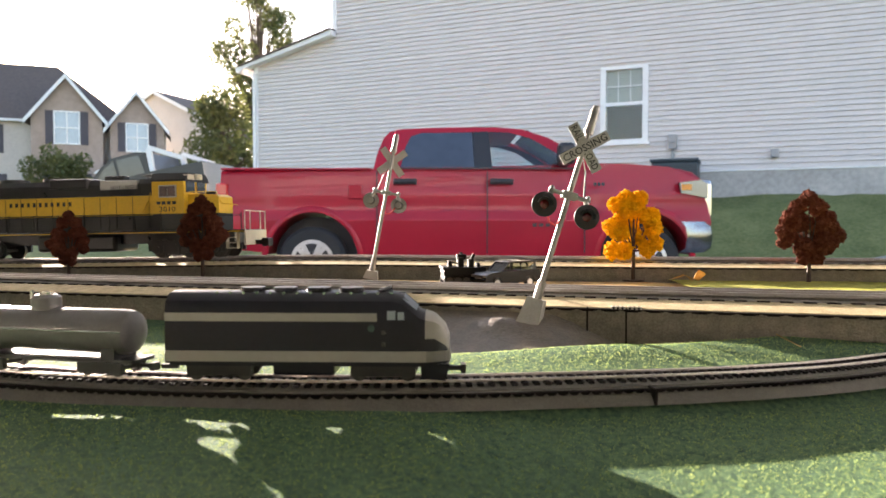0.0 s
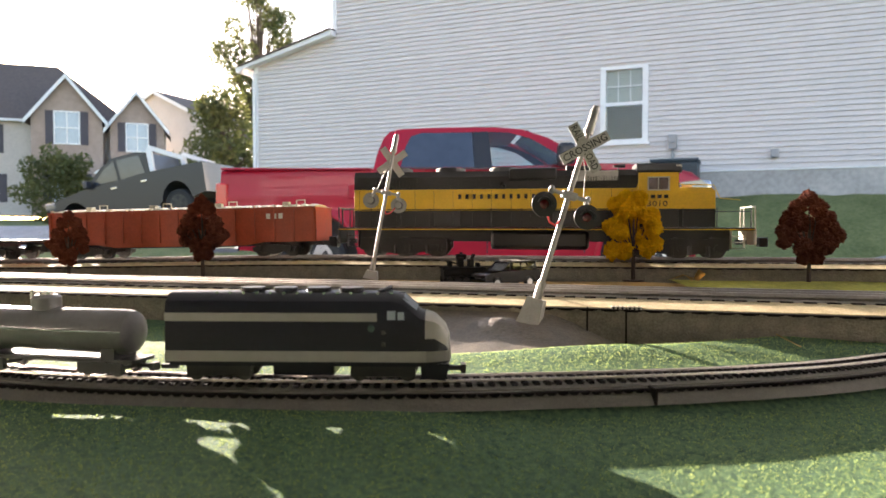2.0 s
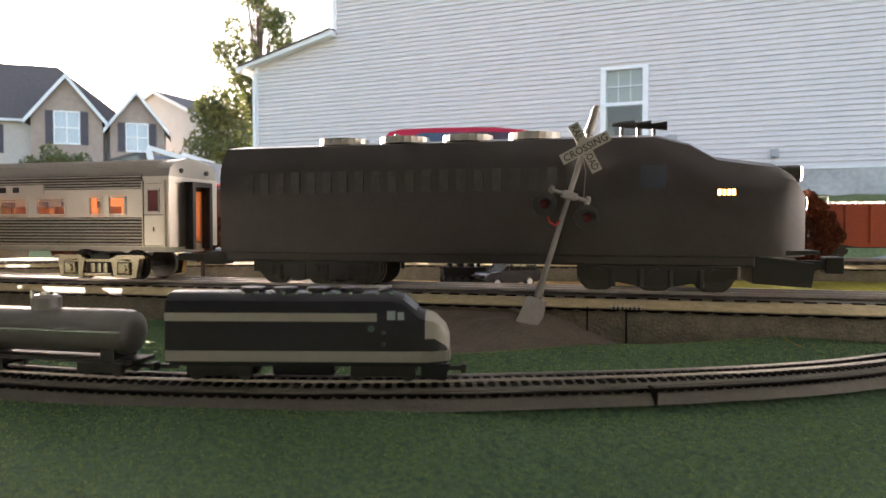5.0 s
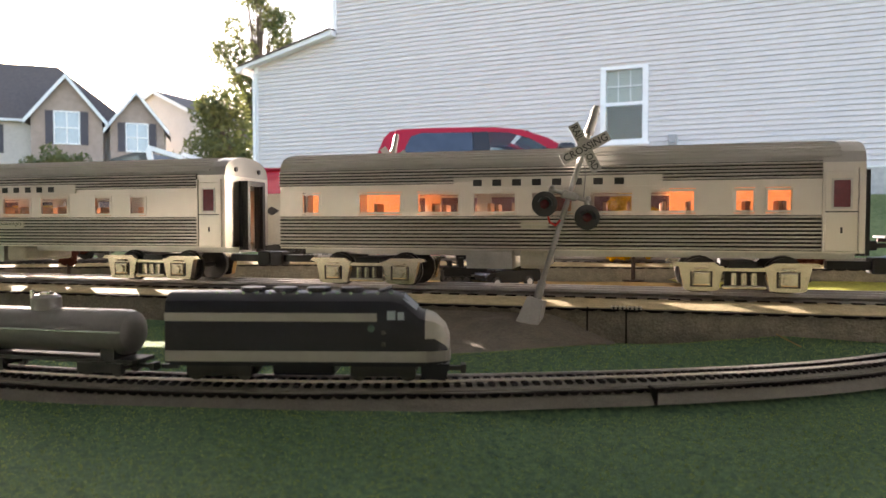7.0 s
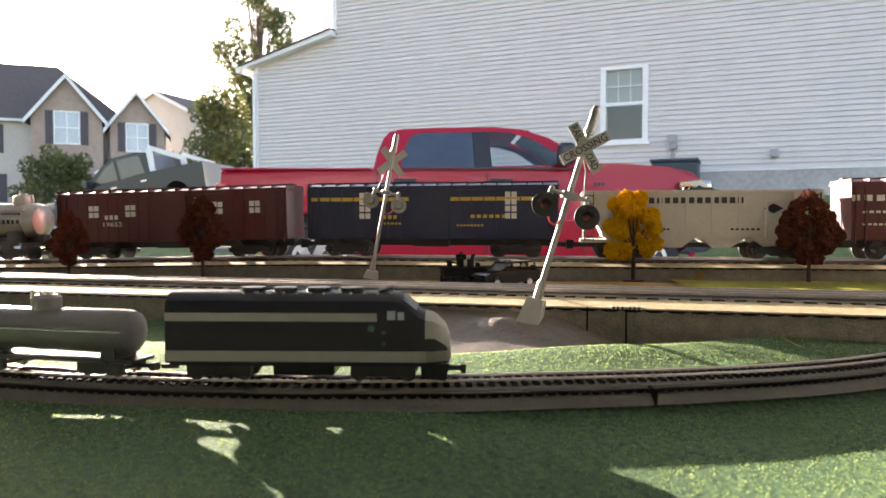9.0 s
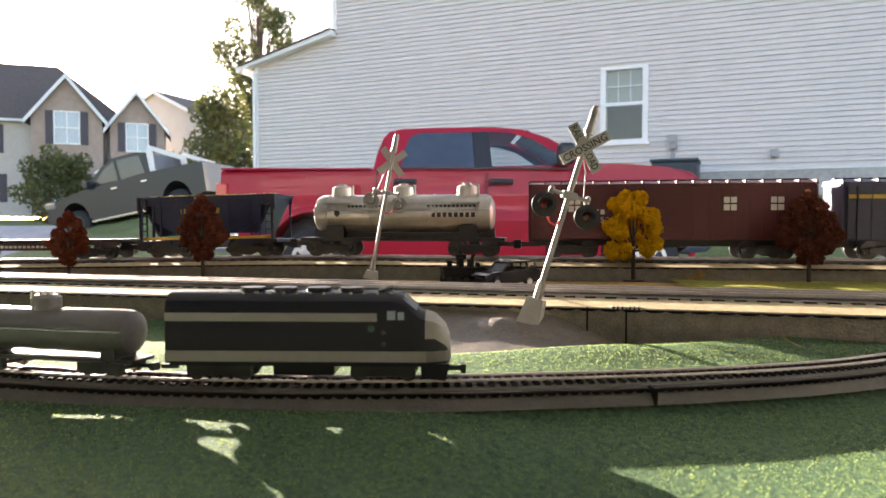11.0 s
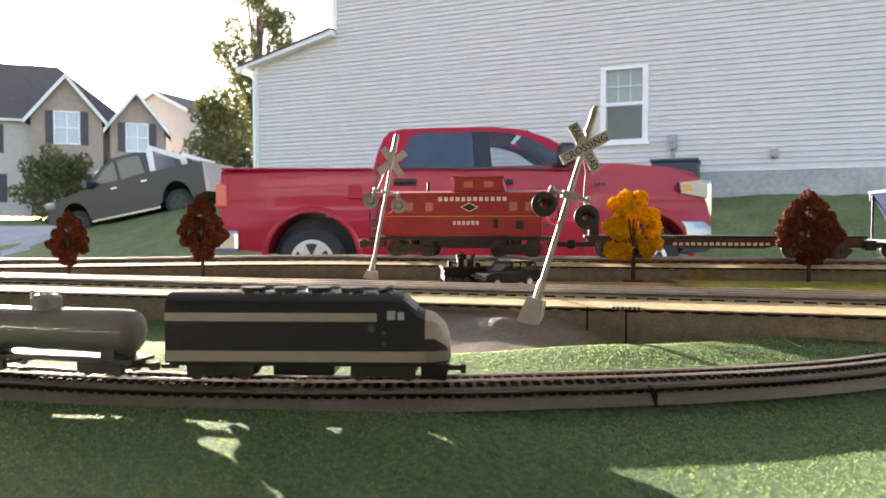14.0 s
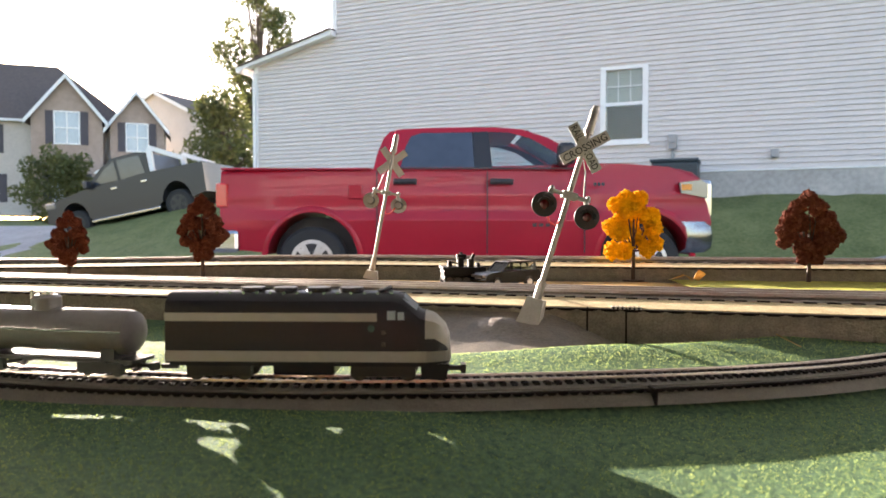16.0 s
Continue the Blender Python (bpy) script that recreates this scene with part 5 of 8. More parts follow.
def caboose(s0, s1):
    t, L = freight("caboose", s0, s1, "bright red caboose with a cupola and end platforms", "caboose")
    h, hw, z0, z1 = L / 2, 0.026, 0.019, 0.068
    b = h - 0.018
    part("body", bm_of(rbox, -b, b, -hw, hw, z0 + 0.003, z1, 0.0008), M_REDCAB, t)
    bm = bmesh.new()
    ring = [(-hw - 0.002, z1 - 0.0005), (-hw - 0.002, z1 + 0.001), (-hw * 0.5, z1 + 0.0036), (0, z1 + 0.0046), (hw * 0.5, z1 + 0.0036), (hw + 0.002, z1 + 0.001), (hw + 0.002, z1 - 0.0005)]
    loft(bm, [[(x, y, z) for y, z in ring] for x in (-h, h)])
    part("roof", bm, M_REDCAB, t)
    part("cupola", bm_of(prism, [(-0.012, z1 + 0.002), (-0.008, z1 + 0.0165), (0.042, z1 + 0.0165), (0.046, z1 + 0.002)], -0.02, 0.02), M_REDCAB, t)
    part("cupola_roof", bm_of(rbox, -0.011, 0.045, -0.022, 0.022, z1 + 0.0165, z1 + 0.019, 0.0008), M_REDCAB, t)
    cw = mat("small_pane", (0.5, 0.2, 0.15), 0.15, spec=0.8)
    for x in (0.006, 0.028):
        part("cupola_window", boxes((x - 0.005, x + 0.005, -0.0206, -0.0195, z1 + 0.007, z1 + 0.0135)), cw, t)
    for x in (-0.058, -0.036, 0.055, 0.072):
        w = part("window", boxes((x - 0.0055, x + 0.0055, -hw - 0.0012, -hw, 0.048, 0.06)), M_REDCAB, t)
        part("pane", boxes((x - 0.0042, x + 0.0042, -hw - 0.0016, -hw - 0.001, 0.0492, 0.0588)), cw, w)
    bm = bmesh.new()
    for i in range(44):
        x = -b + 2 * b * i / 43
        box(bm, x - 0.0002, x + 0.0002, -hw - 0.0003, -hw + 0.0004, z0 + 0.003, z1)
    part("board_joint", bm, M_REDCAB, t)
    part("deck", boxes((-h, h, -hw, hw, z0 - 0.001, z0 + 0.0029), (-0.05, 0.05, -0.012, 0.012, 0.009, z0 - 0.001)), M_BLACK, t)
    for s in (-1, 1):
        bm = bmesh.new()
        x = s * (h - 0.001)
        for y in (-hw + 0.001, -0.01, 0.01, hw - 0.001):
            box(bm, x - 0.0007, x + 0.0007, y - 0.0007, y + 0.0007, z0, z1 if abs(y) > 0.02 else z0 + 0.022)
        for z in (z0 + 0.012, z0 + 0.022):
            box(bm, x - 0.0006, x + 0.0006, -hw, hw, z - 0.0006, z + 0.0006)
        x2 = s * (h - 0.014)
        box(bm, min(x, x2), max(x, x2), -hw - 0.0006, -hw, z0 + 0.0205, z0 + 0.0217)
        part("platform_rail", bm, M_BLACK, t)
        bm = bmesh.new()
        for i in range(3):
            box(bm, s * (h - 0.012) - 0.005, s * (h - 0.012) + 0.005, -hw, -hw + 0.006, 0.009 + i * 0.0035, 0.0098 + i * 0.0035)
        box(bm, s * (h - 0.012) - 0.0055, s * (h - 0.012) - 0.0048, -hw, -hw + 0.006, 0.009, z0)
        box(bm, s * (h - 0.012) + 0.0048, s * (h - 0.012) + 0.0055, -hw, -hw + 0.006, 0.009, z0)
        part("step", bm, M_BLACK, t)
    bars(t, -0.026, 0.05, -hw - 0.0004, 0.060, 0.0645, 12, M_WHITE)
    bm = bmesh.new()
    prism(bm, [(-0.002, 0.0535), (0.008, 0.0585), (0.018, 0.0535), (0.008, 0.0485)], -hw - 0.0012, -hw)
    e = part("emblem", bm, M_WHITE, t)
    bm = bmesh.new()
    prism(bm, [(0.0, 0.0535), (0.008, 0.0575), (0.016, 0.0535), (0.008, 0.0495)], -hw - 0.0016, -hw - 0.0011)
    part("emblem_field", bm, M_INK, e)
    part("gold_line", boxes((-b, b, -hw - 0.0006, -hw, 0.0435, 0.0442)), M_GOLD, t)
    part("vent_plate", boxes((0.034, 0.039, -hw - 0.0008, -hw, 0.031, 0.041)), M_INK, t)
    part("vent_plate", boxes((0.058, 0.066, -hw - 0.0008, -hw, 0.030, 0.039)), M_INK, t)
    bars(t, -0.010, 0.02, -hw - 0.0004, 0.0345, 0.0388, 6, M_WHITE)
    part("smoke_pipe", cyls(((-0.04, -0.008, z1 + 0.003), (-0.04, -0.008, z1 + 0.014), 0.0018), seg=10), M_BLACK, t)
    for x in (-b + 0.028, b - 0.028):
        bogie(t, x)
    couplers(t, L)


def road_diesel(s0, s1):
    """The leading hood unit: black over yellow, cab at the front."""
    t, L = freight("diesel_locomotive", s0, s1, "black and yellow six-axle hood diesel locomotive", "locomotive")
    h = L / 2 - 0.012
    hw = 0.0225
    blk = mat("gloss_black_paint", (0.015, 0.015, 0.016), 0.3, var=0.2, scale=60)
    z0, zy0, zy1, z1 = 0.032, 0.050, 0.073, 0.0925
    r = h - 0.016
    cabx0, cabx1, nose = h - 0.114, h - 0.080, h - 0.036
    M_DIESELPANE = mat("smoky_cab_pane", (0.12, 0.09, 0.085), 0.1, var=0.3, scale=150, spec=0.8)
    part("hood_base", bm_of(rbox, -r, cabx0, -hw, hw, z0, zy0, 0.0006), blk, t)
    part("hood_panel", bm_of(rbox, -r, cabx0, -hw - 0.0004, hw + 0.0004, zy0, zy1, 0.0006), M_YELLOW, t, "yellow band along the hood")
    bm = bmesh.new()
    ring = [(-hw - 0.0002, zy1), (-hw - 0.0002, z1 - 0.006), (-hw + 0.005, z1), (hw - 0.005, z1), (hw + 0.0002, z1 - 0.006), (hw + 0.0002, zy1)]
    loft(bm, [[(x, y, z) for y, z in ring] for x in (-r, cabx0)])
    part("hood_top", bm, blk, t)
    bm = bmesh.new()
    for i in range(15):
        x = -r + 0.006 + i * (cabx0 + r - 0.012) / 14
        box(bm, x - 0.00014, x + 0.00014, -hw - 0.0008, -hw, z0 + 0.002, zy1 - 0.001)
    part("hood_door", bm, blk, t)
    for x0, x1 in ((-r + 0.02, -r + 0.07), (-r + 0.10, -r + 0.15), (0.05, 0.085)):
        bm = boxes((x0 - 0.002, x1 + 0.002, -hw - 0.0005, -hw, zy1 + 0.0015, z1 - 0.0065))
        for i in range(14):
            x = x0 + (x1 - x0) * i / 13
            box(bm, x - 0.0008, x + 0.0008, -hw - 0.001, -hw - 0.0004, zy1 + 0.002, z1 - 0.007)
        part("louvre", bm, M_BLACK, t)
    for x in (-r + 0.045, -r + 0.105, -r + 0.165):
        f = part("roof_fan", cyls(((x, 0, z1), (x, 0, z1 + 0.004), 0.0165), seg=24), blk, t)
        part("fan_grille", cyls(((x, 0, z1 + 0.004), (x, 0, z1 + 0.0048), 0.0135), seg=24), M_WHEEL, f)
    part("air_filter", bm_of(rbox, cabx0 - 0.068, cabx0 - 0.020, -hw - 0.001, hw + 0.001, 0.0805, 0.0915, 0.0008), M_SILVER, t, "pale mesh air intake")
    part("exhaust", bm_of(rbox, 0.03, 0.055, -0.006, 0.006, z1, z1 + 0.006, 0.001), blk, t)
    part("dynamic_brake", bm_of(rbox, -0.03, 0.02, -hw - 0.003, hw + 0.003, z1 - 0.010, z1 + 0.0025, 0.002), blk, t)
    # cab
    bm = bmesh.new()
    ring = [(-0.0265, 0.0512), (-0.0265, 0.0885), (0.0265, 0.0885), (0.0265, 0.0512)]
    loft(bm, [[(x, y, z) for y, z in ring] for x in (cabx0, cabx1 + 0.006)])
    part("cab", bm, M_YELLOW, t)
    part("cab_base", bm_of(rbox, cabx0, cabx1 + 0.006, -0.0266, 0.0266, z0, 0.0512, 0.0005), blk, t, "black lower band of the cab")
    bm = bmesh.new()
    ring = [(-0.0272, 0.0885), (-0.0272, 0.0905), (-0.0195, 0.0985), (0.0195, 0.0985), (0.0272, 0.0905), (0.0272, 0.0885)]
    loft(bm, [[(x, y, z) for y, z in ring] for x in (cabx0 - 0.0015, cabx1 + 0.009)])
    part("cab_roof", bm, blk, t)
    fr = part("cab_window", boxes((cabx0 + 0.009, cabx0 + 0.031, -0.0274, -0.0262, 0.0700, 0.0842)), M_SILVER, t)
    for k in (0, 1):
        part("pane", boxes((cabx0 + 0.0103 + k * 0.010, cabx0 + 0.0193 + k * 0.010, -0.028, -0.0272, 0.0712, 0.0830)), M_DIESELPANE, fr)
    bm = bmesh.new()
    prism(bm, [(cabx1 + 0.006, 0.0512), (nose, 0.0512), (nose, 0.0700), (nose - 0.004, 0.0728), (cabx1 + 0.006, 0.0738)], -0.0175, 0.0175)
    part("nose", bm, M_YELLOW, t)
    part("nose_base", boxes((cabx1 + 0.006, nose, -0.0176, 0.0176, z0, 0.0512)), blk, t)
    part("windshield", boxes((cabx1 + 0.0058, cabx1 + 0.0068, -0.022, -0.003, 0.076, 0.089), (cabx1 + 0.0058, cabx1 + 0.0068, 0.003, 0.022, 0.076, 0.089)), M_CARGLASS, t)
    part("headlight", bm_of(rbox, cabx1 + 0.003, cabx1 + 0.012, -0.007, 0.007, 0.091, 0.098, 0.001), M_CREAM, t)
    part("number_board", boxes((cabx1 + 0.004, cabx1 + 0.0095, -0.023, -0.008, 0.0905, 0.0965)), M_CREAM, t)
    lettering("3010", 0.020, 0.0058, on_side((cabx0 + cabx1) / 2 + 0.002, -0.0266, 0.0565), M_INK, t, "road_number")
    bars(t, cabx0 + 0.006, cabx0 + 0.032, -0.0267, 0.0620, 0.0655, 4, M_INK)
    bars(t, -0.085, 0.002, -hw - 0.0008, 0.0625, 0.0675, 11, M_INK, gap=0.6)
    # frame, steps, rails
    part("walkway", bm_of(rbox, -h, h, -0.029, 0.029, 0.0285, 0.0318, 0.0006), blk, t)
    part("underframe", boxes((-h + 0.02, h - 0.02, -0.013, 0.013, 0.0165, 0.0285)), blk, t)
    part("sill_stripe", boxes((-h, h, -0.0296, -0.0288, 0.0292, 0.0302)), M_YELLOW, t)
    part("fuel_tank", bm_of(rbox, -0.050, 0.054, -0.024, 0.024, 0.008, 0.0284, 0.004), blk, t)
    bm = bmesh.new()
    for i in range(14):
        x = -h + 0.004 + (2 * h - 0.008) * i / 13
        cyl(bm, (x, -0.0285, 0.031), (x, -0.0285, 0.052), 0.0006, seg=6)
    cyl(bm, (-h + 0.004, -0.0285, 0.051), (cabx0, -0.0285, 0.051), 0.0005, seg=6)
    cyl(bm, (cabx1 + 0.01, -0.0285, 0.048), (h - 0.004, -0.0285, 0.048), 0.0005, seg=6)
    part("hand_rail", bm, blk, t)
    for s in (-1, 1):
        bm = bmesh.new()
        x = s * h
        for y in (-0.028, -0.014, 0.014, 0.028):
            cyl(bm, (x, y, 0.022), (x, y, 0.054), 0.0007, seg=6)
        cyl(bm, (x, -0.028, 0.053), (x, 0.028, 0.053), 0.0006, seg=6)
        rbox(bm, x - 0.0015, x + 0.0015, -0.0285, 0.0285, 0.014, 0.031, 0.0005)
        for k in range(3):
            box(bm, x - s * 0.016 - 0.006, x - s * 0.016 + 0.006, -0.029, -0.022, 0.010 + k * 0.006, 0.0112 + k * 0.006)
        box(bm, x - s * 0.016 - 0.0068, x - s * 0.016 - 0.006, -0.029, -0.022, 0.010, 0.0285)
        box(bm, x - s * 0.016 + 0.006, x - s * 0.016 + 0.0068, -0.029, -0.022, 0.010, 0.0285)
        part("pilot", bm, M_CREAM if s > 0 else blk, t)
    bm = bmesh.new()
    pts = [(cabx1 + 0.008, -0.0185, 0.0765), (nose - 0.002, -0.0185, 0.0755), (nose + 0.004, -0.0185, 0.062), (h - 0.012, -0.0185, 0.060)]
    for p, q in zip(pts, pts[1:]):
        cyl(bm, p, q, 0.0005, seg=6)
    for p, q in (((cabx0 - 0.014, -0.0265, 0.052), (cabx0 - 0.002, -0.0275, 0.070)), ((cabx0 - 0.002, -0.0275, 0.070), (cabx0 - 0.001, -0.0275, 0.076))):
        cyl(bm, p, q, 0.0005, seg=6)
    part("grab_rail", bm, M_YELLOW, t)
    part("horn", cyls(((0.085, -0.004, z1), (0.085, -0.004, z1 + 0.005), 0.0008), ((0.08, -0.004, z1 + 0.005), (0.092, -0.004, z1 + 0.005), 0.001, 0.0022), ((0.08, 0.002, z1 + 0.005), (0.09, 0.002, z1 + 0.005), 0.001, 0.002), seg=10), M_WHEEL, t)
    for x in (-h + 0.072, h - 0.072):
        bogie(t, x, wb=0.036, r=0.0105, axles=3, w=0.0255)
    couplers(t, L - 0.024, z=0.0165, reach=0.018)


def place_far_train():
    road_diesel(-0.645, -0.186)
    gondola(-0.990, -0.659)
    flatcar(-1.400, -1.028, "low dark flatcar carrying a toy fire engine")
    fire_engine(-1.266, 0.0, "cream toy fire engine with a black ladder, riding on a flatcar")
    boxcar(-1.697, -1.428, M_BROWN, "oxide red boxcar in the freight train")
    t = boxcar(-1.972, -1.722, M_BROWN, "oxide red boxcar with white lettering")
    bars(t, -0.125, -0.035, -0.0281, 0.058, 0.064, 8, M_WHITE)
    bars(t, -0.115, -0.06, -0.0281, 0.046, 0.0485, 9, M_WHITE)
    bars(t, -0.115, -0.07, -0.0281, 0.034, 0.036, 9, M_WHITE)
    hop = hopper(-2.232, -1.999, mat("pale_hopper_paint", (0.55, 0.53, 0.46), 0.5, var=0.08, scale=50), "pale grey hopper car heaped with coal", M_COAL)
    bars(hop, -0.05, 0.045, -0.0276, 0.0565, 0.0625, 12, M_INK)
    bars(hop, -0.085, -0.068, -0.0276, 0.048, 0.053, 3, M_INK)
    bars(hop, -0.086, -0.067, -0.0276, 0.041, 0.046, 5, M_INK)
    bars(hop, -0.048, -0.028, -0.0276, 0.029, 0.031, 5, M_INK)
    bars(hop, 0.03, 0.06, -0.0276, 0.029, 0.031, 6, M_INK)
    part("emblem", bm_of(prism, [(0.062, 0.051), (0.071, 0.056), (0.080, 0.051), (0.071, 0.046)], -0.0282, -0.026), M_INK, hop)
    t = boxcar(-2.533, -2.258, M_NAVY, "dark blue boxcar with a golden stripe and white placards", stripe=M_GOLD, panes=((-0.072, 0.063), (-0.072, 0.048), (0.0, 0.057), (0.088, 0.063), (0.088, 0.048)))
    bars(t, 0.045, 0.085, -0.0281, 0.042, 0.0455, 6, M_GOLD)
    bars(t, -0.052, -0.034, -0.0281, 0.041, 0.045, 3, M_GOLD)
    bars(t, -0.055, -0.030, -0.0281, 0.035, 0.037, 6, M_GOLD)
    bars(t, 0.03, 0.06, -0.0281, 0.033, 0.035, 8, M_GOLD)
    t = boxcar(-2.842, -2.557, M_BROWN, "dark oxide red boxcar with white placards", panes=((-0.095, 0.055), (-0.048, 0.055), (0.06, 0.056), (0.105, 0.056)))
    lettering("19652", 0.024, 0.0052, on_side(-0.071, -0.0281, 0.040), M_WHITE, t, "road_number")
    bars(t, -0.081, -0.062, -0.0281, 0.0455, 0.0505, 3, M_WHITE)
    tank_car(-3.098, -2.868)
    hh = hopper(-3.291, -3.125, M_NAVY, "dark blue short hopper car with pale stone load", M_STONE, True)
    part("side_stripe", boxes((-0.078, 0.078, -0.0292, -0.027, 0.0205, 0.0238)), M_GOLD, hh, "yellow sill stripe")
    bars(hh, -0.03, 0.02, -0.0276, 0.05, 0.056, 6, M_GOLD)
    flatcar(-3.588, -3.314, "low empty dark flatcar")
    caboose(-3.821, -3.615)


place_far_train()


# ---- streamlined passenger train on the middle track ----
M_ALU = mat("brushed_aluminium", (0.60, 0.57, 0.51), 0.30, 1.0, var=0.02, scale=25)
# Side metal made darker for roofs: backlit shade put into the colour.
M_ROOFALU = mat("backlit_roof_aluminium", (0.36, 0.35, 0.32), 0.38, 1.0, var=0.02, scale=25)
# Walls glow by themselves in place of the car's interior bulbs.
M_GLOW = mat("lit_orange_interior", (0.85, 0.27, 0.08), 0.6, var=0.3, scale=60, emit=0.14)
M_INNER = mat("cream_interior", (0.68, 0.58, 0.45), 0.7, var=0.1)
M_SEAT = mat("tan_seat", (0.58, 0.34, 0.20), 0.7, var=0.2)
M_TINT = glass("train_pane", (0.95, 0.9, 0.85))
CAR_HW = 0.030
# Pale opaque colour stands for daylight seen through the rounded end.
M_TAILPANE = mat("pale_tail_pane", (0.34, 0.28, 0.25), 0.1, var=0.3, scale=90, spec=0.8)
M_DOORPANE = mat("dim_red_pane", (0.16, 0.03, 0.035), 0.12, var=0.3, scale=200, spec=0.8)
# Near-black: grime plus shade painted into flute gaps and bogie gaps.
M_GROOVE = mat("grimy_shaded_groove", (0.035, 0.032, 0.028), 0.6, 0.3, var=0.2, scale=80)


M_BOGIE = mat("bogie_silver_paint", (0.52, 0.47, 0.37), 0.25, 1.0, var=0.1, scale=120)


def coach_bogie(parent, x):
    sil = M_BOGIE
    r = 0.0105
    b = part("bogie", boxes((x - 0.008, x + 0.008, -0.026, 0.026, 0.012, 0.019), (x - 0.034, x + 0.034, -0.019, -0.017, 0.011, 0.016), (x - 0.034, x + 0.034, 0.017, 0.019, 0.011, 0.016)), M_BLACK, parent)
    for s in (-1, 1):
        bm = bmesh.new()
        y = s * 0.027
        prism(bm, [(x - 0.041, 0.0165), (x - 0.039, 0.0185), (x - 0.016, 0.0185), (x - 0.012, 0.0155), (x + 0.012, 0.0155), (x + 0.016, 0.0185), (x + 0.039, 0.0185), (x + 0.041, 0.0165), (x + 0.016, 0.0135), (x - 0.016, 0.0135)], y - 0.002, y + 0.002)
        for k in (-1, 1):
            c = x + k * 0.0235
            prism(bm, [(c - 0.0125, 0.0165), (c + 0.0125, 0.0165), (c + 0.0095, 0.0025), (c + 0.006, 0.0018), (c - 0.006, 0.0018), (c - 0.0095, 0.0025)], y - 0.0025, y + 0.0025)
            rbox(bm, c - 0.0048, c + 0.0048, y - 0.0045, y + 0.0045, 0.005, 0.0135, 0.001)
            cyl(bm, (c, y - 0.0056, 0.0088), (c, y + 0.0056, 0.0088), 0.003, seg=12)
            rbox(bm, c - 0.0035, c + 0.0035, y - 0.005, y + 0.005, 0.0142, 0.0155, 0.0004)
        for k in (-1, 0, 1):
            cyl(bm, (x + k * 0.0055, y, 0.005), (x + k * 0.0055, y, 0.0125), 0.0022, seg=10)
            for q in range(4):
                cyl(bm, (x + k * 0.0055, y, 0.0056 + q * 0.0017), (x + k * 0.0055, y, 0.0063 + q * 0.0017), 0.0026, seg=10)
        rbox(bm, x - 0.012, x + 0.012, y - 0.003, y + 0.003, 0.003, 0.0055, 0.0008)
        f = part("side_frame", bm, sil, b)
        # dark bars paint the shade round axle boxes and behind springs
        for k in (-1, 1):
            c = x + k * 0.0235
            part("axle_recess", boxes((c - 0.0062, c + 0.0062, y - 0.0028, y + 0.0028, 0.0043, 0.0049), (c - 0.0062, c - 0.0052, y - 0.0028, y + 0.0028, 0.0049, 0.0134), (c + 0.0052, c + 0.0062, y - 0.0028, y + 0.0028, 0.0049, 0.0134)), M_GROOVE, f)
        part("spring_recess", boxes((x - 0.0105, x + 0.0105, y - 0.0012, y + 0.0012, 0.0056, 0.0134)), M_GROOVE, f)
    for k in (-1, 1):
        c = x + k * 0.0235
        part("wheelset", cyls(((c, -0.0165, r), (c, -0.0195, r), r), ((c, 0.0165, r), (c, 0.0195, r), r), ((c, -0.0145, r), (c, -0.0165, r), r * 1.12), ((c, 0.0145, r), (c, 0.0165, r), r * 1.12), ((c, -0.015, r), (c, 0.015, r), 0.002), seg=20), M_WHEEL, b)


def round_roof(z0, hw, top, n=10, tuck=0.0):
    return [(-hw * math.cos(math.pi * i / n) if 0 < i < n else (-hw if i == 0 else hw), z0 + (top - z0) * math.sin(math.pi * i / n) ** 0.75) for i in range(n + 1)]


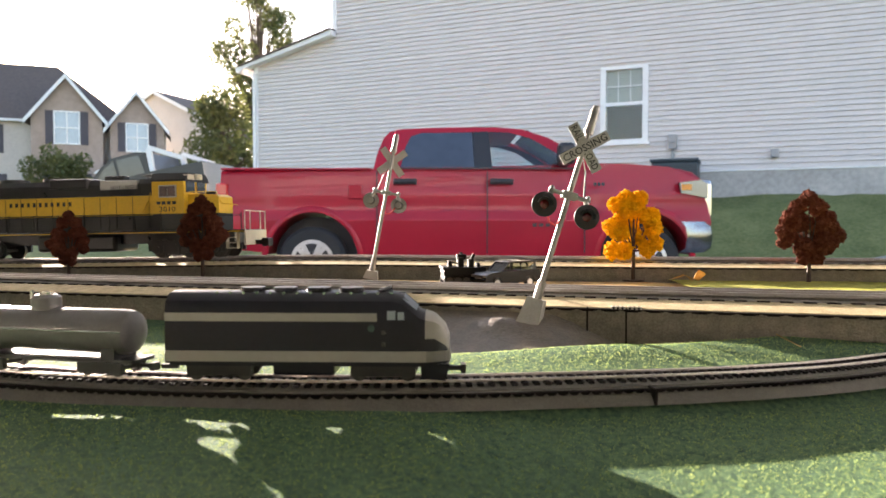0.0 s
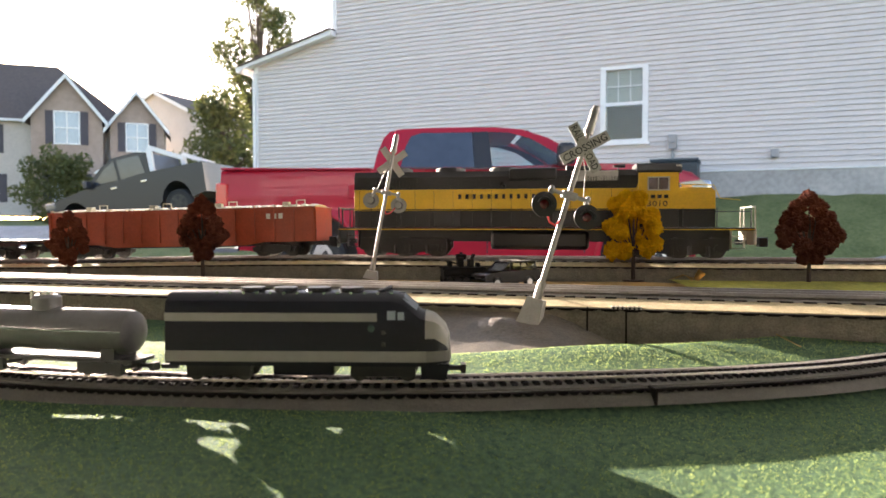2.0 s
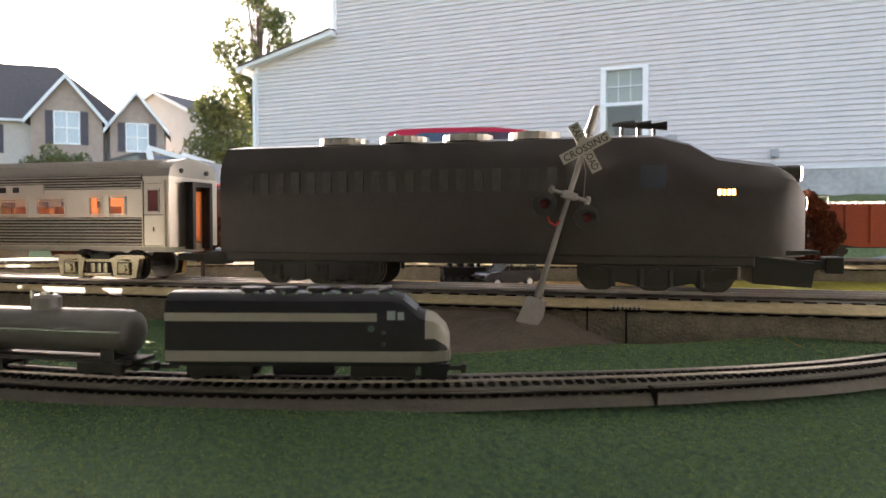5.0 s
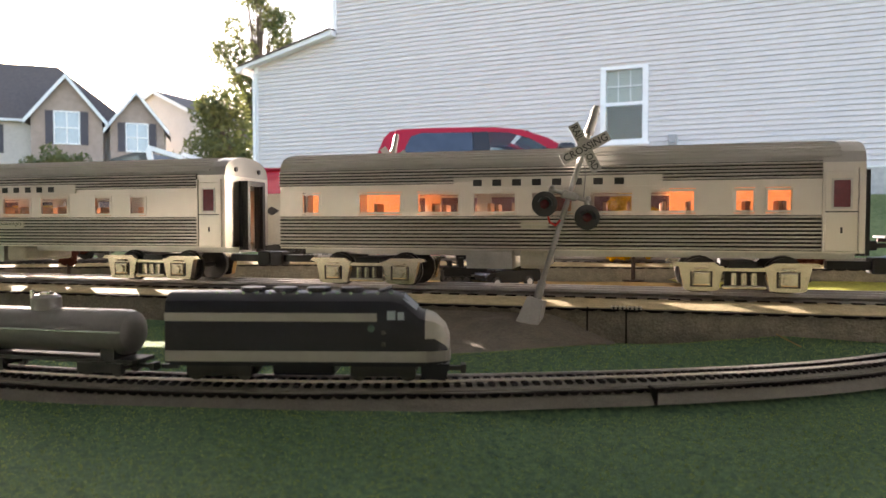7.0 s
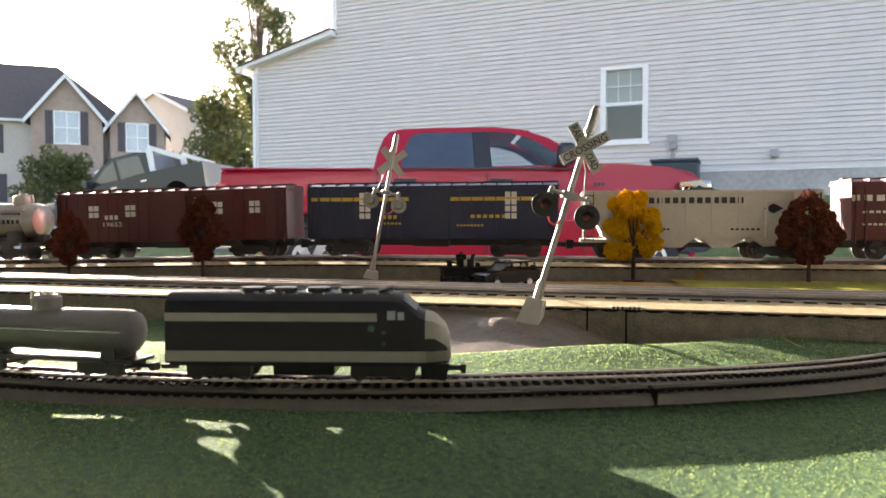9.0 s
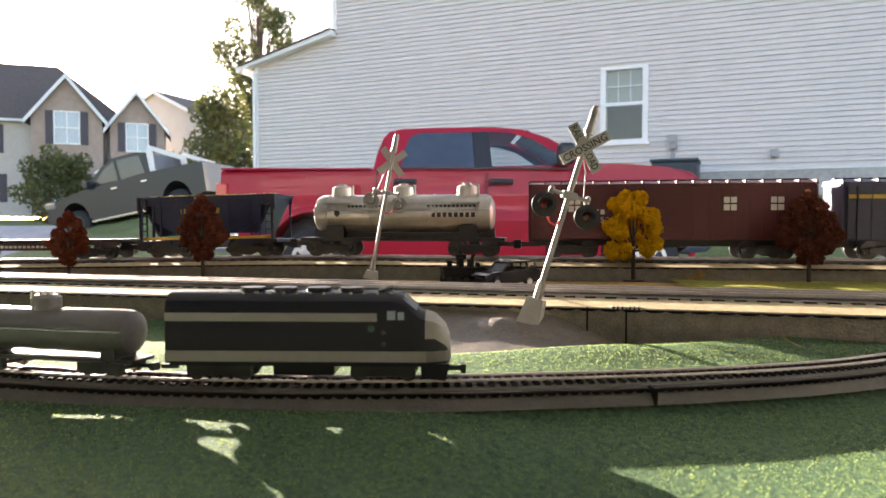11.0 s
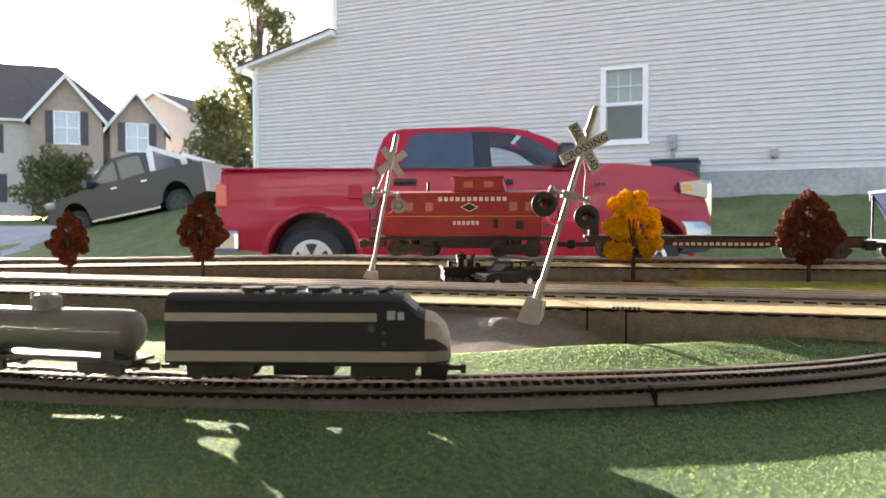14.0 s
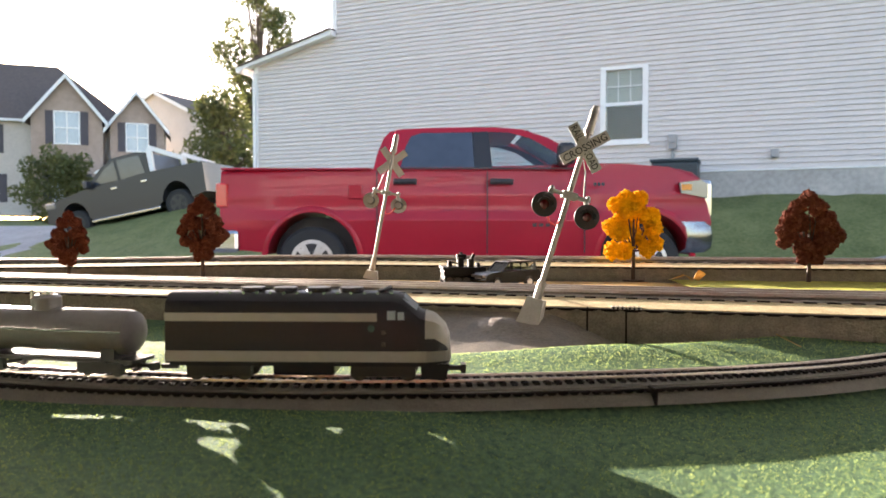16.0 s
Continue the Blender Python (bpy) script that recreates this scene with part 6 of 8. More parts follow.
def coach(s0, s1, label, windows, glow, name_text, board, plate, door=True, tail=False):
    t = thing("passenger_car", pose(0, 0, 0), label, "passenger car", "cars of the passenger train")
    MOVERS.append((t, (s0 + s1) / 2, "mid"))
    L = s1 - s0
    h = L / 2
    hw = CAR_HW
    zb, zw0, zw1, ze, zt = 0.0246, 0.0472, 0.0622, 0.0757, 0.0900
    x0 = -h + (0.028 if tail else 0)

    def flutes(x_a, x_b, za, zb_, n, name="fluting"):
        for s in (-1, 1):
            # dark strip deepens the gaps so the flutes stand out as if shaded
            y_a, y_b = sorted((s * (hw - 0.0005), s * (hw + 0.0002)))
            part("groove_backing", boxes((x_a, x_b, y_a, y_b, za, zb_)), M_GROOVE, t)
            for i in range(n):
                bm = bmesh.new()
                z = za + (zb_ - za) * (i + 0.5) / n
                d = (zb_ - za) / n * 0.33
                prism_y = [(s * hw, z - d), (s * (hw + 0.0015), z - d * 0.4), (s * (hw + 0.0015), z + d * 0.4), (s * hw, z + d)]
                a = [bm.verts.new((x_a, y, zz)) for y, zz in prism_y]
                b = [bm.verts.new((x_b, y, zz)) for y, zz in prism_y]
                for k in range(4):
                    bm.faces.new((a[k], a[(k + 1) % 4], b[(k + 1) % 4], b[k]))
                part(name, bm, M_ALU, t)
    for s in (-1, 1):
        y0, y1 = (-hw, -hw + 0.0014) if s < 0 else (hw - 0.0014, hw)
        bm = bmesh.new()
        box(bm, x0, h, y0, y1, zb, zw0)
        box(bm, x0, h, y0, y1, zw1, ze)
        edge = x0
        for a, b in windows:
            if a < x0:
                continue
            box(bm, edge, a, y0, y1, zw0, zw1)
            edge = b
        box(bm, edge, h, y0, y1, zw0, zw1)
        part("side", bm, M_ALU, t)
        for a, b in windows:
            if a < x0:
                continue
            w = bmesh.new()
            q0, q1 = (y0 - 0.0005, y1) if s < 0 else (y0, y1 + 0.0005)
            e = 0.0009
            box(w, a - e, a + e, q0, q1, zw0 + 0.0005, zw1 - 0.0005), box(w, b - e, b + e, q0, q1, zw0 + 0.0005, zw1 - 0.0005)
            box(w, a + e, b - e, q0, q1, zw0 + 0.0004, zw0 + 0.0018), box(w, a + e, b - e, q0, q1, zw1 - 0.0018, zw1 - 0.0004)
            wo = part("window_frame", w, M_ALU, t)
            p = part("pane", boxes((a + e, b - e, (y0 + y1) / 2 - 0.0002, (y0 + y1) / 2 + 0.0002, zw0 + 0.0018, zw1 - 0.0018)), M_TINT, wo)
            p.visible_shadow = False
    dx = h - 0.022 if door else h
    flutes(x0, dx, zb + 0.001, zw0 - 0.001, 9)
    flutes(x0, dx, zw1 + 0.0045, ze + 0.001, 5)
    bm = bmesh.new()
    ring = round_roof(ze, hw, zt)
    ends = [x0, h]
    loft(bm, [[(x, y, z) for y, z in ring] for x in ends])
    part("roof", bm, M_ROOFALU, t, smooth=True)
    for i in range(1, 9):
        f = i / 18
        yy, zz = -hw * math.cos(math.pi * f), ze + (zt - ze) * math.sin(math.pi * f) ** 0.75
        part("roof_rib", boxes((x0, h - 0.012, yy - 0.0004, yy + 0.0004, zz - 0.0008, zz + 0.0003)), M_ROOFALU, t)
    if tail:
        # rounded observation end, stacked from half ellipses
        def half_ring(z, k=1.0, n=14):
            return [(x0 - 0.028 * k * math.sin(math.pi * i / n), -hw * k * math.cos(math.pi * i / n), z) for i in range(n + 1)]
        for za, zb_, m_, nm in ((zb, zw0, M_ALU, "tail_skirt"), (zw0, zw1, M_TAILPANE, "tail_window"), (zw1, ze, M_ALU, "tail_band")):
            bm = bmesh.new()
            loft(bm, [half_ring(za), half_ring(zb_)], closed=False, caps=False)
            part(nm, bm, m_, t, smooth=True)
        bm = bmesh.new()
        n = 14
        for i in (1, 4, 7, 10, 13):
            a = math.pi * i / n
            cx, cy = x0 - 0.0284 * math.sin(a), -0.0304 * math.cos(a)
            box(bm, cx - 0.0016, cx + 0.0016, cy - 0.0016, cy + 0.0016, zw0, zw1)
        part("tail_post", bm, M_ALU, t)
        bm = bmesh.new()
        rows = [half_ring(ze), half_ring(ze + 0.007, 0.93), half_ring(ze + 0.0125, 0.75), half_ring(zt - 0.001, 0.45), half_ring(zt, 0.02)]
        loft(bm, rows, closed=False, caps=False)
        part("tail_roof", bm, M_ROOFALU, t, smooth=True)
        for z in [zb + 0.002 + i * 0.0025 for i in range(8)] + [zw1 + 0.0035 + i * 0.0025 for i in range(4)]:
            bm = bmesh.new()
            loft(bm, [[(p[0] * 1.0 - 0.0006 * math.sin(math.pi * k / 14), p[1] * 1.02, p[2]) for k, p in enumerate(half_ring(z))], [(p[0] - 0.0006 * math.sin(math.pi * k / 14), p[1] * 1.02, p[2]) for k, p in enumerate(half_ring(z + 0.0012))]], closed=False, caps=False)
            part("tail_fluting", bm, M_ALU, t)
        for y in (-0.018, 0.018):
            part("tail_light", cyls(((x0 - 0.012, y, ze + 0.003), (x0 - 0.024, y, ze + 0.003), 0.002), seg=10), M_TAIL, t)
    for s in ((1,) if tail else (-1, 1)):
        e = s * h
        e2 = s * (h - 0.0015)
        bm = bmesh.new()
        for ya, yb in ((-hw + 0.0015, -0.0095), (0.0095, hw - 0.0015)):
            box(bm, min(e, e2), max(e, e2), ya, yb, zb, ze)
        box(bm, min(e, e2), max(e, e2), -0.0095, 0.0095, 0.066, ze)
        part("end_wall", bm, M_ALU, t)
        # folded rubber gangway round the end door
        for k in range(3):
            g = bmesh.new()
            xa = e + s * (0.0004 + k * 0.0026)
            xb = e + s * (0.0024 + k * 0.0026)
            q = 0.0125 - 0.0006 * (k % 2)
            lo, hi = min(xa, xb), max(xa, xb)
            box(g, lo, hi, -q, -q + 0.0035, zb - 0.002, 0.0725), box(g, lo, hi, q - 0.0035, q, zb - 0.002, 0.0725)
            box(g, lo, hi, -q + 0.0035, q - 0.0035, 0.069, 0.0725)
            part("gangway_fold", g, M_BLACK, t)
        for y in (-0.016, 0.016):
            part("marker_lamp", cyls(((e - s * 0.002, y, 0.0805), (e + s * 0.001, y, 0.0805), 0.0018), seg=10), M_BLACK, t)
    part("floor", boxes((x0, h - 0.001, -hw + 0.002, hw - 0.002, zb, zb + 0.003)), M_INNER, t)
    part("underframe", boxes((-h + 0.01, h, -0.012, 0.012, 0.0205, zb), (-0.050, -0.020, -0.022, 0.022, 0.0125, zb - 0.0005)), M_SILVER, t)
    part("battery_box", bm_of(rbox, -0.015, 0.002, -0.024, 0.024, 0.013, zb, 0.002), M_CREAM, t)
    for i, (a, b) in enumerate(windows):
        if a < x0:
            continue
        kind = glow[i] if i < len(glow) else 0
        if kind == 1:
            part("compartment", boxes((a - 0.004, b + 0.004, -0.004, -0.002, zb + 0.004, 0.068)), M_GLOW, t, "orange lit compartment wall")
        elif kind == 2:
            part("compartment", boxes(((a + b) / 2, b + 0.004, -0.004, -0.002, zb + 0.004, 0.068)), M_GLOW, t, "orange lit compartment wall")
        for sx in (a + 0.006, b - 0.006):
            part("seat", boxes((sx - 0.004, sx + 0.004, -0.022, -0.008, zb + 0.003, zb + 0.022), (sx - 0.004, sx + 0.004, 0.008, 0.022, zb + 0.003, zb + 0.022), (sx + 0.002, sx + 0.004, -0.022, -0.008, zb + 0.022, zb + 0.030), (sx + 0.002, sx + 0.004, 0.008, 0.022, zb + 0.022, zb + 0.030)), M_SEAT, t)
    a, b = board
    part("letter_board", boxes((a, b, -hw - 0.0013, -hw, 0.0640, 0.0706)), M_ALU, t)
    bars(t, a + (b - a) * 0.1, b - (b - a) * 0.12, -hw - 0.0015, 0.0650, 0.0690, 8, M_INK, "lettering", 0.55)
    a, b = plate
    part("name_plate", boxes((a, b, -hw - 0.0013, -hw, 0.0385, 0.0435)), M_CREAM, t)
    if name_text:
        lettering(name_text, (b - a) * 0.84, 0.0032, on_side((a + b) / 2, -hw - 0.0014, 0.041), M_INK, t, "name")
    if door:
        d = part("door", bm_of(rbox, h - 0.0205, h - 0.004, -hw - 0.0010, -hw + 0.001, zb + 0.001, 0.0705, 0.0004), M_ALU, t)
        part("door_window_frame", boxes((h - 0.0175, h - 0.0165, -hw - 0.0017, -hw - 0.0009, 0.0495, 0.0665), (h - 0.008, h - 0.007, -hw - 0.0017, -hw - 0.0009, 0.0495, 0.0665), (h - 0.0165, h - 0.008, -hw - 0.0017, -hw - 0.0009, 0.0655, 0.0665), (h - 0.0165, h - 0.008, -hw - 0.0017, -hw - 0.0009, 0.0495, 0.0505)), M_SILVER, d)
        part("door_pane", boxes((h - 0.0165, h - 0.008, -hw - 0.0014, -hw - 0.0009, 0.0505, 0.0655)), M_DOORPANE, d)
        lettering("1", 0.0011, 0.0034, on_side(h - 0.0123, -hw - 0.0012, 0.0375), M_INK, d, "digit")
        part("door_jamb", boxes((h - 0.0219, h - 0.0208, -hw - 0.0016, -hw, zb + 0.0005, 0.0725), (h - 0.0037, h - 0.0026, -hw - 0.0016, -hw, zb + 0.0005, 0.0725)), M_ALU, d)
        part("door_seam", boxes((h - 0.0205, h - 0.004, -hw - 0.0013, -hw - 0.0009, 0.0475, 0.0482)), M_INK, d)
    for x in (-h + 0.062, h - 0.062):
        coach_bogie(t, x)
    couplers(t, L, z=0.0165, reach=0.02)
    return t


WIN = [(-0.1624, -0.1491), (-0.1215, -0.0916), (-0.0813, -0.0526), (-0.0442, -0.0164), (-0.0075, 0.0185), (0.0280, 0.0545), (0.0633, 0.0894), (0.1105, 0.1217), (0.1274, 0.1419)]
TAIL_WIN = [(-0.1480, -0.1354), (-0.1266, -0.0980), (-0.0830, -0.0566), (-0.0468, -0.0207), (-0.0116, 0.0144), (0.0234, 0.0486), (0.0719, 0.0862), (0.1021, 0.1156)]


def nose_diesel(s0, s1):
    t = thing("streamlined_locomotive", pose(0, 0, 0), "dark streamlined diesel locomotive with lit headlights", "locomotive", "cars of the passenger train")
    MOVERS.append((t, (s0 + s1) / 2, "mid"))
    L = s1 - s0
    h = L / 2
    # Near-black body colour carries the shade of metal lit from behind.
    drk = mat("backlit_loco_paint", (0.03, 0.024, 0.022), 0.35, var=0.2, scale=50)
    hw = 0.031

    def section(x, k_w, top, z0=0.022):
        side = top - 0.02 * k_w
        return [(x, -hw * k_w, z0), (x, -hw * k_w, side * 0.55 + z0 * 0.45), (x, -hw * k_w, side - 0.004), (x, -hw * k_w * 0.92, side + 0.006), (x, -hw * k_w * 0.7, top - 0.004), (x, 0, top),
                (x, hw * k_w * 0.7, top - 0.004), (x, hw * k_w * 0.92, side + 0.006), (x, hw * k_w, side - 0.004), (x, hw * k_w, side * 0.55 + z0 * 0.45), (x, hw * k_w, z0)]
    bm = bmesh.new()
    loft(bm, [section(-h, 1, 0.098), section(h - 0.105, 1, 0.098), section(h - 0.085, 1, 0.0975), section(h - 0.066, 1, 0.092), section(h - 0.05, 0.985, 0.083), section(h - 0.034, 0.93, 0.0805), section(h - 0.016, 0.78, 0.078), section(h - 0.006, 0.6, 0.072), section(h, 0.4, 0.06)])
    part("body", bm, drk, t, smooth=True)
    part("skirt", bm_of(rbox, -h + 0.004, h - 0.03, -hw + 0.001, hw - 0.001, 0.016, 0.0225, 0.001), drk, t)
    lit = mat("lit_headlight", (1.0, 0.82, 0.55), 0.3, emit=1.5)
    part("headlight", cyls(((h - 0.016, 0, 0.0715), (h - 0.001, 0, 0.0715), 0.0052), seg=20), drk, t)
    part("headlight_lens", cyls(((h - 0.002, 0, 0.0715), (h + 0.0004, 0, 0.0715), 0.0042), seg=20), lit, t, "glowing warm headlight")
    part("lower_headlight", cyls(((h - 0.004, 0, 0.0535), (h + 0.0024, 0, 0.0535), 0.005), seg=20), drk, t)
    part("headlight_lens", cyls(((h + 0.001, 0, 0.0535), (h + 0.0032, 0, 0.0535), 0.004), seg=20), lit, t, "glowing warm headlight")
    nb = part("number_board", bm_of(rbox, h - 0.052, h - 0.040, -hw + 0.0005, -hw + 0.006, 0.0565, 0.0625, 0.0006), M_BLACK, t)
    amber = mat("lit_number_board", (1.0, 0.5, 0.1), 0.4, emit=2.0)
    bm = bmesh.new()
    for i in range(4):
        box(bm, h - 0.0505 + i * 0.0026, h - 0.0488 + i * 0.0026, -hw + 0.0000, -hw + 0.001, 0.0578, 0.0612)
    part("digits", bm, amber, nb)
    for s in (-1, 1):
        part("cab_window", boxes((h - 0.094, h - 0.079, s * hw - 0.0006, s * hw + 0.0006, 0.062, 0.076)), M_CARGLASS, t)
        bm = bmesh.new()
        v = [bm.verts.new(p) for p in ((h - 0.0655, s * 0.003, 0.0925), (h - 0.052, s * 0.003, 0.0845), (h - 0.0535, s * 0.021, 0.0825), (h - 0.066, s * 0.021, 0.0895))]
        bm.faces.new(v)
        bmesh.ops.solidify(bm, geom=bm.faces[:], thickness=0.001)
        part("windshield", bm, M_CARGLASS, t)
    bm = bmesh.new()
    for i in range(3):
        x = h - 0.105 + i * 0.010
        cyl(bm, (x, -0.006 + i * 0.006, 0.0965), (x, -0.006 + i * 0.006, 0.1035), 0.0012, seg=8)
        cyl(bm, (x - 0.006, -0.006 + i * 0.006, 0.104), (x + 0.008, -0.006 + i * 0.006, 0.104), 0.0012, 0.003, seg=10)
    part("horn", bm, M_WHEEL, t)
    for i in range(4):
        x = -h + 0.08 + i * 0.045
        part("roof_fan", cyls(((x, 0, 0.096), (x, 0, 0.1005), 0.017), seg=22), M_ROOFALU, t)
    bm = bmesh.new()
    for i in range(20):
        x = -h + 0.02 + i * 0.0115
        box(bm, x, x + 0.006, -hw - 0.0006, -hw + 0.001, 0.062, 0.076)
    part("side_grille", bm, M_WHEEL, t)
    bm = bmesh.new()
    prism(bm, [(h - 0.028, 0.022), (h + 0.006, 0.0235), (h + 0.006, 0.0255), (h - 0.028, 0.0255)], -0.022, 0.022)
    prism(bm, [(h - 0.03, 0.006), (h + 0.002, 0.004), (h + 0.004, 0.018), (h - 0.03, 0.022)], -0.021, 0.021)
    part("pilot", bm, M_BLACK, t)
    for x in (-h + 0.07, h - 0.085):
        bogie(t, x, wb=0.034, r=0.0115, axles=3, w=0.0265)
    couplers(t, L, z=0.0165, reach=0.022)


coach(-0.066, 0.2945, "silver fluted observation car with a rounded end and lit windows", TAIL_WIN, (0, 2, 0, 0, 0, 0, 0, 1), "NAVAJO", (-0.0530, 0.0560), (-0.0145, 0.0085), True, True)
coach(0.337, 0.694, "silver fluted passenger car with orange lit windows", WIN, (1, 1, 0, 0, 0, 0, 2, 1, 1), "", (-0.0564, 0.0707), (-0.0135, 0.0035))
coach(0.7406, 1.098, "silver fluted passenger car with orange lit windows", WIN, (1, 1, 0, 0, 0, 0, 2, 1, 1), "ISLETA", (-0.0564, 0.0707), (-0.0135, 0.0085))
nose_diesel(1.140, 1.516)


# ---- small standing train on the near track ----
def on_front(s, extra=0.0):
    x, y, nx, ny = FRONT(s)
    return pose(x, y, rail_front(x) + extra, 0, 0, math.degrees(math.atan2(ny, nx)) - 90)


def small_bogie(parent, x, wb=0.0135, r=0.0027, w=0.0075):
    fr = boxes((x - wb / 2 - 0.003, x + wb / 2 + 0.003, -w, -w + 0.0011, r * 0.6, r * 2.0), (x - wb / 2 - 0.003, x + wb / 2 + 0.003, w - 0.0011, w, r * 0.6, r * 2.0), (x - 0.003, x + 0.003, -w, w, r * 1.1, r * 2.2))
    b = part("bogie", fr, M_BLACK, parent)
    for k in (-0.5, 0.5):
        c = x + k * wb
        part("wheelset", cyls(((c, -0.0045, r), (c, -0.0058, r), r), ((c, 0.0045, r), (c, 0.0058, r), r), ((c, -0.005, r), (c, 0.005, r), 0.0008), seg=14), M_WHEEL, b)


def small_loco():
    t = thing("small_locomotive", on_front(-0.0148), "small black streamlined diesel locomotive with pale stripes", "locomotive")
    L, hw = 0.104, 0.0098
    h = L / 2
    blk = mat("small_black_paint", (0.008, 0.009, 0.016), 0.34, var=0.15, scale=80, spec=0.3)

    def section(x, kw, top, z0=0.0065):
        s = top - 0.006 * kw
        return [(x, -hw * kw, z0), (x, -hw * kw, s), (x, -hw * kw * 0.9, s + 0.003), (x, -hw * kw * 0.6, top - 0.0008), (x, 0, top), (x, hw * kw * 0.6, top - 0.0008), (x, hw * kw * 0.9, s + 0.003), (x, hw * kw, s), (x, hw * kw, z0)]
    bm = bmesh.new()
    loft(bm, [section(-h, 1, 0.0305), section(h - 0.021, 1, 0.0305), section(h - 0.0165, 1, 0.0295), section(h - 0.0105, 0.97, 0.0245), section(h - 0.005, 0.88, 0.0225), section(h - 0.001, 0.68, 0.019), section(h, 0.5, 0.015)])
    part("body", bm, blk, t, smooth=True)
    pale = mat("pale_stripe", (0.27, 0.26, 0.225), 0.4, var=0.06)
    part("stripe", boxes((-h, h - 0.026, -hw - 0.0002, -hw + 0.001, 0.0208, 0.0236)), pale, t)
    part("stripe", boxes((-h, h - 0.008, -hw - 0.0002, -hw + 0.001, 0.0072, 0.0108)), pale, t)
    bm = bmesh.new()
    loft(bm, [section(h - 0.0085, 0.97, 0.0240, 0.0150), section(h - 0.005, 0.9, 0.0229, 0.0150), section(h - 0.001, 0.70, 0.0193, 0.0125), section(h + 0.0003, 0.52, 0.0153, 0.0105)])
    part("nose_cap", bm, pale, t, smooth=True)
    # cab panes use the same painted sky reflection
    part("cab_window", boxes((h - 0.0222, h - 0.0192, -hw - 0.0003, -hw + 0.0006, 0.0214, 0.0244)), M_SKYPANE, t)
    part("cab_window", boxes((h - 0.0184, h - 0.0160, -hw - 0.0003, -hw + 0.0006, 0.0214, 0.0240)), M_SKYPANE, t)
    bm = bmesh.new()
    loft(bm, [[(x, y, z) for z, q in ((0.0072, 0), (0.0108, 0))] for x, y in ((h - 0.008, -hw - 0.0002), (h - 0.005, -hw * 0.9), (h - 0.001, -hw * 0.70), (h + 0.0004, -hw * 0.5), (h + 0.0008, 0), (h + 0.0004, hw * 0.5), (h - 0.001, hw * 0.7))], closed=False, caps=False)
    bmesh.ops.solidify(bm, geom=bm.faces[:], thickness=0.0006)
    part("nose_stripe", bm, pale, t)
    part("porthole", cyls(((h - 0.028, -hw - 0.0003, 0.0185), (h - 0.028, -hw + 0.001, 0.0185), 0.0013), seg=12), M_CARGLASS, t)
    for z in (0.0125, 0.0165):
        part("step_plate", boxes((h - 0.0243, h - 0.0228, -hw - 0.0004, -hw + 0.001, z, z + 0.0013)), M_WHEEL, t)
    for s in (-1, 1):
        bm = bmesh.new()
        v = [bm.verts.new(p) for p in ((h - 0.0163, s * 0.001, 0.0297), (h - 0.0112, s * 0.001, 0.0256), (h - 0.0117, s * 0.0075, 0.0244), (h - 0.0165, s * 0.0075, 0.0281))]
        bm.faces.new(v)
        bmesh.ops.solidify(bm, geom=bm.faces[:], thickness=0.0004)
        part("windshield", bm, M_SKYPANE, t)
    chrome = M_CHROME
    for i in range(4):
        x = -h + 0.03 + i * 0.0125
        part("roof_fan", cyls(((x, 0, 0.0300), (x, 0, 0.0316), 0.0045), seg=18), blk, t)
    bm = bmesh.new()
    for i in range(14):
        x = -h + 0.018 + i * 0.005
        cyl(bm, (x, -0.0056, 0.0292), (x, -0.0056, 0.0304), 0.0006, seg=6)
    part("roof_fitting", bm, chrome, t)
    part("horn", cyls(((h - 0.026, -0.003, 0.0305), (h - 0.021, -0.003, 0.0315), 0.0006, 0.0011), seg=8), chrome, t)
    part("fuel_tank", bm_of(rbox, -0.013, 0.010, -0.0075, 0.0075, 0.002, 0.0065, 0.001), blk, t)
    part("skirt", boxes((-h + 0.001, h - 0.004, -0.0085, 0.0085, 0.0055, 0.0068)), blk, t)
    bm = bmesh.new()
    prism(bm, [(h - 0.010, 0.0015), (h - 0.001, 0.0008), (h + 0.0005, 0.0065), (h - 0.010, 0.0065)], -0.0085, 0.0085)
    part("pilot", bm, blk, t)
    part("coupler", boxes((h - 0.001, h + 0.0065, -0.0008, 0.0008, 0.003, 0.0045), (h + 0.0045, h + 0.0065, -0.0022, 0.0022, 0.0022, 0.0052)), M_BLACK, t)
    part("coupler", boxes((-h - 0.0055, -h + 0.001, -0.0008, 0.0008, 0.003, 0.0045)), M_BLACK, t)
    small_bogie(t, -h + 0.019, 0.018, 0.0031)
    small_bogie(t, h - 0.024, 0.018, 0.0031)
    for o in t.children_recursive:
        o.data.transform(Matrix.Diagonal((1.0, 1.0, 1.09, 1)))


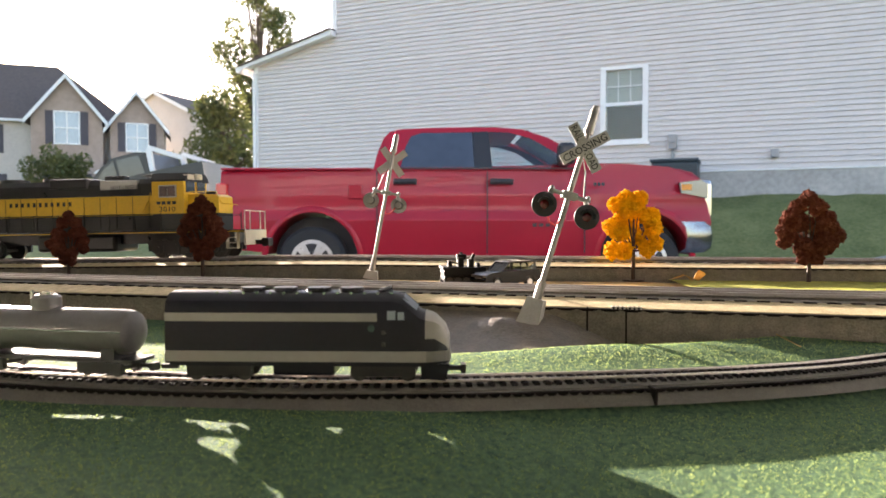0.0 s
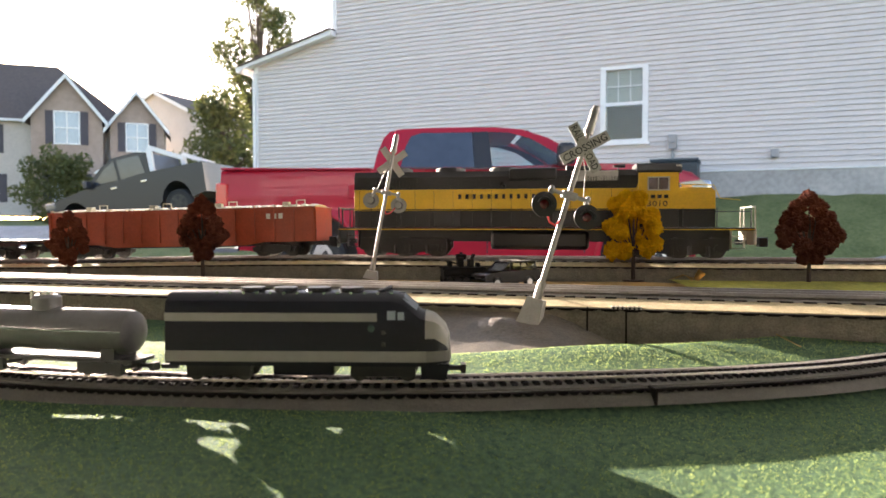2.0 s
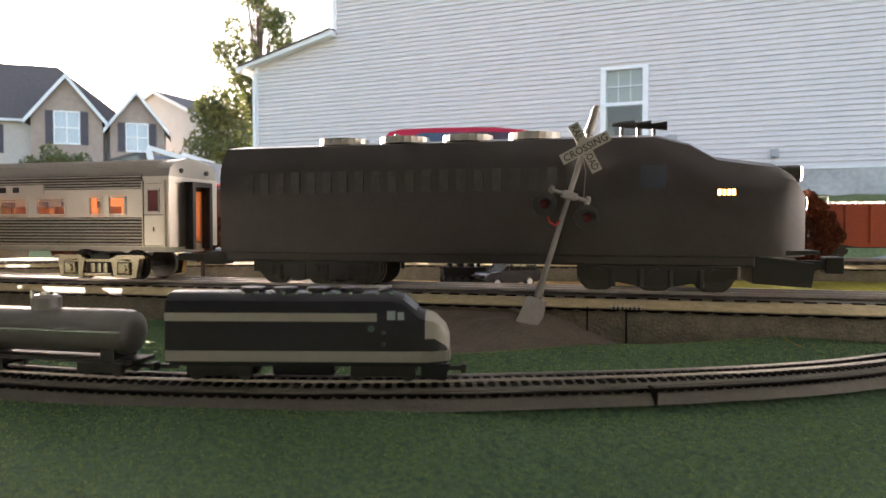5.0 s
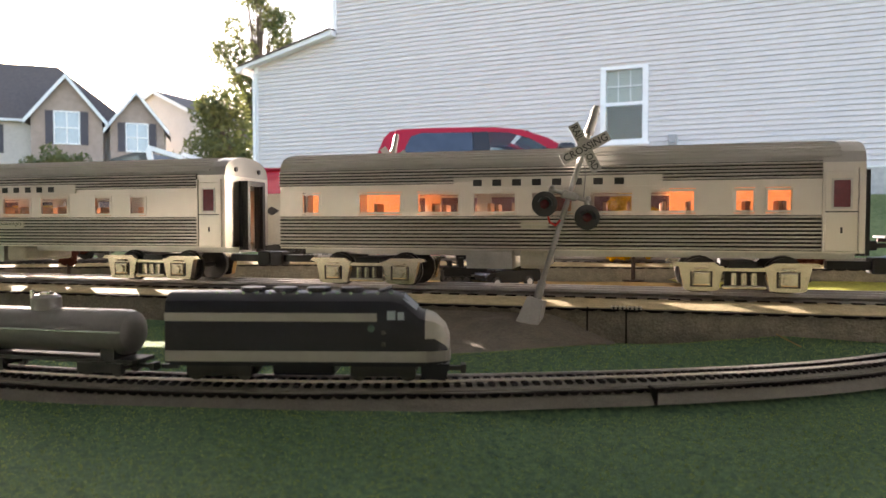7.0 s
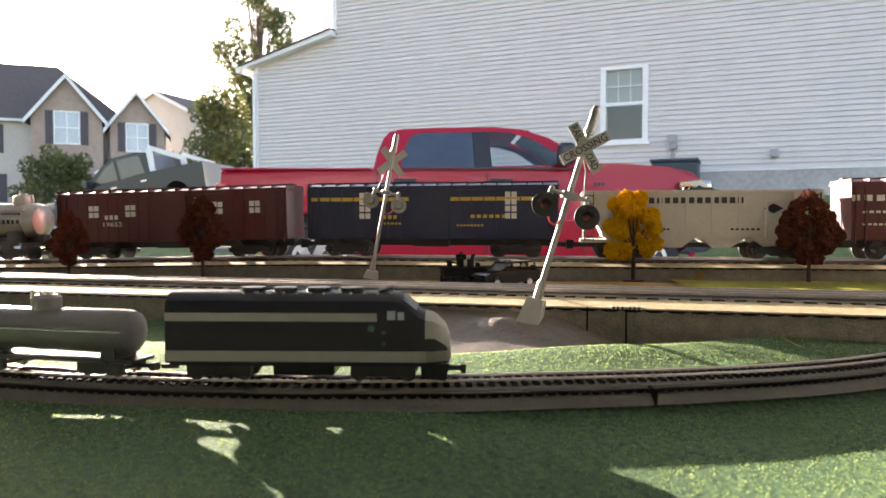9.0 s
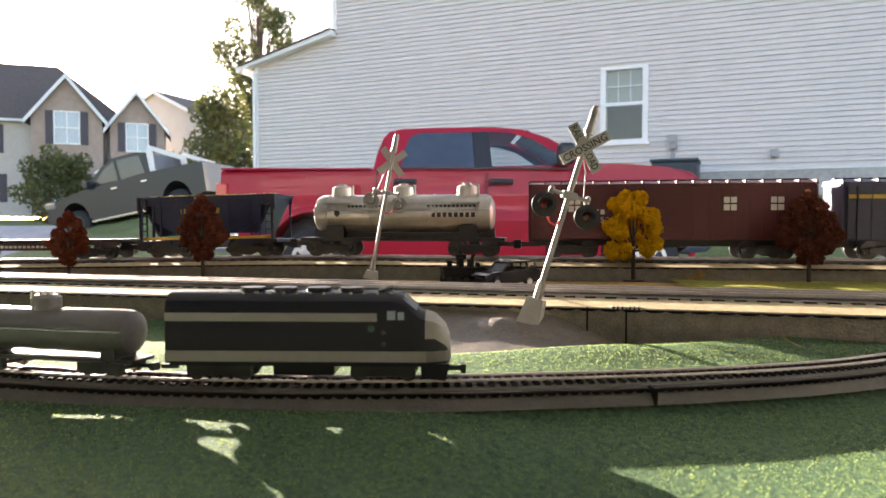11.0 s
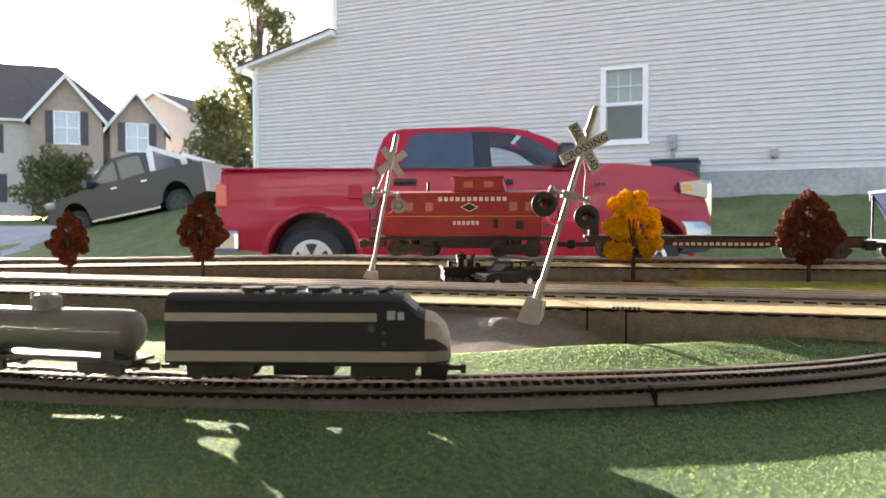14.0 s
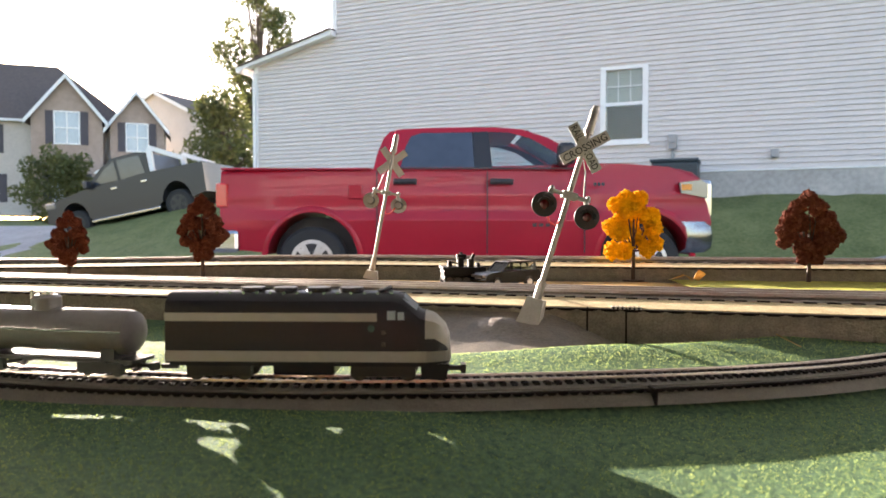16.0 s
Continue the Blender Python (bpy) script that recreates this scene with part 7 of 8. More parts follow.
def small_tank():
    t = thing("small_tank_car", on_front(-0.1215), "small pale grey tank car with a black frame", "tank car")
    L, r, zc = 0.082, 0.0087, 0.0165
    h = L / 2
    pale = mat("pale_tank_paint", (0.14, 0.135, 0.13), 0.3, var=0.1, scale=80)
    bm = bmesh.new()
    prof = [(-h + 0.002, 0.3), (-h + 0.0025, 0.7), (-h + 0.004, 0.92), (-h + 0.0065, 1.0)]
    xs_ = prof + [(-a, b) for a, b in prof[::-1]]
    loft(bm, [[(x, r * k * math.cos(2 * math.pi * i / 28), zc + r * k * math.sin(2 * math.pi * i / 28)) for i in range(28)] for x, k in xs_])
    part("tank", bm, pale, t, smooth=True)
    d = part("dome", cyls(((-0.003, 0, zc + r - 0.001), (-0.003, 0, zc + r + 0.0038), 0.0056), ((-0.003, 0, zc + r + 0.0038), (-0.003, 0, zc + r + 0.005), 0.0056, 0.004), seg=20), pale, t, smooth=True)
    part("hatch", cyls(((-0.003, 0, zc + r + 0.005), (-0.003, 0, zc + r + 0.006), 0.0025), ((-0.007, -0.003, zc + r + 0.004), (-0.007, -0.003, zc + r + 0.0068), 0.0007), seg=10), M_CHROME, d)
    part("frame", boxes((-h, h, -0.0065, 0.0065, 0.0052, 0.0066), (-h + 0.008, -h + 0.014, -0.0065, 0.0065, 0.0066, 0.011), (h - 0.014, h - 0.008, -0.0065, 0.0065, 0.0066, 0.011)), M_BLACK, t)
    bm = bmesh.new()
    cyl(bm, (-h + 0.003, -r - 0.0006, zc + 0.001), (h - 0.003, -r - 0.0006, zc + 0.001), 0.0003, seg=6)
    part("hand_rail", bm, M_CHROME, t)
    part("coupler", boxes((h - 0.001, h + 0.005, -0.0008, 0.0008, 0.003, 0.0045), (h + 0.004, h + 0.006, -0.002, 0.002, 0.0022, 0.0052)), M_BLACK, t)
    part("coupler", boxes((-h - 0.005, -h + 0.001, -0.0008, 0.0008, 0.003, 0.0045)), M_BLACK, t)
    small_bogie(t, -h + 0.014)
    small_bogie(t, h - 0.014)


small_loco()
small_tank()


# ---- plaster ramp at the level crossing ----
def ramp():
    """A plaster slope from the near edge of the middle track down to the grass mat, with a bump under the signal."""
    bm = bmesh.new()
    nx, ny = 70, 40
    rows = []
    for j in range(ny + 1):
        row = []
        for i in range(nx + 1):
            u, v = i / nx, j / ny
            x = -0.10 + 0.22 * u
            back = MID0 - MIDM * x - 0.034
            reach = 0.112 * (smooth01((1.0 - u) / 0.32)) * (0.75 + 0.25 * smooth01(u / 0.15)) + 0.012
            y = back - reach * v
            top = RAIL_MID - 0.0062
            low = mat_z(x, y) - 0.001
            k = 1 - v
            z = low + (top - low) * (k ** 2.2) * (smooth01((1.02 - u) / 0.3) if v > 0.05 else 1)
            z += 0.0042 * math.exp(-((x - 0.033) / 0.011) ** 2 - ((y - 0.400) / 0.010) ** 2) * min(1, v * 4)
            z += (0.0009 * noise.noise((x * 45, y * 45, 1)) + 0.0004 * noise.noise((x * 300, y * 300, 5))) * min(1, v * 6)
            row.append(bm.verts.new((x, y, z)))
        rows.append(row)
    for a, b in zip(rows, rows[1:]):
        for i in range(nx):
            bm.faces.new((a[i], a[i + 1], b[i + 1], b[i]))
    return tagged(part("crossing_ramp", bm, M_CEMENT, smooth=True), "grey plaster road ramp leading up to the track", "road ramp", kind="structure")


ramp()


def far_ramp():
    bm = bmesh.new()
    rows = []
    for j in range(13):
        row = []
        for i in range(31):
            u, v = i / 30, j / 12
            x = -0.2 + 0.19 * u
            y = MID0 - MIDM * x + 0.034 + 0.12 * v
            z = max(mat_z(x, y) + 0.0026, RAIL_MID - 0.0062 - 0.0008 * v - (0.012 * smooth01((v - 0.55) / 0.45)) - 0.01 * smooth01(abs(u - 0.5) * 2.2 - 0.4))
            row.append(bm.verts.new((x, y, z)))
        rows.append(row)
    for a, b in zip(rows, rows[1:]):
        for i in range(30):
            bm.faces.new((a[i], a[i + 1], b[i + 1], b[i]))
    return tagged(part("far_ramp", bm, M_SAND, smooth=True), "sandy road slope behind the middle track", "road ramp", kind="structure")


far_ramp()
M_POST = mat("aluminium_post", (0.30, 0.295, 0.28), 0.4, 0.8, var=0.1, scale=100)
M_REDLENS = mat("dark_red_lens", (0.10, 0.006, 0.008), 0.2, var=0.2, spec=0.8)
M_WIRE = mat("red_wire", (0.6, 0.03, 0.03), 0.5)


# White plastic greyed to hold the shade of its backlit face.
M_SIGN = mat("backlit_sign_white", (0.36, 0.35, 0.32), 0.5, var=0.1, scale=120)


def crossing_signal(m, label, scale=1.0, base_h=0.0125, base_turn=0.0):
    t = thing("crossing_signal", m, label, "crossing signal", "crossing signals")
    H = 0.122 * scale
    k = scale
    bm = bmesh.new()
    a = [(-0.0062, -0.0062), (0.0062, -0.0062), (0.0062, 0.0062), (-0.0062, 0.0062)]
    loft(bm, [[(x * k, y * k, 0) for x, y in a], [(x * k * 0.72, y * k * 0.72, base_h * k) for x, y in a]])
    bmesh.ops.rotate(bm, verts=bm.verts[:], cent=(0, 0, 0), matrix=Matrix.Rotation(radians(base_turn), 3, "Z"))
    part("base", bm, M_SIGN, t, "grey white tapered plastic base")
    part("post", cyls(((0, 0, base_h * k), (0, 0, (base_h + 0.0095) * k), 0.0023 * k), ((0, 0, (base_h + 0.0095) * k), (0, 0, 0.108 * k), 0.0015 * k), seg=20), M_POST, t, smooth=True)
    part("finial", cyls(((0, 0, 0.107 * k), (0, 0, 0.1195 * k), 0.0026 * k, 0.0021 * k), ((0, 0, 0.1195 * k), (0, 0, 0.1225 * k), 0.0023 * k, 0.0017 * k), ((0, 0, 0.1085 * k), (0, 0, 0.1095 * k), 0.0029 * k), ((0, 0, 0.1185 * k), (0, 0, 0.1195 * k), 0.0025 * k), seg=20), M_POST, t, smooth=True)
    zc = 0.0993 * k
    for ang, words in ((45, "CROSSING"), (-45, "RAIL     ROAD")):
        bm = bmesh.new()
        off = -0.0030 * k if ang > 0 else -0.0024 * k
        mm = Matrix.Translation((0, off, zc)) @ Matrix.Rotation(radians(-ang), 4, "Y")
        box(bm, -0.0141 * k, 0.0141 * k, -0.0003 * k, 0.0003 * k, -0.0029 * k, 0.0029 * k, mm)
        b = part("crossbuck", bm, M_SIGN, t, "pale crossbuck arm with dark words")
        lettering(words, 0.0256 * k, 0.0039 * k, mm @ Matrix.Translation((0, -0.00035 * k, 0)) @ SIDE, M_INK, b, "words", 0.01)
    zl = 0.0730 * k
    bm = bmesh.new()
    cyl(bm, (-0.0115 * k, -0.001, zl), (0.0115 * k, -0.001, zl), 0.0011 * k, seg=10)
    rbox(bm, -0.004 * k, 0.004 * k, -0.0036 * k, 0.0036 * k, zl - 0.002 * k, zl + 0.002 * k, 0.0006 * k)
    for s in (-1, 1):
        cyl(bm, (s * 0.0095 * k, -0.001, zl - 0.0005 * k), (s * 0.0118 * k, -0.001, zl - 0.0055 * k), 0.0014 * k, seg=10)
        ball(bm, (s * 0.010 * k, -0.001, zl + 0.0012 * k), 0.0015 * k)
    part("cross_arm", bm, M_POST, t, smooth=True)
    for s in (-1, 1):
        x = s * 0.0118 * k
        z = zl - 0.0085 * k
        bm = bmesh.new()
        cyl(bm, (x, -0.0042 * k, z), (x, -0.0032 * k, z), 0.0067 * k, seg=32)
        cyl(bm, (x, -0.0032 * k, z), (x, 0.004 * k, z), 0.0038 * k, 0.0026 * k, seg=20)
        lamp = part("lamp", bm, M_BLACK, t, "round black lamp target")
        part("lamp_back", cyls(((x, -0.0031 * k, z), (x, -0.0026 * k, z), 0.0066 * k), ((x, 0.004 * k, z), (x, 0.0046 * k, z), 0.0027 * k), seg=32), M_POST, lamp)
        part("lens", bm_of(ball, (x, -0.0042 * k, z), 0.0026 * k, 2, 1, 0.5, 1), M_REDLENS, lamp)
        bm = bmesh.new()
        n = 12
        ring_a = [(x + 0.0038 * k * math.cos(math.pi * i / n), -0.0042 * k, z + 0.0038 * k * math.sin(math.pi * i / n)) for i in range(n + 1)]
        ring_b = [(px, -0.0085 * k, pz) for px, _, pz in ring_a]
        loft(bm, [ring_a, ring_b], closed=False, caps=False)
        bmesh.ops.solidify(bm, geom=bm.faces[:], thickness=0.0003 * k)
        part("hood", bm, M_BLACK, lamp)
    bm = bmesh.new()
    pts = [(-0.0095, zl / k - 0.011), (-0.006, zl / k - 0.0165), (-0.0025, zl / k - 0.0175), (-0.0008, zl / k - 0.014)]
    for p, q in zip(pts, pts[1:]):
        cyl(bm, (p[0] * k, -0.0012, p[1] * k), (q[0] * k, -0.0012, q[1] * k), 0.00055 * k, seg=6)
    part("wire", bm, M_WIRE, t, "loop of red wire")
    bm = bmesh.new()
    pts = [(0.0018, zc / k - 0.006), (0.005, zc / k - 0.012), (0.0062, zc / k - 0.018), (0.008, zl / k + 0.001)]
    for p, q in zip(pts, pts[1:]):
        cyl(bm, (p[0] * k, 0.0012, p[1] * k), (q[0] * k, 0.0012, q[1] * k), 0.0003 * k, seg=6)
    part("thin_wire", bm, M_POST, t)
    return t




SIGNAL = crossing_signal(pose(0.050, 0.405, ZC - 0.0585, 0, 17.0, 0), "leaning silver railroad crossing signal with crossbuck and black lamps", 1.09, 0.0155, -20)
crossing_signal(pose(-0.0625, 0.60, ZC - 0.0455, 0, -10.5, 180), "leaning silver crossing signal seen from its back, on the sandy road", 1.03, 0.0068)


# ---- foam trees of the layout ----
def foam(name, col, second):
    m = mat(name, col, 0.95, second=second, scale=160, bump=0.0012, bscale=900, spec=0.1)
    b = m.node_tree.nodes["Principled BSDF"]
    nt = m.node_tree
    tr = nt.nodes.new("ShaderNodeBsdfTranslucent")
    mx = nt.nodes.new("ShaderNodeMixShader")
    mx.inputs[0].default_value = 0.45
    nt.links.new(b.inputs["Base Color"].links[0].from_socket, tr.inputs[0])
    nt.links.new(b.outputs[0], mx.inputs[1])
    nt.links.new(tr.outputs[0], mx.inputs[2])
    nt.links.new(mx.outputs[0], nt.nodes["Material Output"].inputs[0])
    return m


M_FOAM_BROWN = foam("rust_foam", (0.085, 0.028, 0.019), (0.20, 0.068, 0.040))
M_FOAM_YELLOW = foam("yellow_foam", (0.6, 0.33, 0.0), (0.86, 0.55, 0.005))
M_TRUNK = mat("tree_wire_plastic", (0.05, 0.03, 0.022), 0.7, var=0.3, scale=150)


def model_tree(m, H, clumps, foam_mat, label, seed):
    t = thing("model_tree", m, label, "model tree", "foam trees of the layout")
    rng = random.Random(seed)
    bm = bmesh.new()
    zt = H * 0.3
    cyl(bm, (0, 0, 0.0005), (0, 0, zt * 1.2), H * 0.024, H * 0.018, 10)
    cyl(bm, (0, 0, zt * 1.2), (0, 0, H * 0.7), H * 0.018, H * 0.01, 8)
    for x, y, z, r in clumps:
        cyl(bm, (0, 0, zt * 1.1), (x * H, y * H, z * H), H * 0.009, H * 0.005, 6)
    part("trunk", bm, M_TRUNK, t)
    part("base", cyls(((0, 0, 0), (0, 0, H * 0.018), H * 0.12), seg=20), M_TRUNK, t)
    bm = bmesh.new()
    for x, y, z, r in clumps:
        tmp = bmesh.new()
        bmesh.ops.create_icosphere(tmp, subdivisions=4, radius=1.0)
        o = Vector((rng.random() * 50, rng.random() * 50, rng.random() * 50))
        for v in tmp.verts:
            n = v.co.normalized()
            d = 1 + 0.35 * noise.noise(n * 1.6 + o) + 0.22 * noise.noise(n * 5.0 + o) + 0.20 * noise.noise(n * 11.0 + o)
            v.co = Vector((x, y, z)) * H + n * (d + 0.16 * noise.noise(n * 23.0 + o)) * r * H * 1.02
        merge(bm, tmp)
    grain = bmesh.new()
    bmesh.ops.create_icosphere(grain, subdivisions=1, radius=1.0)
    gv = [v.co.copy() for v in grain.verts]
    gf = [[v.index for v in f.verts] for f in grain.faces]
    grain.free()
    co, fa = [], []
    for i in range(1100):
        x, y, z, r = clumps[rng.randrange(len(clumps))]
        n = Vector((rng.gauss(0, 1), rng.gauss(0, 1), rng.gauss(0, 1))).normalized()
        q, c = H * rng.uniform(0.005, 0.012), Vector((x, y, z)) * H + n * r * H * rng.uniform(0.92, 1.15)
        k = len(co)
        co += [c + v * q for v in gv]
        fa += [[k + p for p in f] for f in gf]
    me = bpy.data.meshes.new("t")
    me.from_pydata(co, [], fa)
    bm.from_mesh(me)
    bpy.data.meshes.remove(me)
    part("crown", bm, foam_mat, t)
    return t


def tree_at(tx, base_px_d, H, clumps, foam_mat, label, seed):
    x, y = tx * base_px_d, base_px_d
    model_tree(pose(x, y, mat_z(x, y) + 0.0015, 0, 0, 0), H, clumps, foam_mat, label, seed)


YEL = [(-0.086, 0, 0.915, 0.095), (0.07, 0.02, 0.925, 0.085), (-0.20, 0, 0.86, 0.085), (-0.086, -0.04, 0.80, 0.10), (0.06, 0.03, 0.80, 0.08), (-0.24, 0, 0.61, 0.095), (-0.13, 0.05, 0.69, 0.08), (-0.155, -0.03, 0.55, 0.09),
       (0.185, 0, 0.715, 0.10), (0.215, 0.02, 0.585, 0.10), (0.255, 0, 0.415, 0.075), (-0.23, 0, 0.345, 0.095), (-0.086, 0.05, 0.345, 0.10), (0.07, 0.06, 0.46, 0.085), (0.155, -0.02, 0.37, 0.09), (-0.08, 0.10, 0.60, 0.07), (0.0, 0.14, 0.66, 0.09), (0.06, 0.13, 0.52, 0.08)]
RUST = [(-0.01, 0, 0.93, 0.075), (-0.12, 0.02, 0.83, 0.085), (0.09, 0, 0.83, 0.09), (-0.19, 0, 0.69, 0.105), (-0.075, 0.05, 0.66, 0.09), (0.17, 0, 0.665, 0.11), (-0.285, 0, 0.58, 0.07), (-0.255, 0.02, 0.46, 0.075), (0.23, 0.02, 0.53, 0.115),
        (0.145, -0.03, 0.445, 0.105), (-0.065, -0.02, 0.40, 0.10), (-0.05, 0, 0.285, 0.07), (0.06, 0, 0.31, 0.085), (0.32, 0, 0.53, 0.065), (0.09, 0.08, 0.56, 0.09), (-0.15, 0.06, 0.52, 0.07), (0.03, 0.12, 0.48, 0.10), (0.0, 0.13, 0.66, 0.09)]
tree_at(0.274, 0.70, 0.0900, YEL, M_FOAM_YELLOW, "small yellow foam model tree on the sandy paper", 1)
tree_at(0.527, 0.665, 0.0895, RUST, M_FOAM_BROWN, "small rust red foam model tree", 2)
tree_at(-0.346, 0.74, 0.0905, [(x * 0.80, y, z, r * 0.86) for x, y, z, r in RUST], M_FOAM_BROWN, "small brown foam model tree lit from behind", 7)
tree_at(-0.539, 0.74, 0.0755, [(-x * 0.80, y, z, r * 0.86) for x, y, z, r in RUST], M_FOAM_BROWN, "small brown foam model tree lit from behind", 9)


# ---- toys on the road, scraps ----
def toy_suv():
    x, y = 0.0935 * 0.64, 0.64
    t = thing("toy_car", pose(x - 0.002, y, mat_z(x, y) + 0.0035, 0, 0, 212), "small black toy estate car with clear windows", "toy car")
    blk = mat("toy_black_paint", (0.006, 0.006, 0.008), 0.25, var=0.1, spec=0.3)
    L, hw = 0.062, 0.012
    h = L / 2
    low = [(-h, 0.006), (-h + 0.003, 0.0045)] + arch(-0.0185, 0.0045, 0.0058, 180, 0, 8) + arch(0.0185, 0.0045, 0.0058, 180, 0, 8) + [(h - 0.003, 0.0045), (h, 0.007), (h - 0.001, 0.0115), (h - 0.004, 0.0135), (0.0115, 0.015), (-h + 0.001, 0.0155), (-h - 0.0005, 0.012)]
    bm = bmesh.new()
    prism(bm, low, -hw, hw)
    part("body", bm, blk, t)
    bm = bmesh.new()
    for y0 in (-hw + 0.0012, hw - 0.0022):
        for a, b, c, d in ((-0.0285, -0.0270, -0.0245, -0.0262), (-0.0095, -0.0085, -0.0085, -0.0095), (0.0035, 0.0045, 0.0025, 0.0012), (0.0115, 0.0130, 0.0048, 0.0030)):
            prism(bm, [(a, 0.0150), (b, 0.0150), (c, 0.0225), (d, 0.0225)], y0, y0 + 0.001)
    part("pillar", bm, blk, t)
    part("roof", bm_of(rbox, -0.0262, 0.0048, -hw + 0.001, hw - 0.001, 0.0222, 0.0236, 0.0006), blk, t)
    g = glass("toy_glass", (0.35, 0.37, 0.38))
    bm = bmesh.new()
    prism(bm, [(-0.0275, 0.0152), (0.0120, 0.0152), (0.0042, 0.0221), (-0.0255, 0.0221)], -hw + 0.0016, hw - 0.0016)
    part("glasshouse", bm, g, t)
    part("roof_rail", boxes((-0.022, 0.001, -hw + 0.002, -hw + 0.0028, 0.0238, 0.0246), (-0.022, 0.001, hw - 0.0028, hw - 0.002, 0.0238, 0.0246)), M_SILVER, t)
    part("headlight", boxes((h - 0.0022, h + 0.0003, -hw + 0.0012, -hw + 0.005, 0.0098, 0.0118), (h - 0.0022, h + 0.0003, hw - 0.005, hw - 0.0012, 0.0098, 0.0118)), M_HEADLIGHT, t)
    part("grille", boxes((h - 0.002, h + 0.0004, -0.005, 0.005, 0.0085, 0.0115)), M_WHEEL, t)
    each("door_mirror", [(0.0095, 0.0112, -hw - 0.002, -hw, 0.0150, 0.0168), (0.0095, 0.0112, hw, hw + 0.002, 0.0150, 0.0168)], blk, t)
    for xx in (-0.0185, 0.0185):
        for yy in (-1, 1):
            w = part("wheel", cyls(((xx, yy * (hw - 0.0035), 0.0048), (xx, yy * (hw + 0.0003), 0.0048), 0.0048), seg=20), M_TYRE, t)
            part("rim", cyls(((xx, yy * (hw + 0.0003), 0.0048), (xx, yy * (hw + 0.0006), 0.0048), 0.0030), seg=10), M_RIM, w)


def toy_carrier():
    x, y = 0.031 * 0.655, 0.655
    t = thing("toy_armoured_vehicle", pose(x, y, mat_z(x, y) + 0.0035, 0, 0, 8), "dark open-topped toy military vehicle with small fittings", "toy vehicle")
    dk = mat("dark_toy_plastic", (0.008, 0.008, 0.008), 0.65, var=0.2, spec=0.15)
    part("hull", bm_of(prism, [(-0.0205, 0.004), (-0.0215, 0.0125), (-0.0195, 0.0165), (0.0175, 0.0165), (0.0205, 0.011), (0.0195, 0.004)], -0.012, 0.012), dk, t)
    part("fender", bm_of(rbox, -0.0225, -0.006, -0.014, 0.014, 0.0145, 0.0172, 0.0005), dk, t)
    for x0, w, hh in ((-0.0145, 0.004, 0.006), (-0.0045, 0.0055, 0.009), (0.0055, 0.005, 0.0075), (0.0125, 0.003, 0.004)):
        part("crate", bm_of(rbox, x0 - w / 2, x0 + w / 2, -0.007, 0.004, 0.0165, 0.0165 + hh, 0.0008), dk, t)
    bm = bmesh.new()
    rbox(bm, -0.008, 0.001, -0.005, 0.004, 0.0235, 0.0285, 0.001)
    cyl(bm, (-0.0035, 0, 0.027), (-0.0035, 0, 0.0305), 0.0014, seg=8)
    cyl(bm, (0.0065, 0, 0.0235), (0.009, 0, 0.0285), 0.0016, seg=8)
    part("turret", bm, dk, t)
    part("gun", cyls(((-0.006, -0.002, 0.0195), (-0.0175, -0.002, 0.0215), 0.0007), seg=8), dk, t)
    for s in (-1, 1):
        bm = bmesh.new()
        rbox(bm, -0.0215, 0.0205, s * 0.0125 - 0.0025, s * 0.0125 + 0.0025, 0.0002, 0.0085, 0.002)
        tr = part("track", bm, dk, t)
        for i in range(5):
            xx = -0.0165 + i * 0.008
            part("road_wheel", cyls(((xx, s * 0.0152, 0.0043), (xx, s * 0.0158, 0.0043), 0.0033), seg=14), M_BLACK, tr)


toy_suv()
toy_carrier()


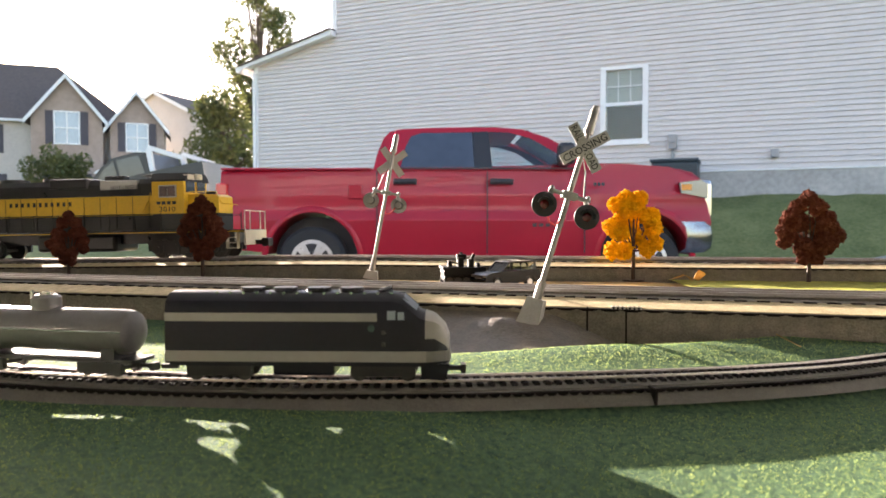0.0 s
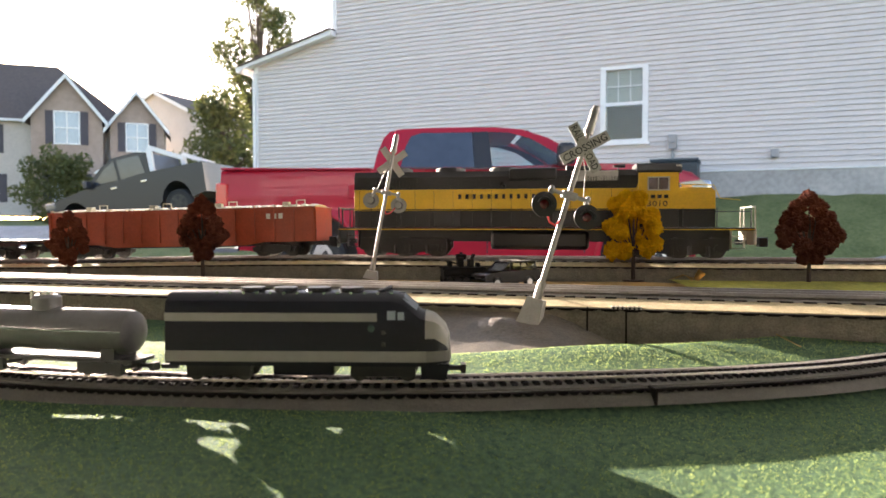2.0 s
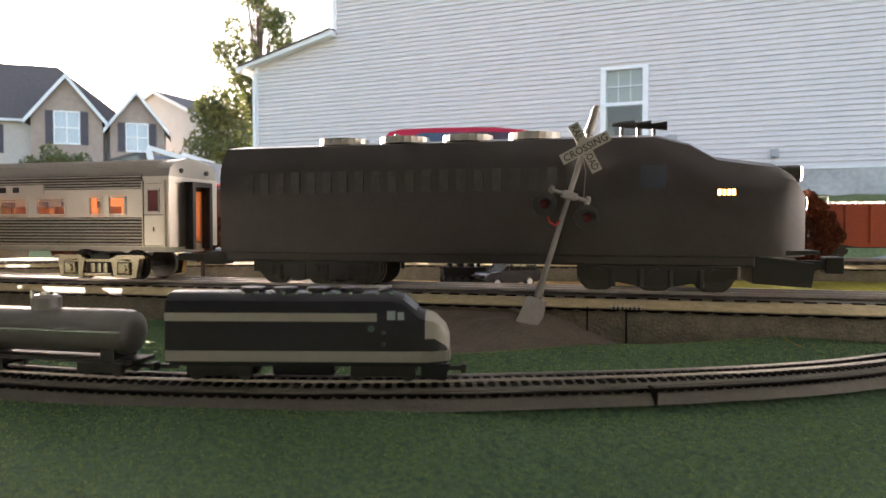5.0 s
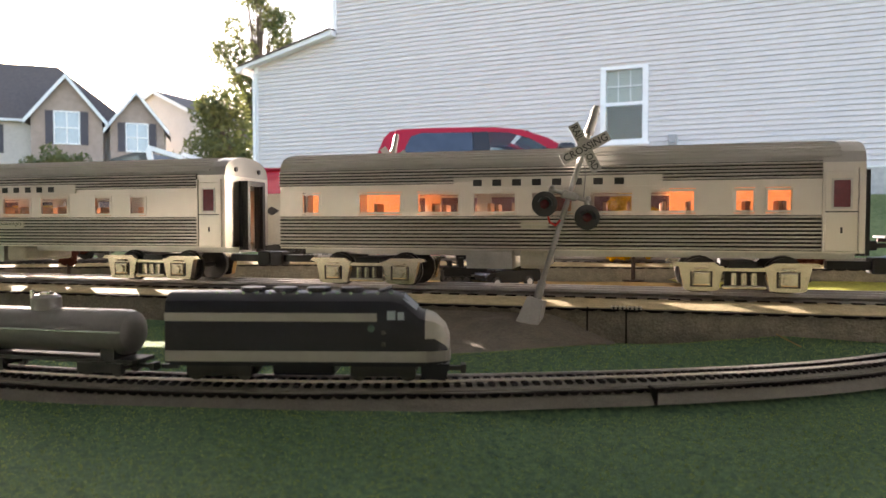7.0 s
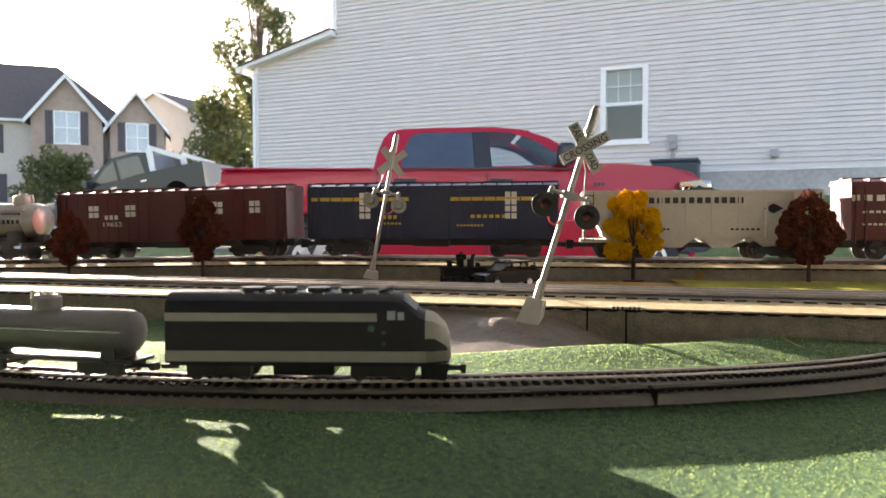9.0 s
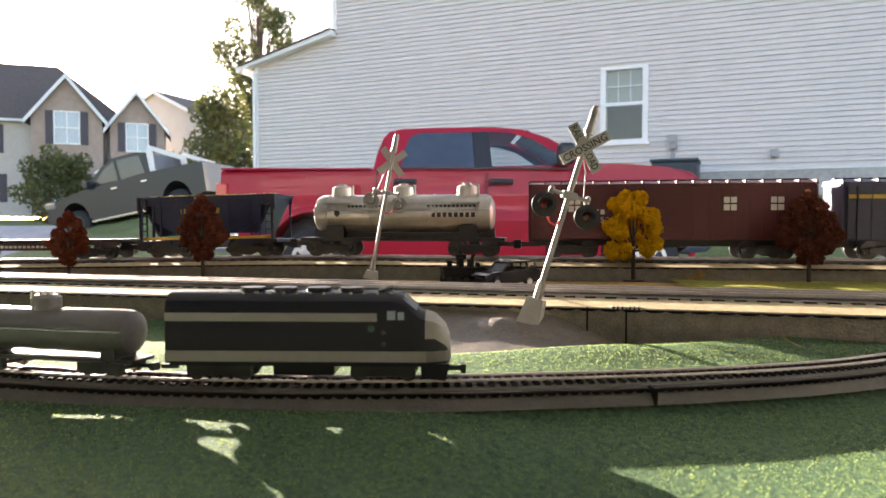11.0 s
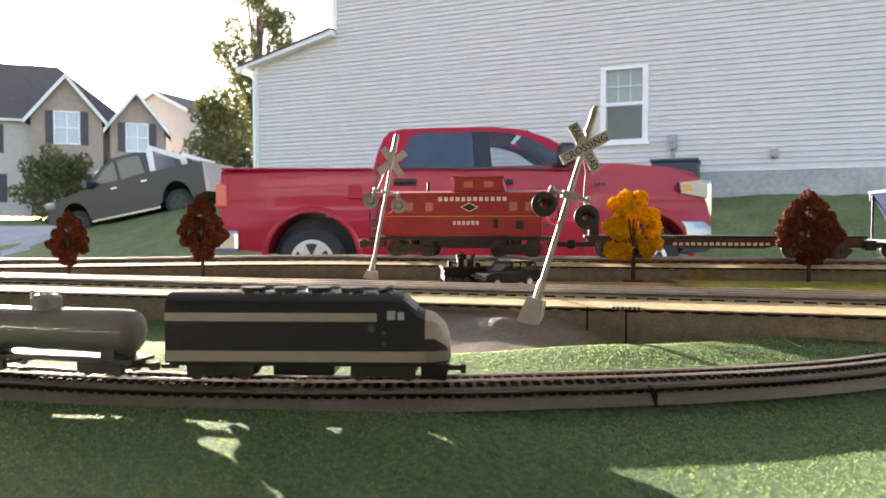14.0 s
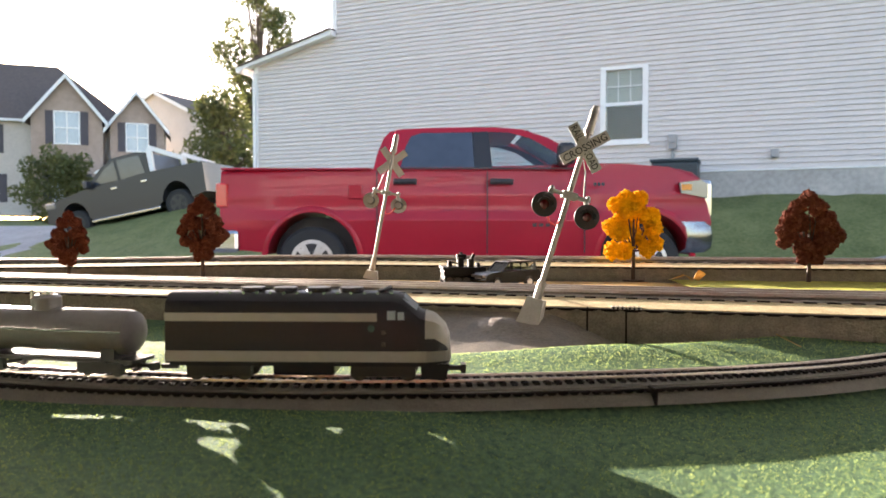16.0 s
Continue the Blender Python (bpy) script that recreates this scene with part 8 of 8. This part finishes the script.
def paper_scrap():
    x, y = 0.352 * 0.66, 0.66
    bm = bmesh.new()
    pts = [(-0.012, 0.004, 0.001), (-0.004, -0.005, 0.0065), (0.0015, -0.006, 0.001), (0.006, -0.003, 0.0105), (0.012, 0.0, 0.0065), (0.0085, 0.005, 0.0005), (0.001, 0.006, 0.005), (0.004, 0.001, 0.0035)]
    v = [bm.verts.new(p) for p in pts]
    for f in ((0, 1, 6), (1, 2, 7), (1, 7, 6), (2, 3, 7), (3, 4, 7), (4, 5, 7), (5, 6, 7)):
        bm.faces.new([v[i] for i in f])
    bmesh.ops.solidify(bm, geom=bm.faces[:], thickness=0.0007)
    ob = part("paper_scrap", bm, M_SAND)
    ob.data.transform(Matrix.Diagonal((1.5, 1.2, 1.25, 1)))
    ob.matrix_world = pose(x, y, mat_z(x, y) + 0.005)
    tagged(ob, "crumpled scrap of tan paper on the layout", "paper scrap")


paper_scrap()


def straw():
    a, b = Vector((0.182, 0.378, mat_z(0.182, 0.378) + 0.0012)), Vector((0.179, 0.346, mat_z(0.179, 0.346) + 0.0022))
    tagged(part("straw", cyls((a, b, 0.00035), seg=8), M_SAND), "thin dry straw lying on the grass mat", "straw")


straw()


# ---- movement ----
def glide(rows, t):
    for (a, va), (b, vb) in zip(rows, rows[1:]):
        if a <= t <= b:
            return va + (vb - va) * (t - a) / (b - a)
    return rows[-1][1]


FAR_S = [(0, -0.024), (0.5, 0.115), (1.0, 0.248), (1.5, 0.387), (2.0, 0.521), (2.5, 0.657), (2.8, 0.740), (4.2, 1.113), (9.2, 2.438), (11.3, 3.022), (12.0, 3.212), (12.8, 3.423), (13.5, 3.608), (14.8, 3.959), (15.1, 4.043), (16.0, 4.30)]
MID_S = [(0, -3.40), (4.2, -1.631), (6.4, -0.700), (7.0, -0.444), (7.5, -0.222), (8.0, 0.0), (8.4, 0.170), (16.0, 3.25)]


def motions():
    for th, s, train in MOVERS:
        centre, table_s = (MID_AT, MID_S) if train == "mid" else (REAR_AT, FAR_S)
        rows = []
        for i in range(65):
            t = i * 0.25
            x, y, nx, ny = centre(s + glide(table_s, t))
            z = RAIL_MID if train == "mid" else rail_rear(x)
            run = ny * 0.05
            slope = 0.0 if train == "mid" else -math.degrees(math.atan((rail_rear(x + run) - rail_rear(x - run)) / 0.1))
            rows.append((t, pose(x, y, z, 0, slope, math.degrees(math.atan2(ny, nx)) - 90)))
        walk(th, rows)
    lean = [(0.0, 17.0), (3.2, 17.0), (4.1, 16.4), (5.0, 17.1), (8.6, 17.1), (9.5, 17.0), (16.0, 17.0)]
    walk(SIGNAL, [(t, pose(0.050, 0.405, ZC - 0.0585, 0, a, 0)) for t, a in lean])


motions()
